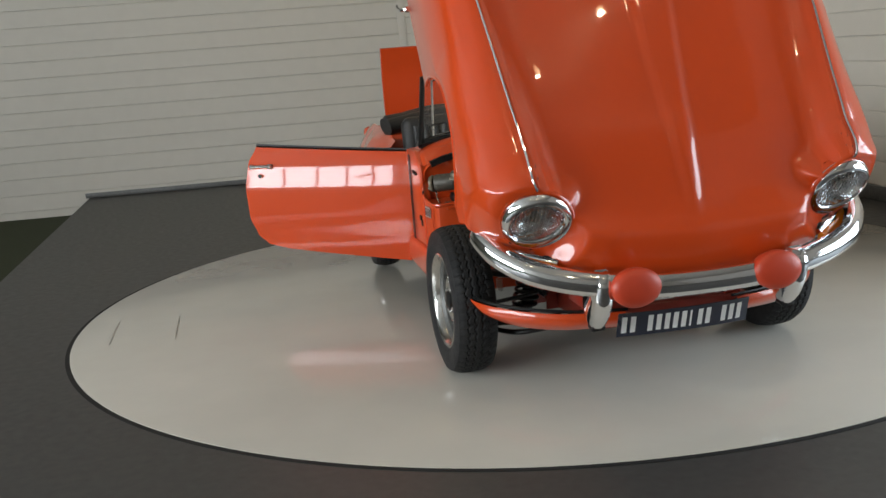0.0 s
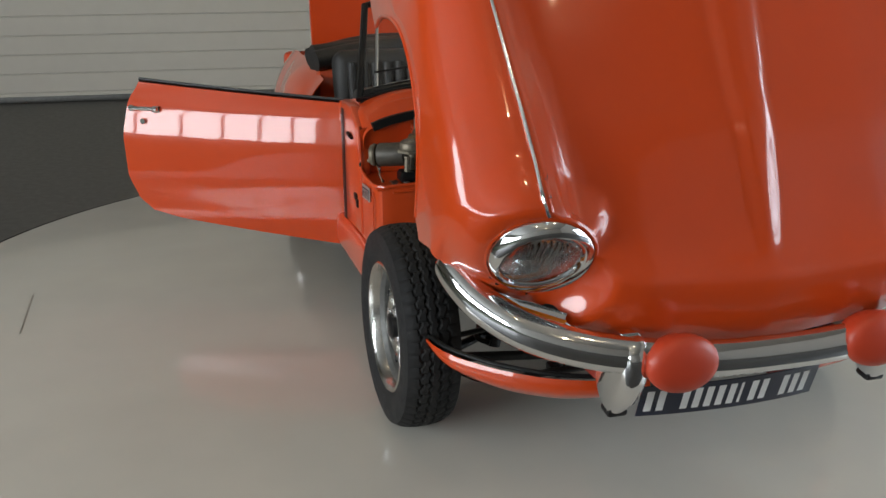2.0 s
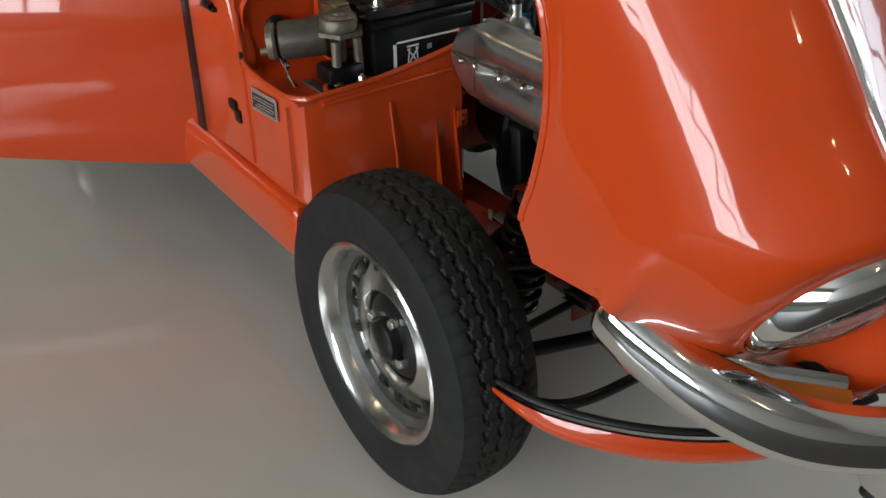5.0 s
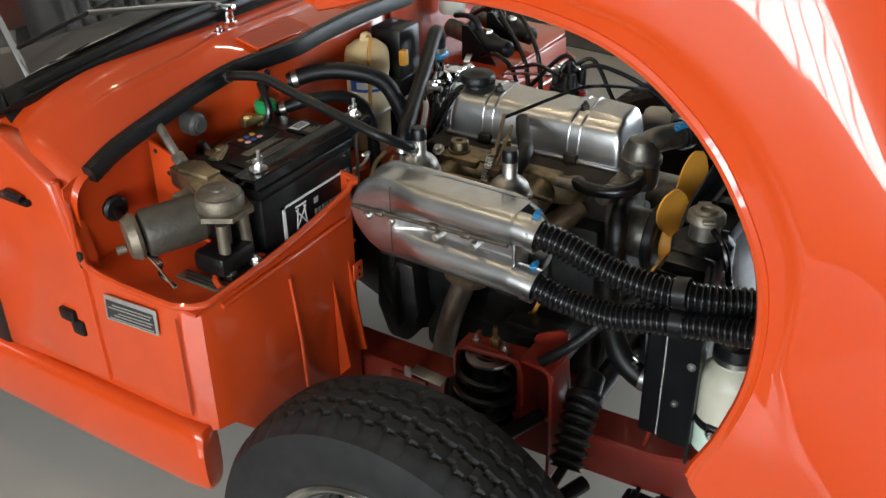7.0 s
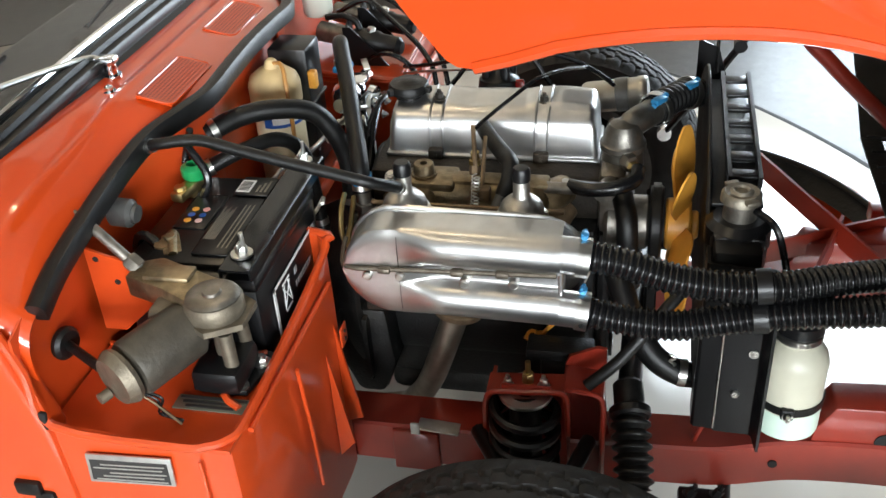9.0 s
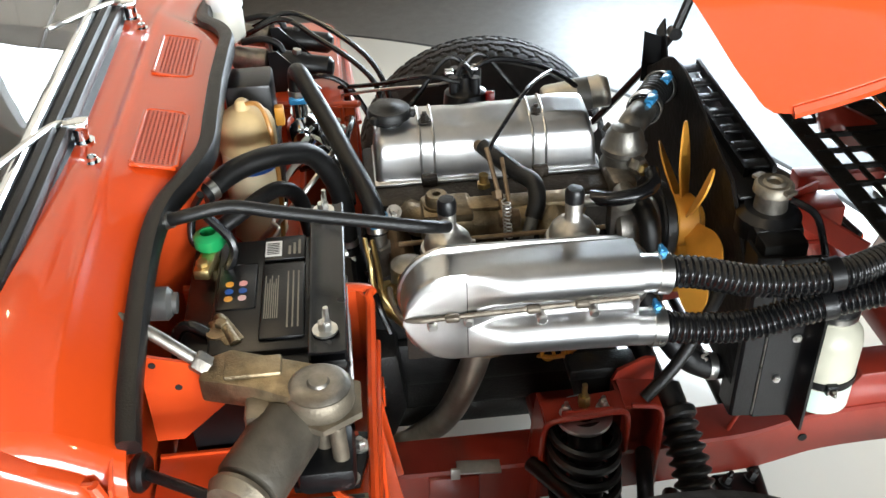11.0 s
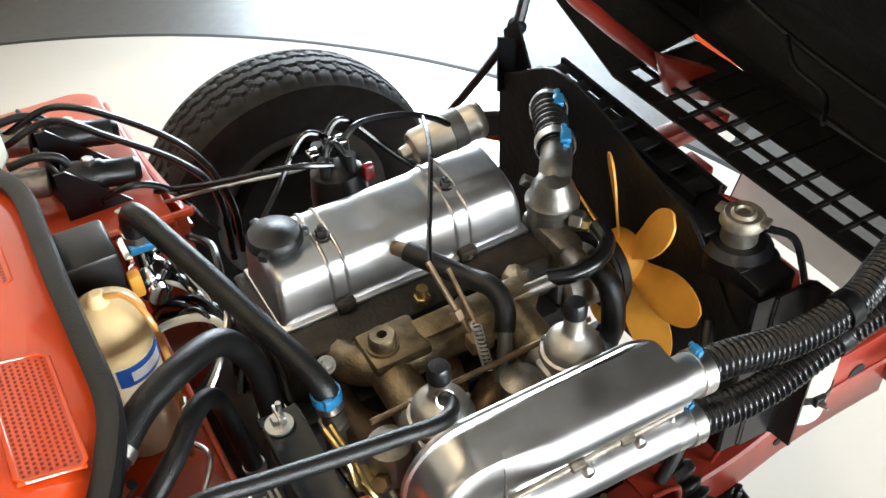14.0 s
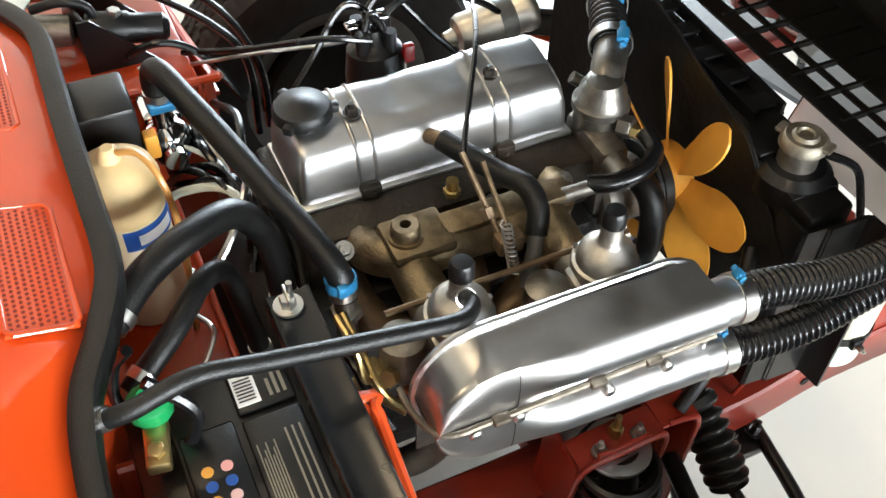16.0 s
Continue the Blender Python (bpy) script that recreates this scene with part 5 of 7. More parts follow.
part("seam_rod", join(sweep(smooth_path([(-0.262, 0.318, 0.655), (-0.285, 0.316, 0.648), (-0.318, 0.306, 0.649)] + [tuple(p) for p in seam], 3), circle(0.0035, 8)), *[cbox((-0.330 - 0.008 * k / 0.25, 0.285 - k, 0.651 + 0.055 * k), (0.012, 0.018, 0.009), None, 0.003) for k in (0.04, 0.14, 0.20)]), STEELROD, airbox, "dull steel clamping rod along the seam")
for k in (0.015, 0.060, 0.150, 0.215):
    yk = 0.285 - k
    part("bolt", join(rod((-0.318, yk, 0.640 + 0.050 * k), (-0.334 - 0.012 * (k > 0.1), yk, 0.640 + 0.050 * k), 0.0065, 14, edge=0.002)), STEEL, airbox)
part("panel_seam", sweep([airbox_at(0.27, v / 20) + Vector((-0.0005, 0, 0)) for v in range(3, 18)], circle(0.0005, 5)), OIL, airbox)

# front of the engine
part("timing_cover", join(box(-0.07, 0.10, -0.045, -0.02, 0.27, 0.56, 0.012), rod((0.015, -0.05, 0.34), (0.015, -0.03, 0.34), 0.07, 28)), IRON, engine)
pump = part("water_pump", join(rod((-0.045, -0.03, 0.572), (-0.045, -0.100, 0.572), 0.042, 24, edge=0.006), box(-0.07, 0.02, -0.06, -0.02, 0.56, 0.665, 0.010), rod((-0.035, -0.045, 0.64), (-0.105, -0.03, 0.655), 0.016, 14)), CAST, engine, "dull cast water pump")
part("pulley", lathe([(0.02, 0), (0.056, 0), (0.058, 0.004), (0.046, 0.010), (0.058, 0.016), (0.056, 0.020), (0.0, 0.020)], aim((-0.045, -0.098, 0.572), (-0.045, -0.2, 0.572)), 40), BLACK, pump, "black fan pulley")
part("pulley", lathe([(0.0, 0), (0.066, 0), (0.068, 0.004), (0.056, 0.010), (0.068, 0.016), (0.066, 0.020), (0.0, 0.020)], aim((0.015, -0.098, 0.34), (0.015, -0.2, 0.34)), 40), BLACK, pump)
beltp = [(-0.045 + 0.057 * math.cos(a), 0.572 + 0.057 * math.sin(a)) for a in [radians(10 + 160 * i / 10) for i in range(11)]] + [(0.015 + 0.067 * math.cos(a), 0.34 + 0.067 * math.sin(a)) for a in [radians(190 + 160 * i / 10) for i in range(11)]]
part("fan_belt", sweep([Vector((x, -0.108, z)) for x, z in beltp], [(-0.005, -0.006), (0.005, -0.006), (0.005, 0.006), (-0.005, 0.006)], closed=True, up=(0, 1, 0)), RUBBER, pump, "black rubber fan belt")
thermo = part("thermostat_housing", join(lathe([(0, 0), (0.030, 0), (0.033, 0.010), (0.031, 0.040), (0.035, 0.044), (0.035, 0.052), (0.031, 0.056), (0.028, 0.070), (0.021, 0.082), (0.0, 0.088)], Matrix.Translation((-0.006, -0.052, 0.638)), 28), tube([(-0.006, -0.052, 0.700), (0.010, -0.066, 0.713), (0.035, -0.085, 0.716), (0.050, -0.095, 0.716)], 0.021, 6, 18), hexnut((-0.04, -0.06, 0.675), (-0.7, -0.4, 0.1), 0.014, 0.016), rod((0.02, -0.045, 0.695), (0.03, -0.03, 0.705), 0.008, 10)), mat("grimy_cast_housing", (0.17, 0.16, 0.14), 0.36, metal=0.9, grain=0.25, scale=60, bump=0.2, bump_scale=300, stain=0.5, ramp=(0.07, 0.055, 0.04)), engine, "grimy cast thermostat housing")
part("sensor", join(hexnut((-0.048, -0.065, 0.672), (-0.7, -0.4, 0.1), 0.009, 0.014), rod((-0.052, -0.068, 0.673), (-0.070, -0.078, 0.675), 0.005, 8)), BRASS, thermo)
part("top_hose", ribbed([(0.046, -0.093, 0.716), (0.075, -0.108, 0.716), (0.105, -0.125, 0.712), (0.140, -0.145, 0.706), (0.165, -0.165, 0.695)], 0.024, 0.004, 0.013, 18), RUBBER, engine, "short ribbed black top hose")
for c, d in (((0.056, -0.098, 0.716), (0.075, -0.108, 0.716)), ((0.141, -0.147, 0.705), (0.165, -0.165, 0.695))):
    part("hose_clip", join(lathe([(0.0255, -0.007), (0.027, -0.007), (0.027, 0.007), (0.0255, 0.007)], aim(c, d), 28, True)), STEEL, engine, "steel hose clip")
    part("clip_screw", join(cbox(Vector(c) + Vector((-0.016, -0.004, 0.022)), (0.026, 0.015, 0.009), Matrix.Rotation(radians(-35), 4, "Z"), 0.003), rod(Vector(c) + Vector((-0.030, 0.004, 0.018)), Vector(c) + Vector((0.002, -0.014, 0.024)), 0.0045, 8)), CLIP, engine, "blue clip screw housing")
part("bypass_hose", tube([(-0.100, 0.020, 0.662), (-0.112, -0.010, 0.664), (-0.112, -0.045, 0.668), (-0.095, -0.072, 0.672), (-0.066, -0.078, 0.676)], 0.011, 8, 14), HOSE, engine, "black bypass hose")
part("front_hose", tube([(-0.075, -0.055, 0.64), (-0.115, -0.065, 0.62), (-0.125, -0.070, 0.56), (-0.110, -0.075, 0.50)], 0.016, 8, 14), RUBBER, engine)

# fan
fan = part("fan", join(rod((-0.045, -0.122, 0.572), (-0.045, -0.160, 0.572), 0.040, 28, edge=0.004), rod((-0.045, -0.160, 0.572), (-0.045, -0.172, 0.572), 0.022, 20, edge=0.003)), FAN, engine, "yellow plastic seven-bladed fan")


def blade(a):
    def f(u, v):
        r = 0.034 + 0.118 * u
        w = 0.030 * math.sqrt(max(0.02, 1 - ((u - 0.56) / 0.46) ** 2)) if u > 0.25 else 0.0145 + 0.034 * u
        s = (v - 0.5) * 2 * w
        tw = radians(38 - 12 * u)
        return Vector((s * math.cos(tw), -s * math.sin(tw), r))
    bm = thick(grid(f, 22, 6), 0.003)
    bmesh.ops.transform(bm, matrix=Matrix.Translation((-0.045, -0.146, 0.572)) @ Matrix.Rotation(a, 4, "Y"), verts=bm.verts)
    return bm


for i in range(7):
    part("blade", blade(radians(17 + 360 / 7 * i)), FAN, fan)

# left side of the engine
dist = part("distributor", join(lathe([(0, 0.075), (0.012, 0.075), (0.018, 0.06), (0.034, 0.05), (0.038, 0.02), (0.038, 0.0), (0.030, -0.01), (0.028, -0.06), (0.0, -0.06)], aim((0.165, 0.165, 0.66), (0.175, 0.165, 0.75)), 24)), PLASTIC, engine, "black distributor cap with plug leads")
for i in range(4):
    a = 0.6 + i * 1.57
    tip = Vector((0.172 + 0.024 * math.cos(a), 0.165 + 0.024 * math.sin(a), 0.728))
    part("terminal", rod(tip - Vector((0, 0, 0.02)), tip + Vector((0, 0, 0.014)), 0.008, 10), PLASTIC, dist)
    end = Vector((0.145, 0.035 + 0.085 * i, 0.60))
    part("plug_lead", tube([tip, tip + Vector((0.015, (end.y - tip.y) * 0.3, 0.028)), Vector((0.185, (tip.y + end.y * 2) / 3, 0.70)), Vector((0.17, end.y, 0.64)), end], 0.0042, 8, 8), HOSE, dist, "black plug lead")
part("lead", tube([(0.172, 0.165, 0.735), (0.19, 0.12, 0.752), (0.20, 0.05, 0.735), (0.21, 0.0, 0.705), (0.212, -0.03, 0.68)], 0.0045, 8, 8), HOSE, dist)
part("lead", tube([(0.15, 0.175, 0.735), (0.17, 0.23, 0.74), (0.24, 0.30, 0.70), (0.32, 0.37, 0.66)], 0.004, 8, 8), HOSE, dist)
part("lead_clip", box(0.148, 0.158, 0.120, 0.135, 0.690, 0.715, 0.003), RED, dist)
part("metal_tag", cbox((0.178, 0.19, 0.742), (0.016, 0.014, 0.004), None, 0.001), CHROME, dist)
part("metal_tag", cbox((0.182, 0.15, 0.745), (0.018, 0.012, 0.004), None, 0.001), CHROME, dist)
coil = part("ignition_coil", lathe([(0, 0), (0.026, 0), (0.029, 0.004), (0.029, 0.016), (0.0275, 0.018), (0.0275, 0.105), (0.024, 0.112), (0.012, 0.116), (0.010, 0.13), (0, 0.13)], aim((0.222, -0.085, 0.668), (0.226, 0.03, 0.650)), 28), mat("coil_case_alloy", (0.5, 0.48, 0.43), 0.35, metal=0.9, grain=0.1, scale=40), engine, "silver cylindrical ignition coil")
part("band", lathe([(0.0280, -0.011), (0.0292, -0.011), (0.0292, 0.011), (0.0280, 0.011)], aim((0.2235, -0.042, 0.6615), (0.226, 0.03, 0.650)), 28, True), GREY, coil)
part("alternator", join(lathe([(0, 0), (0.050, 0), (0.058, 0.008), (0.058, 0.10), (0.05, 0.11), (0, 0.11)], aim((0.205, -0.07, 0.50), (0.205, 0.1, 0.50)), 28), box(0.12, 0.20, -0.06, -0.04, 0.49, 0.53, 0.006), box(0.10, 0.17, 0.0, 0.03, 0.44, 0.48, 0.006)), CAST, engine, "dull alloy alternator")
part("oil_filter", rod((0.13, 0.23, 0.42), (0.21, 0.23, 0.40), 0.045, 24, edge=0.008), BLUE, engine)
part("fuel_pump", join(rod((0.12, 0.09, 0.46), (0.18, 0.09, 0.46), 0.035, 20), rod((0.165, 0.09, 0.46), (0.165, 0.09, 0.52), 0.025, 18)), CAST, engine)
part("bell_housing", join(lathe([(0, 0), (0.165, 0), (0.172, 0.006), (0.172, 0.02), (0.15, 0.05), (0.11, 0.16), (0.09, 0.24), (0, 0.24)], aim((0.01, 0.345, 0.40), (0.01, 0.6, 0.37)), 44), box(-0.165, 0.185, 0.338, 0.350, 0.30, 0.43, 0.01), prism([(0.300, 0.33), (0.325, 0.262), (0.372, 0.262), (0.398, 0.33), (0.392, 0.44), (0.310, 0.44)], -0.150, -0.05, "x", 0.012)), IRON, engine, "black bell housing behind the block")
part("gearbox", box(-0.09, 0.11, 0.56, 1.2, 0.26, 0.44, 0.03), IRON, engine)
dip = part("dipstick", join(tube([(-0.100, 0.09, 0.37), (-0.140, 0.070, 0.400), (-0.1655, 0.0575, 0.428), (-0.185, 0.040, 0.462), (-0.202, 0.024, 0.492)], 0.0035, 6, 8), rod((-0.162, 0.0595, 0.424), (-0.170, 0.055, 0.433), 0.008, 12, edge=0.002)), FAN, engine, "yellow dipstick handle")
part("loop", lathe([(0.007, -0.002), (0.012, -0.002), (0.012, 0.002), (0.007, 0.002)], aim((-0.115, 0.075, 0.385), (-0.215, 0.075, 0.42)), 14, True), FAN, dip)
part("fuel_pipe", tube([(-0.20, 0.30, 0.60), (-0.22, 0.335, 0.62), (-0.21, 0.34, 0.66), (-0.17, 0.345, 0.67)], 0.004, 6, 8), BRASS, engine)
part("heat_shield", box(-0.262, -0.258, 0.02, 0.30, 0.53, 0.60, 0.002), OIL, engine)
for y in (0.03, 0.12, 0.21, 0.30):
    part("manifold_nut", stud((-0.07, y, 0.645), (-0.6, 0, 0.8), 0.0075, 0.008), STEEL, engine)

# ---- round the engine ----
# ribbed air hoses to the nose
for pts in ([(-0.318, -0.016, 0.687), (-0.320, -0.065, 0.681), (-0.322, -0.136, 0.662), (-0.322, -0.206, 0.656), (-0.314, -0.272, 0.657), (-0.296, -0.325, 0.658), (-0.270, -0.40, 0.654), (-0.24, -0.48, 0.635)],
            [(-0.321, -0.016, 0.603), (-0.324, -0.070, 0.594), (-0.325, -0.14, 0.592), (-0.323, -0.21, 0.607), (-0.322, -0.28, 0.622), (-0.322, -0.36, 0.632), (-0.300, -0.44, 0.630), (-0.26, -0.52, 0.612)]):
    ah = thing("air_hose", "shiny black ribbed hose from the air box to the nose", "hose", "air hoses", at=pts[0])
    part("ribbed_hose", ribbed(pts, 0.0212, 0.0034, 0.0085, 20), HOSE, ah)
    part("cuff", rod(pts[0], Vector(pts[0]).lerp(Vector(pts[1]), 0.22), 0.0222, 24), HOSE, ah)
ties = thing("hose_tie", "black clip holding the two ribbed hoses together", "clip", at=(-0.32, -0.238, 0.62))
for z in (0.660, 0.6135):
    part("ring", lathe([(0.0208, -0.009), (0.0228, -0.009), (0.0228, 0.009), (0.0208, 0.009)], aim((-0.321, -0.241, z), (-0.318, -0.33, z + 0.012)), 28, True), PLASTIC, ties)

# radiator with its side posts, cap and brace
rad = thing("radiator", "black radiator with a worn filler cap behind the fan", "radiator", at=(0.04, -0.22, 0.36))
core = part("core", box(-0.20, 0.27, -0.245, -0.195, 0.37, 0.645, 0.006), BLACK, rad, "black finned core")
bm = bmesh.new()
for i in range(58):
    z = 0.385 + i * 0.0042
    q = [bm.verts.new(c) for c in ((-0.19, -0.1945, z), (0.26, -0.1945, z), (0.26, -0.1935, z + 0.0012), (-0.19, -0.1935, z + 0.0012))]
    bm.faces.new(q)
tagged(part("fins", bm, IRON, core), kind="stuff")
part("header_tank", prism([(-0.205, 0.630), (0.28, 0.630), (0.290, 0.650), (0.15, 0.668), (-0.10, 0.668), (-0.205, 0.655)], -0.248, -0.192, "y", 0.008), BLACK, rad, "black header tank")
part("cowl", thick(grid(lambda a, b: Vector((-0.235 + 0.545 * a, -0.1775 + 0.018 * math.sin(a * 9) * 0.1, 0.40 + (interp([(0, 0.585), (0.22, 0.69), (0.65, 0.745), (0.74, 0.742), (1, 0.665)], a) - 0.40) * b)), 30, 10), 0.002), UNDER, rad, "black cowl plate behind the fan")
part("cowl_edge", sweep([Vector((-0.235 + 0.545 * a / 24, -0.1775, interp([(0, 0.585), (0.22, 0.69), (0.65, 0.745), (0.74, 0.742), (1, 0.665)], a / 24))) for a in range(25)], circle(0.0025, 6)), BLACK, rad)
part("wing_bracket", join(prism([(-0.225, 0.640), (-0.165, 0.640), (-0.165, 0.735), (-0.20, 0.72)], 0.298, 0.302, "x"), prism([(0.26, 0.69), (0.32, 0.66), (0.335, 0.72), (0.30, 0.755)], -0.20, -0.197, "y")), BLACK, rad)
post_line = [(-0.205, -0.176), (-0.246, -0.176), (-0.250, -0.180), (-0.252, -0.206), (-0.256, -0.210), (-0.258, -0.258), (-0.262, -0.262), (-0.292, -0.266), (-0.292, -0.270), (-0.258, -0.268), (-0.253, -0.262), (-0.251, -0.214), (-0.247, -0.208), (-0.246, -0.184), (-0.242, -0.181), (-0.205, -0.181)]
part("side_post", prism(post_line, 0.348, 0.640, "z"), BLACK, rad, "black pressed side post")
part("post_seam", sweep([Vector((-0.2535, -0.208, 0.352)), Vector((-0.2535, -0.208, 0.636))], circle(0.0016, 6)), STEEL, rad)
part("side_post", prism([(0.262, -0.254), (0.291, -0.254), (0.291, -0.180), (0.285, -0.180), (0.285, -0.248), (0.262, -0.248)], 0.345, 0.66, "z"), BLACK, rad, "black pressed side post")
part("side_tank", box(-0.244, -0.198, -0.247, -0.184, 0.352, 0.655, 0.006), BLACK, rad)
part("screw", stud((-0.2545, -0.232, 0.425), (-1, 0, 0), 0.006, 0.006), STEEL, rad)
part("screw", stud((-0.2585, -0.250, 0.50), (-1, 0, 0), 0.0045, 0.004), STEEL, rad)
part("top_plate", box(-0.15, 0.27, -0.250, -0.180, 0.668, 0.674, 0.002), BLACK, rad, "black top plate under the brace")
brace = part("brace", join(*[sweep([Vector((-0.10, y, 0.682)), Vector((0.25, y, 0.690))], [(-0.003, -0.008), (0.003, -0.008), (0.003, 0.008), (-0.003, 0.008)], up=(0, 0, 1)) for y in (-0.248, -0.206)]), BLACK, rad, "black ladder-like top brace")
for i in range(7):
    part("rung", box(-0.09 + i * 0.052, -0.066 + i * 0.052, -0.248, -0.206, 0.679 + 0.0012 * i, 0.685 + 0.0012 * i, 0.002), BLACK, brace)
neck = Matrix.Translation((-0.170, -0.217, 0.690))
part("filler_neck", lathe([(0.024, -0.04), (0.022, 0.0), (0.026, 0.002), (0.026, 0.006), (0.02, 0.006)], neck, 28), CAST, rad)
rcap = part("filler_cap", join(lathe([(0, 0.010), (0.008, 0.010), (0.010, 0.013), (0.013, 0.013), (0.016, 0.009), (0.023, 0.010), (0.027, 0.006), (0.028, -0.004), (0.025, -0.006), (0, -0.006)], neck @ Matrix.Translation((0, 0, 0.008)), 32), cbox((-0.170, -0.217, 0.704), (0.068, 0.020, 0.006), Matrix.Rotation(radians(25), 4, "Z"), 0.003)), mat("worn_filler_cap", (0.28, 0.25, 0.20), 0.5, metal=0.9, grain=0.25, scale=90, bump=0.3, stain=0.5, ramp=(0.12, 0.09, 0.06)), rad, "worn metal filler cap with ears")
part("tank_neck", join(rod((-0.17, -0.217, 0.62), (-0.17, -0.217, 0.668), 0.045, 20, edge=0.01), box(-0.215, -0.12, -0.255, -0.18, 0.60, 0.66, 0.012)), BLACK, rad)
part("overflow_pipe", tube([(-0.19, -0.235, 0.69), (-0.215, -0.26, 0.68), (-0.225, -0.275, 0.64), (-0.235, -0.29, 0.58)], 0.005, 8, 8), HOSE, rad, "thin black overflow pipe")
part("lower_hose", tube([(-0.10, -0.05, 0.53), (-0.15, -0.075, 0.48), (-0.185, -0.11, 0.43), (-0.190, -0.15, 0.40), (-0.188, -0.195, 0.392)], 0.0195, 8, 16), RUBBER, rad, "black lower radiator hose")
part("lower_clip", lathe([(0.0195, -0.006), (0.0215, -0.006), (0.0215, 0.006), (0.0195, 0.006)], aim((-0.189, -0.160, 0.397), (-0.188, -0.195, 0.392)), 24, True), STEEL, rad, "steel hose clip")
part("hose_spring", tube([(-0.20 + 0.0, -0.145 + 0.004 * math.cos(i), 0.44 - 0.002 * i) for i in range(14)], 0.0022, 3, 6), STEEL, rad)

# expansion bottle in its strap
bot = thing("expansion_bottle", "milky white coolant bottle with a dark screw cap and strap", "bottle", at=(-0.245, -0.306, 0.372))
bmx = Matrix.Translation((-0.245, -0.306, 0.372)) @ Matrix.Diagonal((0.96, 0.96, 0.88, 1))
part("bottle", lathe([(0, 0.0), (0.038, 0.0), (0.046, 0.006), (0.048, 0.02), (0.048, 0.135), (0.045, 0.150), (0.034, 0.166), (0.028, 0.172), (0.0275, 0.195)], bmx, 40), mat("milky_bottle_plastic", (0.50, 0.48, 0.38), 0.35, grain=0.06, scale=20, stain=0.2, ramp=(0.44, 0.41, 0.30)), bot)
part("coolant", lathe([(0.0484, 0.004), (0.0486, 0.010), (0.0486, 0.050), (0.0484, 0.052)], bmx, 40), mat("pale_green_tint", (0.55, 0.68, 0.58), 0.35), bot, "pale green coolant showing through")
part("collar", lathe([(0.030, 0.178), (0.034, 0.180), (0.034, 0.190), (0.030, 0.192)], bmx, 36, True), STEEL, bot, "bright metal collar")
part("cap", lathe([(0, 0.216), (0.028, 0.216), (0.033, 0.212), (0.034, 0.194), (0.032, 0.192), (0, 0.192)], bmx, 36), PLASTIC, bot, "black screw cap")
part("strap", join(lathe([(0.0487, 0.056), (0.0505, 0.056), (0.0505, 0.070), (0.0487, 0.070)], bmx, 40, True), cbox((-0.293, -0.300, 0.427), (0.010, 0.018, 0.018), None, 0.003)), RUBBER, bot, "black rubber strap")
part("strap_screw", stud((-0.296, -0.30, 0.425), (-1, 0, 0), 0.005, 0.008), STEEL, bot)

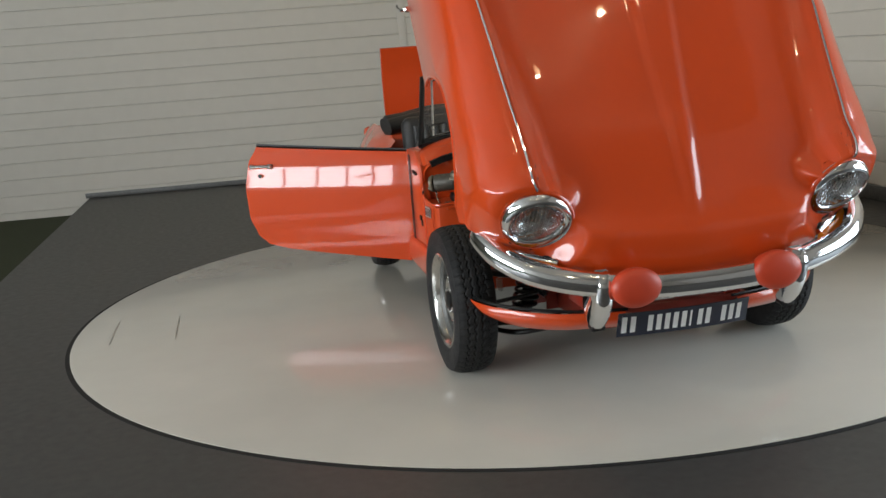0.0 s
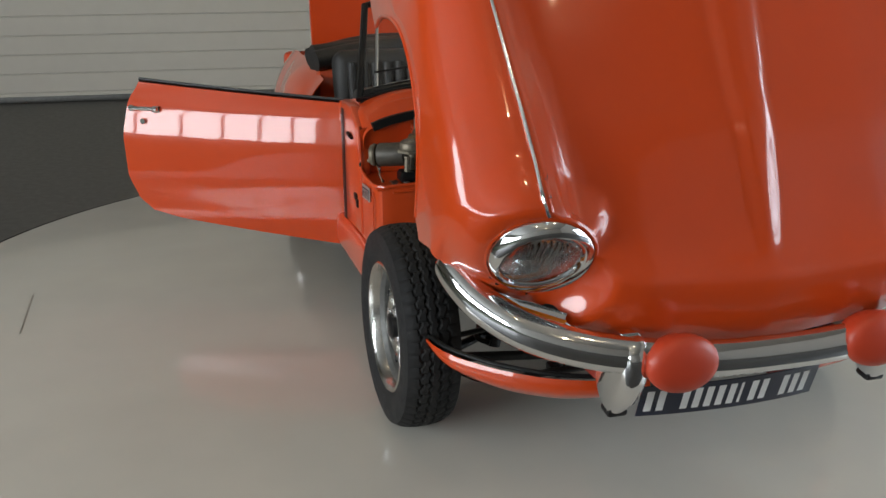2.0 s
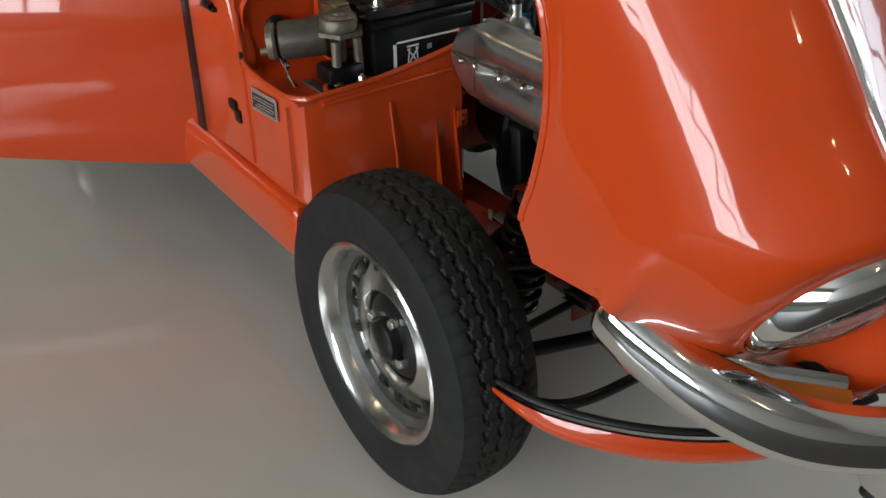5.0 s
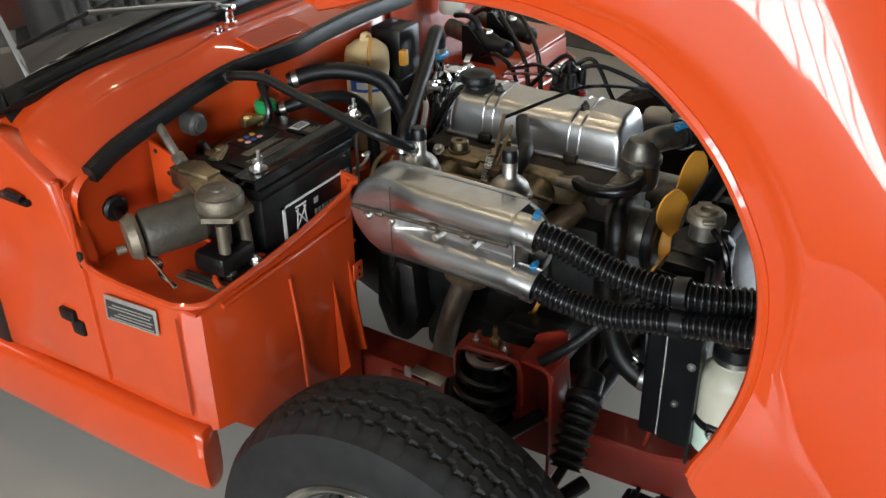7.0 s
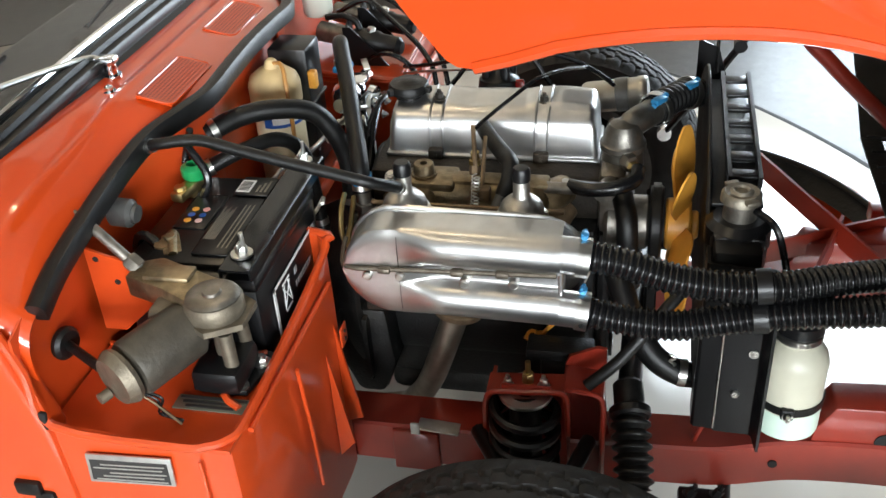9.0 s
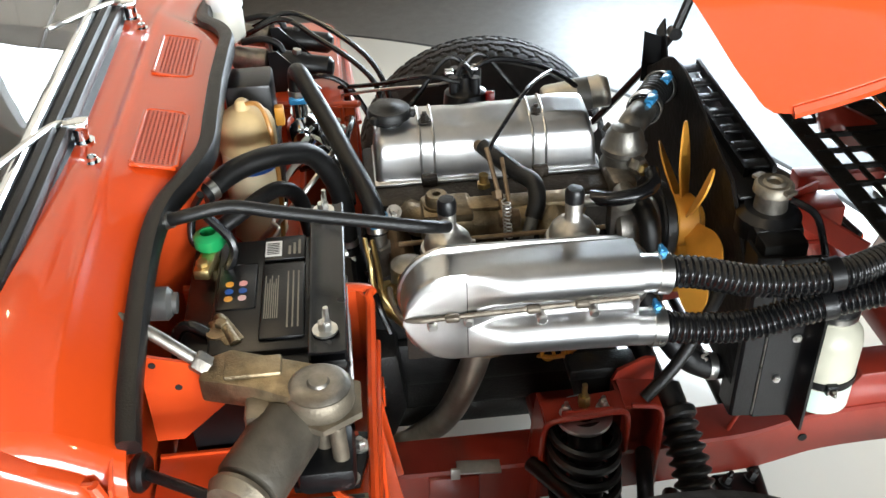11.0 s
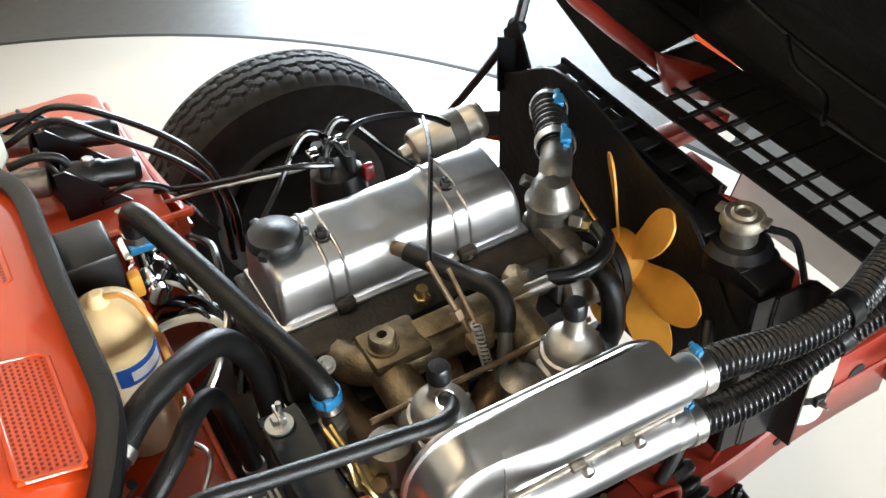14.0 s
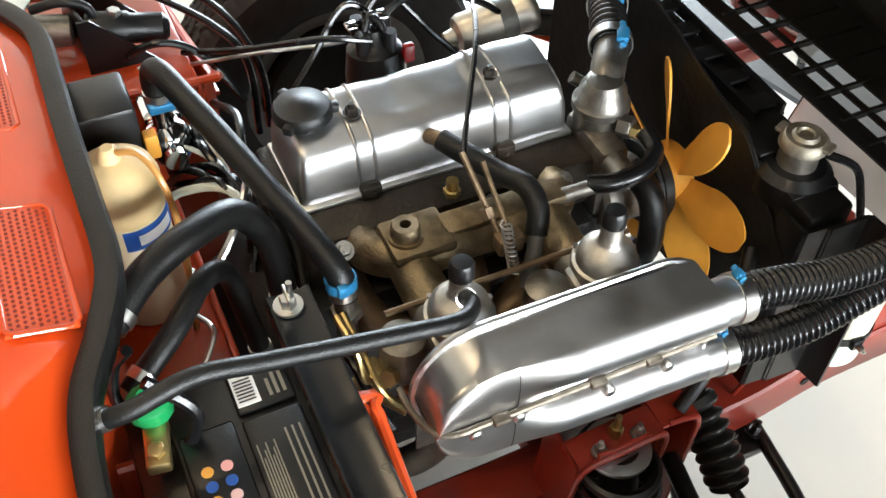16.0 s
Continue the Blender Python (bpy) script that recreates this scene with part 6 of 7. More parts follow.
# chassis: rails, turret, cross members
chassis = thing("chassis", "red-brown painted steel chassis frame under the engine", "chassis", at=(0, 0, 0.3))
for sg in (1, -1):
    rail = [(sg * -0.225, 1.2, 0.262), (sg * -0.225, 0.55, 0.262), (sg * -0.228, 0.25, 0.264), (sg * -0.226, 0.05, 0.264), (sg * -0.218, -0.12, 0.264), (sg * -0.215, -0.22, 0.268), (sg * -0.213, -0.32, 0.292), (sg * -0.213, -0.42, 0.300), (sg * -0.213, -0.52, 0.300)]
    part("frame_rail", sweep(smooth_path(rail, 8), [(-0.034, -0.040), (0.034, -0.040), (0.038, -0.036), (0.038, 0.036), (0.034, 0.040), (-0.034, 0.040), (-0.038, 0.036), (-0.038, -0.036)], up=(0, 0, 1)), CHASSIS, chassis, "red-brown box-section rail")
    part("hole", rod((sg * -0.2490, -0.30, 0.288), (sg * -0.2535, -0.30, 0.288), 0.007, 12), DARKGAP, chassis)
    part("hole", rod((sg * -0.262, 0.22, 0.275), (sg * -0.2680, 0.22, 0.275), 0.010, 12), DARKGAP, chassis)
    part("rail_end_box", prism([(-0.345, 0.318), (-0.352, 0.360), (-0.375, 0.402), (-0.545, 0.410), (-0.545, 0.318)], min(sg * -0.245, sg * -0.185), max(sg * -0.245, sg * -0.185), "x", 0.004), CHASSIS, chassis, "raised red-brown end of the rail")
    part("hole", rod((sg * -0.244, -0.45, 0.345), (sg * -0.2465, -0.45, 0.345), 0.016, 14), DARKGAP, chassis)
    # turret over the spring
    X = lambda v: sg * v
    tur_z = lambda y: 0.443 - 0.08 * (y - 0.03)
    span_x = lambda a, b: (min(X(a), X(b)), max(X(a), X(b)))
    tur = part("spring_turret", thick(grid(lambda a, b: Vector((X(-0.270 - 0.040 * a), 0.006 + 0.112 * b, tur_z(0.006 + 0.112 * b))), 2, 6), 0.005), CHASSIS, chassis, "red-brown pressed turret over the coil spring", 30)
    part("front_leg", prism([(0.000, 0.28), (0.004, 0.440), (0.010, 0.440), (0.008, 0.28)], *span_x(-0.306, -0.24), "x"), CHASSIS, tur)
    part("rear_leg", prism([(0.132, 0.20), (0.118, 0.424), (0.112, 0.424), (0.124, 0.20)], *span_x(-0.304, -0.24), "x"), CHASSIS, tur)
    part("inner_web", prism([(-0.06, 0.28), (0.13, 0.28), (0.118, 0.400), (0.02, 0.405), (-0.046, 0.420)], min(X(-0.240), X(-0.232)), max(X(-0.240), X(-0.232)), "x"), CHASSIS, tur)
    part("flange", sweep(smooth_path([(X(-0.306), 0.000, 0.36), (X(-0.311), 0.002, 0.425), (X(-0.312), 0.014, tur_z(0.014)), (X(-0.312), 0.060, tur_z(0.06)), (X(-0.312), 0.106, tur_z(0.106)), (X(-0.311), 0.119, 0.418), (X(-0.306), 0.122, 0.36)], 4), circle(0.0045, 8)), CHASSIS, tur)
    part("seat_lip", box(*span_x(-0.312, -0.306), 0.024, 0.096, 0.438, 0.4515, 0.002), CHASSIS, tur)
    part("front_shelf", prism([(0.006, 0.442), (0.006, 0.447), (-0.046, 0.441), (-0.046, 0.436)], *span_x(-0.306, -0.250), "x"), CHASSIS, tur)
    part("front_flange", sweep(smooth_path([(X(-0.304), -0.004, 0.445), (X(-0.305), -0.038, 0.440), (X(-0.306), -0.048, 0.425), (X(-0.304), -0.050, 0.38), (X(-0.300), -0.050, 0.26)], 4), circle(0.004, 8)), CHASSIS, tur)
    part("front_web", prism([(-0.052, 0.22), (-0.049, 0.436), (-0.045, 0.436), (-0.046, 0.22)], *span_x(-0.302, -0.24), "x"), CHASSIS, tur)
    part("turret_ear", prism([(-0.050, 0.440), (0.010, 0.446), (0.004, 0.462), (-0.036, 0.482), (-0.050, 0.480)], X(-0.248) - 0.003, X(-0.248) + 0.003, "x"), CHASSIS, tur)
    for dx, dy in ((-0.300, 0.036), (-0.300, 0.088)):
        part("stud", stud((X(dx), dy, tur_z(dy) + 0.001), (0, 0, 1), 0.0065, 0.012), STEEL, tur)
    part("damper_nut", join(hexnut((X(-0.288), 0.060, 0.441), (0, 0, 1), 0.009, 0.016), rod((X(-0.288), 0.060, 0.450), (X(-0.288), 0.060, 0.478), 0.004, 10)), BRASS, tur, "yellow-plated damper nut")
    coil_pts = [(X(-0.304) + 0.046 * math.cos(i * 0.42) - sg * 0.06 * (i / 130), 0.062 + 0.046 * math.sin(i * 0.42), 0.418 - 0.00165 * i) for i in range(131)]
    spring = tagged(part("coil_spring", tube(coil_pts, 0.0075, 2, 8), BLACK, None, ""), "black coil spring and damper over the wishbone", "coil spring", "coil springs")
    part("spring_cap", lathe([(0.02, 0), (0.052, 0), (0.053, 0.003), (0.052, 0.006), (0.02, 0.006)], Matrix.Translation((X(-0.300), 0.062, 0.428)) @ Matrix.Diagonal((0.76, 0.76, 1, 1)), 36, True), ALLOY, spring, "bright spring seat ring")
    part("damper", rod((X(-0.302), 0.062, 0.43), (X(-0.362), 0.056, 0.18), 0.024, 20), BLACK, spring)
    # wishbones and upright
    arm = thing("suspension_arm", "black wishbones and upright of the front suspension", "suspension", "front suspension", at=(X(-0.4), 0.03, 0.2))
    part("upper_arm", join(tube([(X(-0.30), -0.03, 0.345), (X(-0.42), 0.0, 0.360), (X(-0.52), 0.03, 0.375)], 0.012, 6, 10), tube([(X(-0.30), 0.135, 0.345), (X(-0.42), 0.07, 0.360), (X(-0.52), 0.03, 0.375)], 0.012, 6, 10)), BLACK, arm)
    part("lower_arm", join(tube([(X(-0.26), -0.10, 0.20), (X(-0.42), -0.03, 0.185), (X(-0.54), 0.03, 0.175)], 0.014, 6, 10), tube([(X(-0.26), 0.19, 0.20), (X(-0.42), 0.09, 0.185), (X(-0.54), 0.03, 0.175)], 0.014, 6, 10)), BLACK, arm)
    part("upright", join(rod((X(-0.53), 0.03, 0.16), (X(-0.515), 0.03, 0.39), 0.020, 14), box(min(X(-0.56), X(-0.52)), max(X(-0.56), X(-0.52)), -0.02, 0.08, 0.22, 0.35, 0.015)), IRON, arm)
    part("roll_bar", tube([(X(-0.52), -0.05, 0.17), (X(-0.45), -0.20, 0.19), (X(-0.28), -0.235, 0.21), (X(-0.1), -0.24, 0.215), (0, -0.24, 0.215)], 0.010, 8, 12), BLACK, arm)
    part("clamp_bolts", join(stud((X(-0.262), -0.185, 0.212), (0.1, -0.4, 1), 0.008, 0.014), stud((X(-0.262), -0.225, 0.216), (0.1, -0.4, 1), 0.008, 0.014), box(min(X(-0.285), X(-0.240)), max(X(-0.285), X(-0.240)), -0.242, -0.168, 0.190, 0.211, 0.005)), BLACK, arm)
    part("bump_spring", tube([(X(-0.415) + 0.012 * math.cos(i * 0.9), 0.215 + 0.012 * math.sin(i * 0.9), 0.30 - 0.0012 * i) for i in range(44)], 0.002, 2, 6), STEEL, arm)
    part("caliper", box(min(X(-0.53), X(-0.47)), max(X(-0.53), X(-0.47)), 0.10, 0.19, 0.24, 0.36, 0.02), IRON, arm)
part("cross_member", box(-0.25, 0.25, -0.01, 0.10, 0.235, 0.275, 0.01), CHASSIS, chassis)
part("front_member", box(-0.27, 0.27, -0.55, -0.51, 0.300, 0.335, 0.006), CHASSIS, chassis)
for a, b in (((0.39, -0.30, 0.45), (0.05, -0.52, 0.40)), ((0.15, -0.30, 0.40), (0.26, -0.52, 0.40)), ((-0.02, -0.34, 0.39), (0.24, -0.44, 0.41))):
    part("front_brace", sweep([Vector(a), Vector(b)], [(-0.003, -0.022), (0.003, -0.022), (0.003, 0.022), (-0.003, 0.022)], up=(0, 0, 1)), CHASSIS, chassis, "crossing red-brown brace")
part("strut", rod((-0.246, -0.205, 0.385), (-0.236, -0.185, 0.305), 0.0035, 8), CHASSIS, chassis)
rack = thing("steering_rack", "steering rack with black rubber bellows", "steering rack", at=(0, -0.085, 0.33))
part("tube", rod((-0.22, -0.085, 0.352), (0.22, -0.085, 0.352), 0.019, 18), BLACK, rack)
for sg in (1, -1):
    part("bellows", ribbed([(sg * -0.262, -0.088, 0.370), (sg * -0.285, -0.091, 0.356), (sg * -0.315, -0.096, 0.332), (sg * -0.345, -0.100, 0.300)], 0.030, 0.009, 0.016, 22), RUBBER, rack, "black rubber steering bellows")
    part("collar", join(rod((sg * -0.215, -0.081, 0.394), (sg * -0.262, -0.088, 0.371), 0.023, 20, edge=0.006), rod((sg * -0.252, -0.0865, 0.376), (sg * -0.268, -0.089, 0.368), 0.031, 20, edge=0.004)), RUBBER, rack)
    part("track_rod", rod((sg * -0.340, -0.098, 0.305), (sg * -0.54, -0.10, 0.285), 0.008, 12), BLACK, rack)
solo("breather_pipe", tube([(-0.200, -0.16, 0.575), (-0.245, -0.115, 0.535), (-0.275, -0.070, 0.485), (-0.292, -0.025, 0.445)], 0.009, 8, 12), RUBBER, "black rubber pipe beside the spring turret", "pipe")
solo("engine_mount", join(box(-0.235, -0.10, -0.02, 0.05, 0.36, 0.44, 0.01), box(-0.24, -0.20, -0.03, 0.07, 0.44, 0.46, 0.004)), IRON, "black engine mounting on the chassis", "engine mount")
solo("pipe_clip", join(cbox((-0.262, 0.206, 0.306), (0.026, 0.066, 0.004), Matrix.Rotation(radians(5), 4, "X"), 0.0015), cbox((-0.274, 0.242, 0.309), (0.004, 0.014, 0.022), None, 0.001)), ALUPLATE, "bare metal pipe clip on the chassis rail", "clip")
part("rail_plate", box(-0.272, -0.258, 0.206, 0.282, 0.215, 0.298, 0.003), CHASSIS, chassis, "red-brown plate welded to the rail")

# battery with its hold-down bar
bat = thing("battery", "black car battery with warning stickers, held by a bar", "battery", at=(-0.335, 0.465, 0.54))
part("case", box(-0.452, -0.222, 0.375, 0.555, 0.541, 0.694, 0.006), PLASTIC, bat)
blid = part("lid", box(-0.456, -0.218, 0.372, 0.558, 0.692, 0.712, 0.005), PLASTIC, bat)
part("raised_top", box(-0.440, -0.225, 0.402, 0.524, 0.710, 0.7215, 0.004), PLASTIC, blid)
lid_a = part("lid_panel", box(-0.425, -0.285, 0.417, 0.468, 0.722, 0.7265, 0.003), BLACK, blid)
lid_b = part("lid_panel", box(-0.278, -0.228, 0.417, 0.468, 0.722, 0.7265, 0.003), BLACK, blid)
lid_c = part("lid_panel", box(-0.365, -0.278, 0.474, 0.520, 0.720, 0.7235, 0.003), BLACK, blid)
lab = part("label", box(-0.412, -0.238, 0.3722, 0.3738, 0.585, 0.664, 0.001), PLASTIC, bat, "printed label with white border")
part("border", join(box(-0.412, -0.405, 0.3712, 0.3722, 0.585, 0.664), box(-0.246, -0.238, 0.3712, 0.3722, 0.585, 0.664), box(-0.412, -0.238, 0.3712, 0.3722, 0.660, 0.664)), WHITE_PRINT, lab)
part("pictogram", join(*[cbox((-0.368, 0.3714, 0.630), (0.040, 0.001, 0.0022), Matrix.Rotation(radians(a), 4, "Y")) for a in (52, -52)], cbox((-0.368, 0.3714, 0.651), (0.026, 0.001, 0.003)), cbox((-0.378, 0.3714, 0.63), (0.002, 0.001, 0.036), Matrix.Rotation(radians(8), 4, "Y")), cbox((-0.358, 0.3714, 0.63), (0.002, 0.001, 0.036), Matrix.Rotation(radians(-8), 4, "Y")), cbox((-0.368, 0.3714, 0.609), (0.022, 0.001, 0.003))), WHITE_PRINT, lab, "crossed-out bin sign")
part("print", join(box(-0.335, -0.325, 0.3712, 0.3720, 0.638, 0.648), *[box(-0.335 + 0.0095 * i, -0.329 + 0.0095 * i, 0.3712, 0.3720, 0.618, 0.627) for i in range(7)]), mat("grey_print", (0.3, 0.3, 0.3), 0.5), lab)
GOLDPRINT = mat("grey_gold_print", (0.20, 0.18, 0.14), 0.45)
for x, y, m in ((-0.318, 0.506, FAN), (-0.318, 0.490, mat("pink_print", (0.75, 0.35, 0.33), 0.5)), (-0.332, 0.506, BLUE), (-0.332, 0.490, BLUE), (-0.346, 0.506, FAN), (-0.346, 0.490, mat("pale_print", (0.70, 0.45, 0.42), 0.5))):
    part("sign", rod((x, y, 0.7234), (x, y, 0.7242), 0.0050, 14), m, bat, "round warning sign")
for i in range(7):
    part("print", box(-0.392, -0.312 - 0.007 * (i % 3), 0.448 + 0.0024 * i, 0.4492 + 0.0024 * i, 0.7266, 0.7270), GOLDPRINT, bat)
for i in range(3):
    part("print", box(-0.410, -0.305, 0.424 + 0.006 * i, 0.4258 + 0.006 * i, 0.7266, 0.7270), GOLDPRINT, bat)
code = part("barcode", box(-0.272, -0.240, 0.446, 0.466, 0.7265, 0.7270), WHITE_PRINT, bat, "small white barcode sticker")
for i in range(7):
    part("bar", box(-0.268 + 0.0036 * i, -0.2664 + 0.0036 * i, 0.449, 0.464, 0.7270, 0.7273), INK, code)
for i in range(3):
    part("print", box(-0.270, -0.240 - 0.006 * i, 0.423 + 0.006 * i, 0.426 + 0.006 * i, 0.7266, 0.7270), GOLDPRINT, bat)
part("terminal", join(rod((-0.405, 0.515, 0.700), (-0.405, 0.515, 0.724), 0.011, 14), cbox((-0.400, 0.505, 0.716), (0.050, 0.024, 0.014), Matrix.Rotation(0.5, 4, "Z"), 0.003), rod((-0.425, 0.492, 0.720), (-0.375, 0.515, 0.720), 0.007, 10), hexnut((-0.392, 0.510, 0.722), (0, 0, 1), 0.008, 0.007)), TAN, bat, "dull brass battery clamp")
part("terminal", join(rod((-0.262, 0.532, 0.712), (-0.262, 0.532, 0.736), 0.010, 14), cbox((-0.275, 0.535, 0.730), (0.06, 0.020, 0.014), Matrix.Rotation(-0.15, 4, "Z"), 0.003), hexnut((-0.292, 0.538, 0.737), (0, 0, 1), 0.008, 0.006)), BRASS, bat, "brass battery clamp")
part("isolator_knob", join(lathe([(0.010, 0.022), (0.016, 0.020), (0.019, 0.017), (0.019, 0.004), (0.016, 0.0), (0.010, 0.0)], Matrix.Translation((-0.252, 0.532, 0.735)), 12, True), rod((-0.252, 0.532, 0.735), (-0.252, 0.532, 0.745), 0.012, 12)), GREEN, bat, "green battery isolator knob")
part("hold_down_bar", sweep([Vector((-0.464, 0.392, 0.7285)), Vector((-0.172, 0.390, 0.7285))], [(-0.021, -0.012), (-0.018, -0.012), (-0.018, 0.0), (0.018, 0.0), (0.018, -0.012), (0.021, -0.012), (0.021, 0.0030), (0.0195, 0.0045), (0.017, 0.0045), (0.014, 0.0030), (-0.014, 0.0030), (-0.017, 0.0045), (-0.0195, 0.0045), (-0.021, 0.0030)], up=(0, 0, 1)), HOSE, bat, "black hold-down bar")
for x in (-0.430, -0.190):
    part("rod", rod((x, 0.391, 0.56), (x, 0.391, 0.765), 0.003, 8), STEEL, bat)
    part("wing_nut", join(rod((x, 0.394, 0.733), (x, 0.394, 0.736), 0.014, 20), hexnut((x, 0.394, 0.736), (0, 0, 1), 0.008, 0.010), cbox((x, 0.394, 0.748), (0.022, 0.003, 0.010), None, 0.001)), STEEL, bat, "wing nut with a washer")
part("battery_cable", tube([(-0.402, 0.520, 0.716), (-0.390, 0.548, 0.725), (-0.385, 0.565, 0.70), (-0.39, 0.57, 0.62)], 0.007, 8, 10), HOSE, bat)
part("battery_cable", tube([(-0.25, 0.53, 0.72), (-0.235, 0.555, 0.735), (-0.225, 0.55, 0.77), (-0.235, 0.535, 0.80)], 0.005, 8, 10), HOSE, bat)

# wiper motor on its bracket
wm = thing("wiper_motor", "dull grey wiper motor on a black bracket in the tray", "wiper motor", at=(-0.52, 0.43, 0.60))
DULL = mat("dull_wiper_casting", (0.21, 0.18, 0.135), 0.48, metal=0.75, grain=0.2, scale=60, bump=0.4, bump_scale=300, stain=0.5, ramp=(0.15, 0.12, 0.09))
part("bracket", join(prism([(-0.540, 0.400), (-0.538, 0.370), (-0.462, 0.352), (-0.456, 0.400), (-0.500, 0.450), (-0.536, 0.440)], 0.5985, 0.606, "z", 0.001), box(-0.550, -0.475, 0.372, 0.435, 0.605, 0.640, 0.010), prism([(0.370, 0.604), (0.415, 0.604), (0.415, 0.66), (0.395, 0.66)], -0.487, -0.483, "x")), BLACK, wm, "black mounting bracket")
for x, y in ((-0.531, 0.380), (-0.485, 0.368)):
    part("bolt", stud((x, y, 0.607), (0, 0, 1), 0.0075, 0.008), STEEL, wm)
part("gearbox", join(lathe([(0, 0), (0.034, 0), (0.036, 0.004), (0.036, 0.020), (0.033, 0.024), (0.0, 0.025)], Matrix.Translation((-0.509, 0.402, 0.702)), 32), lathe([(0, 0), (0.046, 0), (0.046, 0.008), (0, 0.008)], Matrix.Translation((-0.507, 0.400, 0.696)), 6), box(-0.535, -0.478, 0.41, 0.48, 0.680, 0.715, 0.008), rod((-0.506, 0.404, 0.63), (-0.506, 0.404, 0.69), 0.010, 12), rod((-0.528, 0.386, 0.62), (-0.526, 0.388, 0.685), 0.009, 12), rod((-0.478, 0.388, 0.62), (-0.480, 0.390, 0.685), 0.009, 12)), DULL, wm, "cast gearbox with a round cover")
part("cover", lathe([(0, 0.006), (0.010, 0.007), (0.012, 0.004), (0.026, 0.005), (0.031, 0.002), (0.033, 0.0)], Matrix.Translation((-0.509, 0.402, 0.7275)), 32), CAST, wm, "round domed cover")
part("motor", lathe([(0, 0), (0.030, 0), (0.036, 0.006), (0.0365, 0.012), (0.0365, 0.085), (0.034, 0.090), (0.020, 0.096), (0, 0.097)], aim((-0.516, 0.434, 0.684), (-0.612, 0.486, 0.676)), 32), mat("grey_motor_paint", (0.062, 0.054, 0.042), 0.45, metal=0.3, grain=0.2, scale=50, bump=0.3, stain=0.4, ramp=(0.12, 0.10, 0.07)), wm, "grey cylindrical motor")
part("end_cap", join(lathe([(0, 0), (0.034, 0), (0.036, 0.006), (0.030, 0.018), (0, 0.020)], aim((-0.601, 0.480, 0.677), (-0.650, 0.5065, 0.673)), 24), rod((-0.612, 0.500, 0.655), (-0.624, 0.507, 0.654), 0.007, 10)), DULL, wm)
for k, mt in enumerate((BROWN, HOSE, HOSE)):
    part("wire", tube([(-0.606 + 0.003 * k, 0.470, 0.652), (-0.604 + 0.003 * k, 0.455 - 0.005 * k, 0.640), (-0.600, 0.440 + 0.006 * k, 0.618), (-0.596 + 0.003 * k, 0.430, 0.600)], 0.0017, 6, 6), mt, wm, "thin coloured wire")
part("arm_plate", join(prism([(-0.534, 0.415), (-0.476, 0.405), (-0.440, 0.495), (-0.452, 0.523), (-0.486, 0.527), (-0.505, 0.470)], 0.698, 0.729, "z", 0.004), box(-0.492, -0.462, 0.440, 0.500, 0.727, 0.735, 0.003)), TAN, wm, "cast drive arm plate")
part("rack_tube", join(tube([(-0.464, 0.515, 0.722), (-0.458, 0.545, 0.748), (-0.450, 0.572, 0.768), (-0.440, 0.605, 0.785)], 0.007, 8, 12), hexnut((-0.464, 0.518, 0.726), (0.15, 0.75, 0.6), 0.012, 0.018)), CAST, wm)

def hose(pts, r, label):
    """A plain rubber hose with a clip at each end."""
    h = thing("heater_hose", label, "hose", "rubber hoses", at=pts[0])
    part("rubber_tube", tube(pts, r, 8, 18), RUBBER, h)
    for a, b in ((pts[0], pts[1]), (pts[-1], pts[-2])):
        c = Vector(a).lerp(Vector(b), 0.25)
        part("clip", lathe([(r, -0.005), (r + 0.0018, -0.005), (r + 0.0018, 0.005), (r, 0.005)], aim(c, b), 20, True), STEEL, h, "steel hose clip")


# things on the firewall shelf
res = thing("fluid_reservoir", "translucent fluid reservoir with an amber cap and blue label", "reservoir", at=(0.0, 0.500, 0.583))
rm = Matrix.Translation((0.0, 0.500, 0.583))
part("bottle", lathe([(0, 0), (0.036, 0), (0.040, 0.006), (0.040, 0.148), (0.038, 0.156)], rm, 36), CREAM, res)
part("cap", lathe([(0.040, 0.150), (0.042, 0.154), (0.042, 0.184), (0.038, 0.196), (0.024, 0.207), (0.012, 0.211), (0.010, 0.220), (0.006, 0.224), (0, 0.224)], rm, 36), mat("amber_cap_plastic", (0.60, 0.44, 0.22), 0.55, grain=0.10, scale=40, bump=0.1, stain=0.3, ramp=(0.45, 0.29, 0.11)), res, "amber screw cap")
lbl = part("label", thick(grid(lambda a, b: Vector((0.0 + 0.0408 * math.cos(radians(165 + 110 * a)), 0.500 + 0.0408 * math.sin(radians(165 + 110 * a)), 0.705 + 0.026 * b)), 16, 1), 0.0005), BLUE, res, "blue label band")
part("print", thick(grid(lambda a, b: Vector((0.0 + 0.0414 * math.cos(radians(185 + 60 * a)), 0.500 + 0.0414 * math.sin(radians(185 + 60 * a)), 0.711 + 0.013 * b)), 10, 1), 0.0003), WHITE_PRINT, lbl)
part("overflow_pipe", tube([(0.0, 0.500, 0.800), (-0.02, 0.475, 0.806), (-0.045, 0.462, 0.785), (-0.052, 0.458, 0.72), (-0.050, 0.462, 0.63), (-0.06, 0.47, 0.56)], 0.0035, 8, 8), mat("amber_tube", (0.45, 0.22, 0.06), 0.3), res, "thin amber tube")
solo("relay_box", join(box(0.055, 0.125, 0.462, 0.530, 0.583, 0.80, 0.006), box(0.052, 0.128, 0.459, 0.533, 0.70, 0.706, 0.002)), PLASTIC, "black plastic box on the firewall shelf", "box")
solo("yellow_clip", box(0.048, 0.064, 0.448, 0.462, 0.735, 0.765, 0.003), FAN, "small yellow plastic clip", "clip")
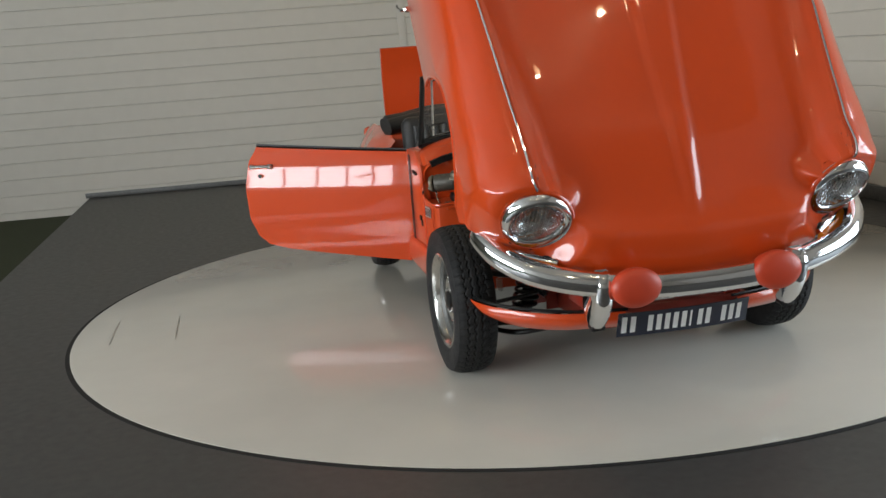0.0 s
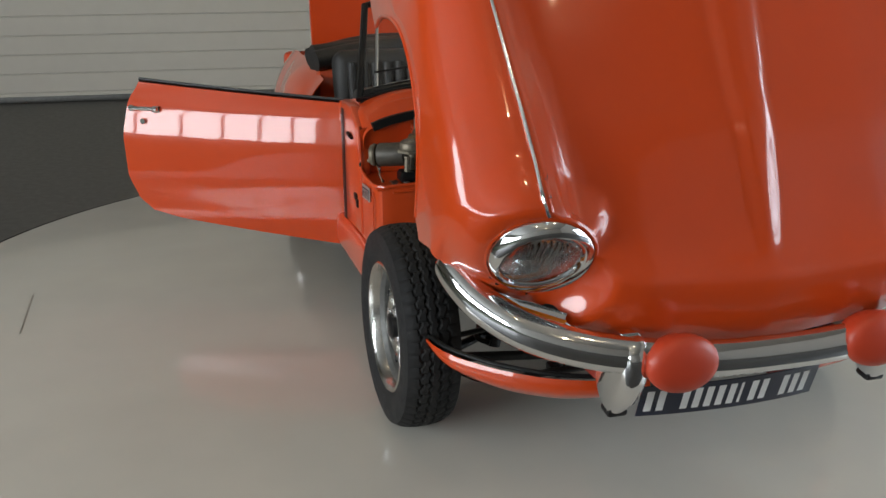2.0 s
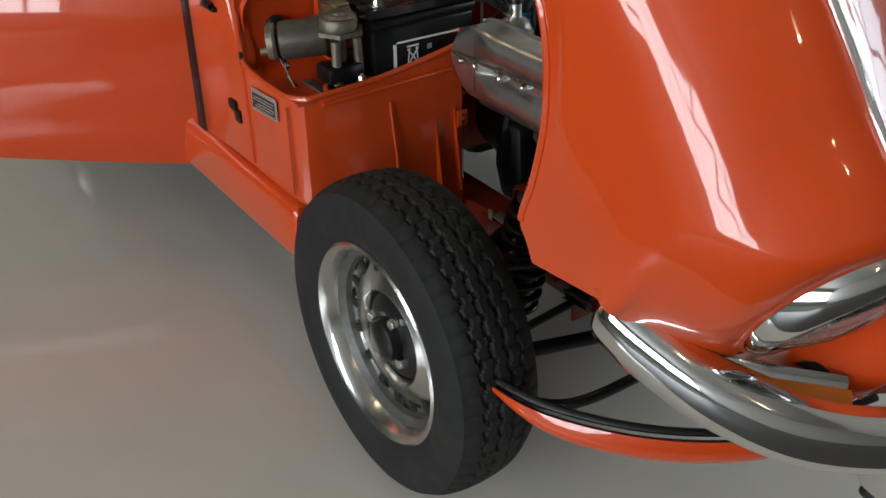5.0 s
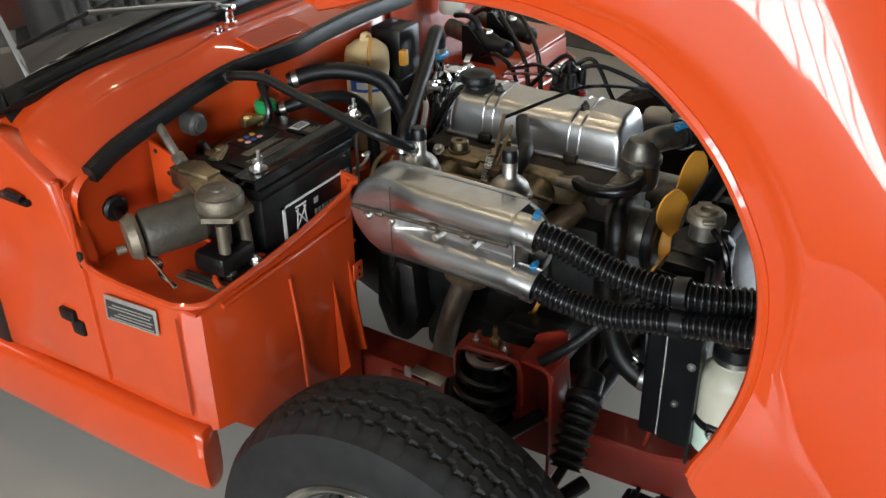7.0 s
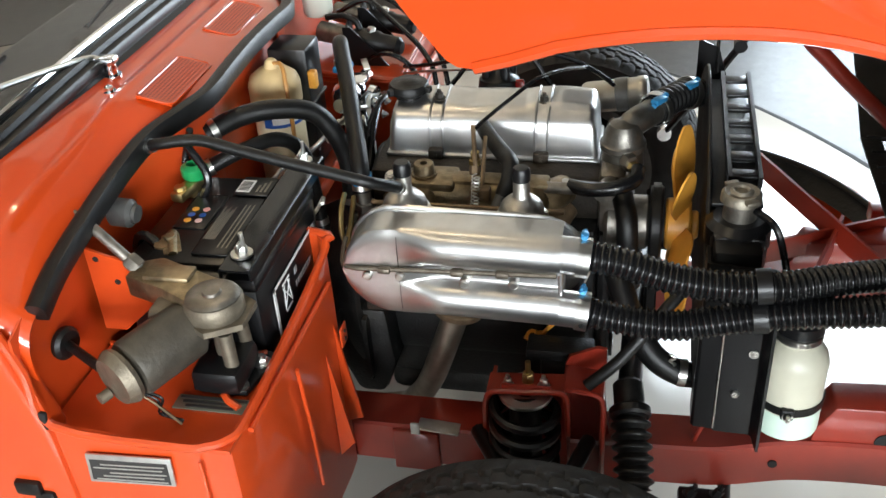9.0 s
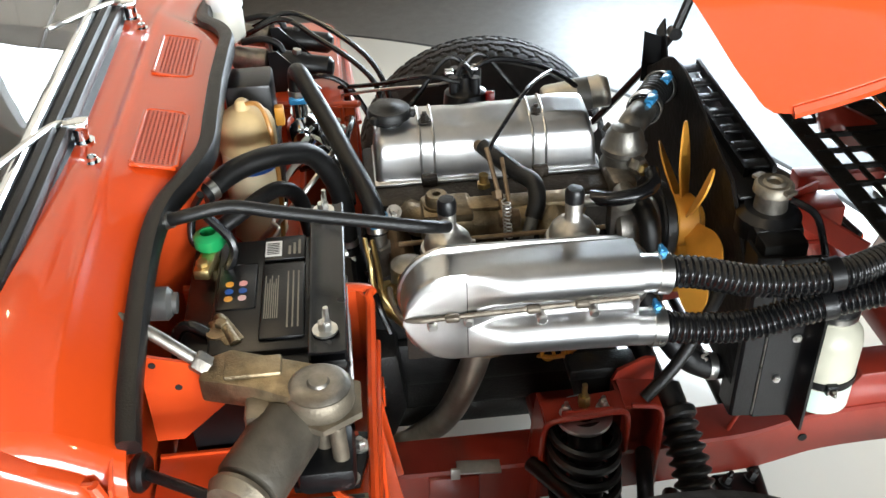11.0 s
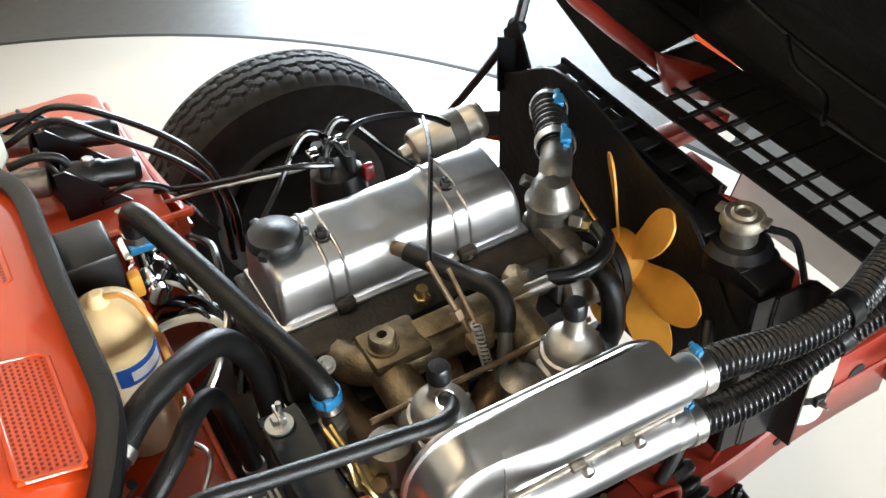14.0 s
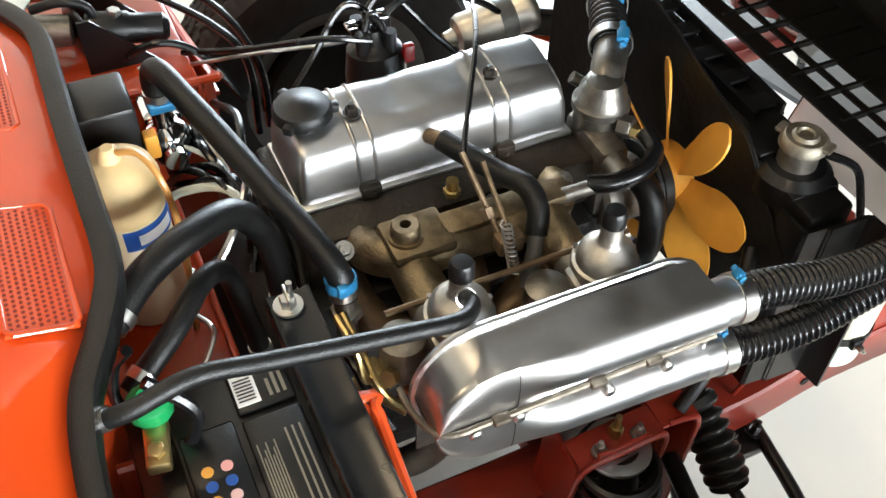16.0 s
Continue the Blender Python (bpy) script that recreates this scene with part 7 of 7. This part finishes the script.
valve = thing("heater_valve", "bright alloy heater valve with blue clips", "valve", at=(0.15, 0.44, 0.60))
part("body", join(lathe([(0, 0), (0.020, 0), (0.026, 0.01), (0.026, 0.035), (0.020, 0.045), (0.012, 0.05), (0.012, 0.09), (0, 0.09)], Matrix.Translation((0.140, 0.430, 0.655)), 24), rod((0.10, 0.43, 0.68), (0.25, 0.425, 0.672), 0.013, 16), box(0.165, 0.215, 0.405, 0.45, 0.655, 0.695, 0.006), rod((0.16, 0.41, 0.66), (0.16, 0.375, 0.655), 0.014, 16), lathe([(0, 0), (0.022, 0), (0.022, 0.012), (0, 0.012)], aim((0.175, 0.40, 0.665), (0.17, 0.37, 0.66)), 20)), CHROME, valve)
for a in range(3):
    part("screw", stud((0.16 + 0.016 * math.cos(a * 2.1), 0.372, 0.657 + 0.016 * math.sin(a * 2.1)), (0, -1, 0), 0.005, 0.006), STEEL, valve)
part("clip", cbox((0.140, 0.430, 0.735), (0.034, 0.030, 0.012), None, 0.004), CLIP, valve, "blue hose clip")
part("lever", cbox((0.235, 0.42, 0.70), (0.05, 0.012, 0.003), Matrix.Rotation(0.4, 4, "Z"), 0.001), STEEL, valve)
hose([(0.140, 0.430, 0.735), (0.142, 0.430, 0.770), (0.122, 0.424, 0.785), (0.085, 0.410, 0.775), (0.03, 0.388, 0.755), (-0.04, 0.362, 0.730), (-0.10, 0.340, 0.710), (-0.135, 0.328, 0.690), (-0.142, 0.326, 0.660)], 0.0135, "long black rubber heater hose over the engine")
solo("hose_clip", join(lathe([(0.0145, -0.006), (0.0165, -0.006), (0.0165, 0.006), (0.0145, 0.006)], aim((-0.138, 0.327, 0.680), (-0.142, 0.326, 0.65)), 24, True), cbox((-0.152, 0.330, 0.682), (0.009, 0.012, 0.016), None, 0.003)), CLIP, "blue-ended clip on the heater hose", "clip")
solo("heater_pipe_stub", join(rod((-0.142, 0.326, 0.665), (-0.140, 0.325, 0.59), 0.012, 14), hexnut((-0.141, 0.325, 0.63), (0, 0, 1), 0.017, 0.012)), CAST, "cast stub pipe behind the carburettor", "pipe")
hose([(-0.175, 0.545, 0.762), (-0.140, 0.505, 0.774), (-0.112, 0.460, 0.775), (-0.080, 0.412, 0.757), (-0.068, 0.385, 0.715), (-0.060, 0.372, 0.66), (-0.07, 0.37, 0.58)], 0.015, "curved black rubber heater hose from the firewall")
hose([(-0.215, 0.545, 0.72), (-0.180, 0.495, 0.738), (-0.13, 0.455, 0.735), (-0.10, 0.43, 0.70), (-0.10, 0.42, 0.64), (-0.11, 0.41, 0.56)], 0.011, "curved black rubber heater hose from the firewall")
hose([(-0.292, 0.572, 0.802), (-0.300, 0.545, 0.812), (-0.292, 0.495, 0.815), (-0.291, 0.44, 0.802), (-0.291, 0.38, 0.788), (-0.291, 0.32, 0.775), (-0.288, 0.27, 0.762), (-0.262, 0.245, 0.742), (-0.232, 0.240, 0.722)], 0.0080, "long thin black hose to the carburettor")
solo("starter_solenoid", join(box(-0.215, -0.165, 0.445, 0.505, 0.583, 0.640, 0.008), rod((-0.19, 0.475, 0.64), (-0.19, 0.475, 0.665), 0.012, 14), rod((-0.18, 0.44, 0.61), (-0.18, 0.425, 0.61), 0.006, 10)), PLASTIC, "black starter solenoid on the shelf", "solenoid")


def wire(name, pts, r, m, label):
    solo(name, tube(pts, r, 8, 8), m, label, "wire", group="engine bay wires")


wire("wire", [(-0.20, 0.50, 0.66), (-0.15, 0.46, 0.68), (-0.10, 0.47, 0.665), (-0.04, 0.455, 0.655)], 0.003, STEEL, "bare metal pipe along the firewall shelf")
wire("wire", [(-0.09, 0.50, 0.62), (-0.06, 0.42, 0.69), (0.0, 0.375, 0.72), (0.03, 0.36, 0.715)], 0.004, STEEL, "bright metal pipe beside the reservoir")
wire("wire", [(0.15, 0.44, 0.60), (0.10, 0.40, 0.64), (0.06, 0.38, 0.67), (0.02, 0.37, 0.64), (-0.02, 0.39, 0.60)], 0.005, HOSE, "black wiring behind the rocker cover")
wire("wire", [(0.20, 0.38, 0.66), (0.13, 0.37, 0.675), (0.07, 0.365, 0.66), (0.0, 0.36, 0.62)], 0.006, HOSE, "black wiring behind the rocker cover")
wire("wire", [(0.22, 0.36, 0.65), (0.14, 0.35, 0.69), (0.08, 0.36, 0.69), (0.04, 0.37, 0.65), (0.03, 0.38, 0.58)], 0.005, HOSE, "black wiring behind the rocker cover")
wire("wire", [(0.30, 0.37, 0.655), (0.24, 0.285, 0.69), (0.19, 0.215, 0.715), (0.165, 0.175, 0.735)], 0.0025, STEEL, "straight steel cable beside the distributor")
wire("wire", [(-0.262, 0.53, 0.79), (-0.278, 0.50, 0.75), (-0.285, 0.52, 0.70), (-0.29, 0.55, 0.60)], 0.006, HOSE, "black cable down the battery side")
wire("wire", [(-0.21, 0.43, 0.62), (-0.17, 0.40, 0.63), (-0.17, 0.38, 0.66), (-0.20, 0.37, 0.67)], 0.003, WHITE, "thin white wire near the solenoid")
wire("wire", [(-0.16, 0.335, 0.66), (-0.20, 0.33, 0.64), (-0.235, 0.325, 0.62), (-0.24, 0.30, 0.58), (-0.23, 0.27, 0.55)], 0.004, BRASS, "brass fuel pipe behind the air box")
wire("wire", [(-0.15, 0.345, 0.60), (-0.19, 0.34, 0.62), (-0.23, 0.335, 0.61), (-0.25, 0.32, 0.57)], 0.005, HOSE, "black wiring behind the air box")
wire("wire", [(0.10, 0.34, 0.62), (0.04, 0.345, 0.635), (-0.02, 0.34, 0.63), (-0.06, 0.345, 0.60)], 0.006, RUBBER, "black wiring behind the engine")
solo("fuel_fitting", join(cbox((-0.205, 0.322, 0.60), (0.03, 0.03, 0.03), Matrix.Rotation(0.5, 4, "Z"), 0.006), hexnut((-0.225, 0.31, 0.62), (-0.5, 0.5, 0.6), 0.010, 0.014), rod((-0.19, 0.34, 0.585), (-0.24, 0.30, 0.575), 0.007, 10)), BRASS, "brass fuel fittings behind the air box", "fitting")

# loose loom behind the rocker cover
rng = random.Random(7)
for k in range(9):
    x0 = 0.02 + 0.014 * k
    pts = [(x0 + 0.09, 0.47 - 0.012 * k, 0.60 + 0.006 * k), (x0 + 0.05, 0.435 - 0.006 * k, 0.665 + rng.uniform(-0.015, 0.02)), (x0 + 0.005, 0.395 + rng.uniform(-0.012, 0.012), 0.675 + rng.uniform(-0.02, 0.015)), (x0 - 0.05, 0.372, 0.625 + rng.uniform(-0.02, 0.015)), (x0 - 0.07, 0.366, 0.55)]
    wire("wire", pts, rng.choice((0.0032, 0.0042, 0.0050)), HOSE if k % 4 else WHITE, "black wiring loom behind the rocker cover" if k % 4 else "pale wire in the loom behind the rocker cover")

# brake and clutch master cylinders on the left
for x in (0.478, 0.372):
    mc = thing("master_cylinder", "black master cylinder with cables on the pedal box", "master cylinder", "master cylinders", at=(x, 0.45, 0.66))
    rear, front = Vector((x, 0.548, 0.708)), Vector((x - 0.035, 0.372, 0.690))
    along = lambda t: rear.lerp(front, t)
    part("push_rod_end", rod(rear, along(0.34), 0.020, 20, edge=0.003), CAST, mc, "dull metal rear end")
    part("cylinder", lathe([(0, 0), (0.020, 0), (0.022, 0.004), (0.022, 0.05), (0.019, 0.054), (0.019, 0.092), (0.012, 0.100), (0, 0.101)], aim(along(0.42), front), 24), BLACK, mc)
    part("flange", cbox(along(0.36), (0.075, 0.006, 0.070), Matrix.Rotation(radians(11), 4, "Z"), 0.003), BLACK, mc)
    part("bracket", prism([(0.40, 0.660), (0.485, 0.660), (0.485, 0.735), (0.470, 0.735)], x - 0.052, x - 0.048, "x"), BLACK, mc)
    part("union", hexnut(along(0.62) + Vector((0, 0, 0.016)), (0, -0.2, 1), 0.009, 0.012), STEEL, mc)
    part("feed_elbow", tube([along(0.5) + Vector((0, 0, 0.015)), along(0.45) + Vector((0, 0, 0.034)), along(0.3) + Vector((0.0, 0, 0.040)), along(0.1) + Vector((0.0, 0, 0.030))], 0.006, 6, 10), RUBBER, mc)
for pts in ([(0.47, 0.52, 0.72), (0.45, 0.45, 0.752), (0.40, 0.38, 0.738), (0.33, 0.31, 0.70), (0.29, 0.28, 0.63), (0.28, 0.28, 0.54)], [(0.44, 0.53, 0.72), (0.41, 0.46, 0.757), (0.36, 0.40, 0.738), (0.30, 0.33, 0.705), (0.27, 0.30, 0.66), (0.26, 0.30, 0.55)], [(0.33, 0.46, 0.66), (0.31, 0.40, 0.69), (0.30, 0.35, 0.665), (0.27, 0.31, 0.60)]):
    wire("cable", pts, 0.005, HOSE, "black cable looped over the master cylinders")
rs = thing("brake_reservoir", "small white plastic reservoir on the bulkhead", "reservoir", at=(0.392, 0.553, 0.735))
part("bottle", lathe([(0, 0), (0.026, 0), (0.029, 0.005), (0.029, 0.05), (0.025, 0.058), (0, 0.058)], Matrix.Translation((0.392, 0.553, 0.735)), 28), WHITE, rs)
part("cap", lathe([(0.025, 0.058), (0.031, 0.060), (0.031, 0.076), (0.027, 0.081), (0, 0.083)], Matrix.Translation((0.392, 0.553, 0.735)), 28), WHITE_PRINT, rs, "white screw cap")
# stay of the bonnet
stay = thing("bonnet_stay", "black folding stay propping the bonnet", "stay", at=(0.42, -0.15, 0.5))
part("lower_arm", tube([(0.46, -0.12, 0.47), (0.40, -0.19, 0.60), (0.36, -0.24, 0.70)], 0.007, 4, 8), BLACK, stay)
part("upper_arm", join(tube([(0.36, -0.24, 0.70), (0.375, -0.28, 0.80), (0.39, -0.33, 0.93)], 0.009, 4, 8), rod((0.352, -0.24, 0.70), (0.372, -0.24, 0.70), 0.012, 12)), BLACK, stay)
part("pivot", rod((0.45, -0.12, 0.47), (0.47, -0.12, 0.47), 0.014, 14), STEEL, stay)
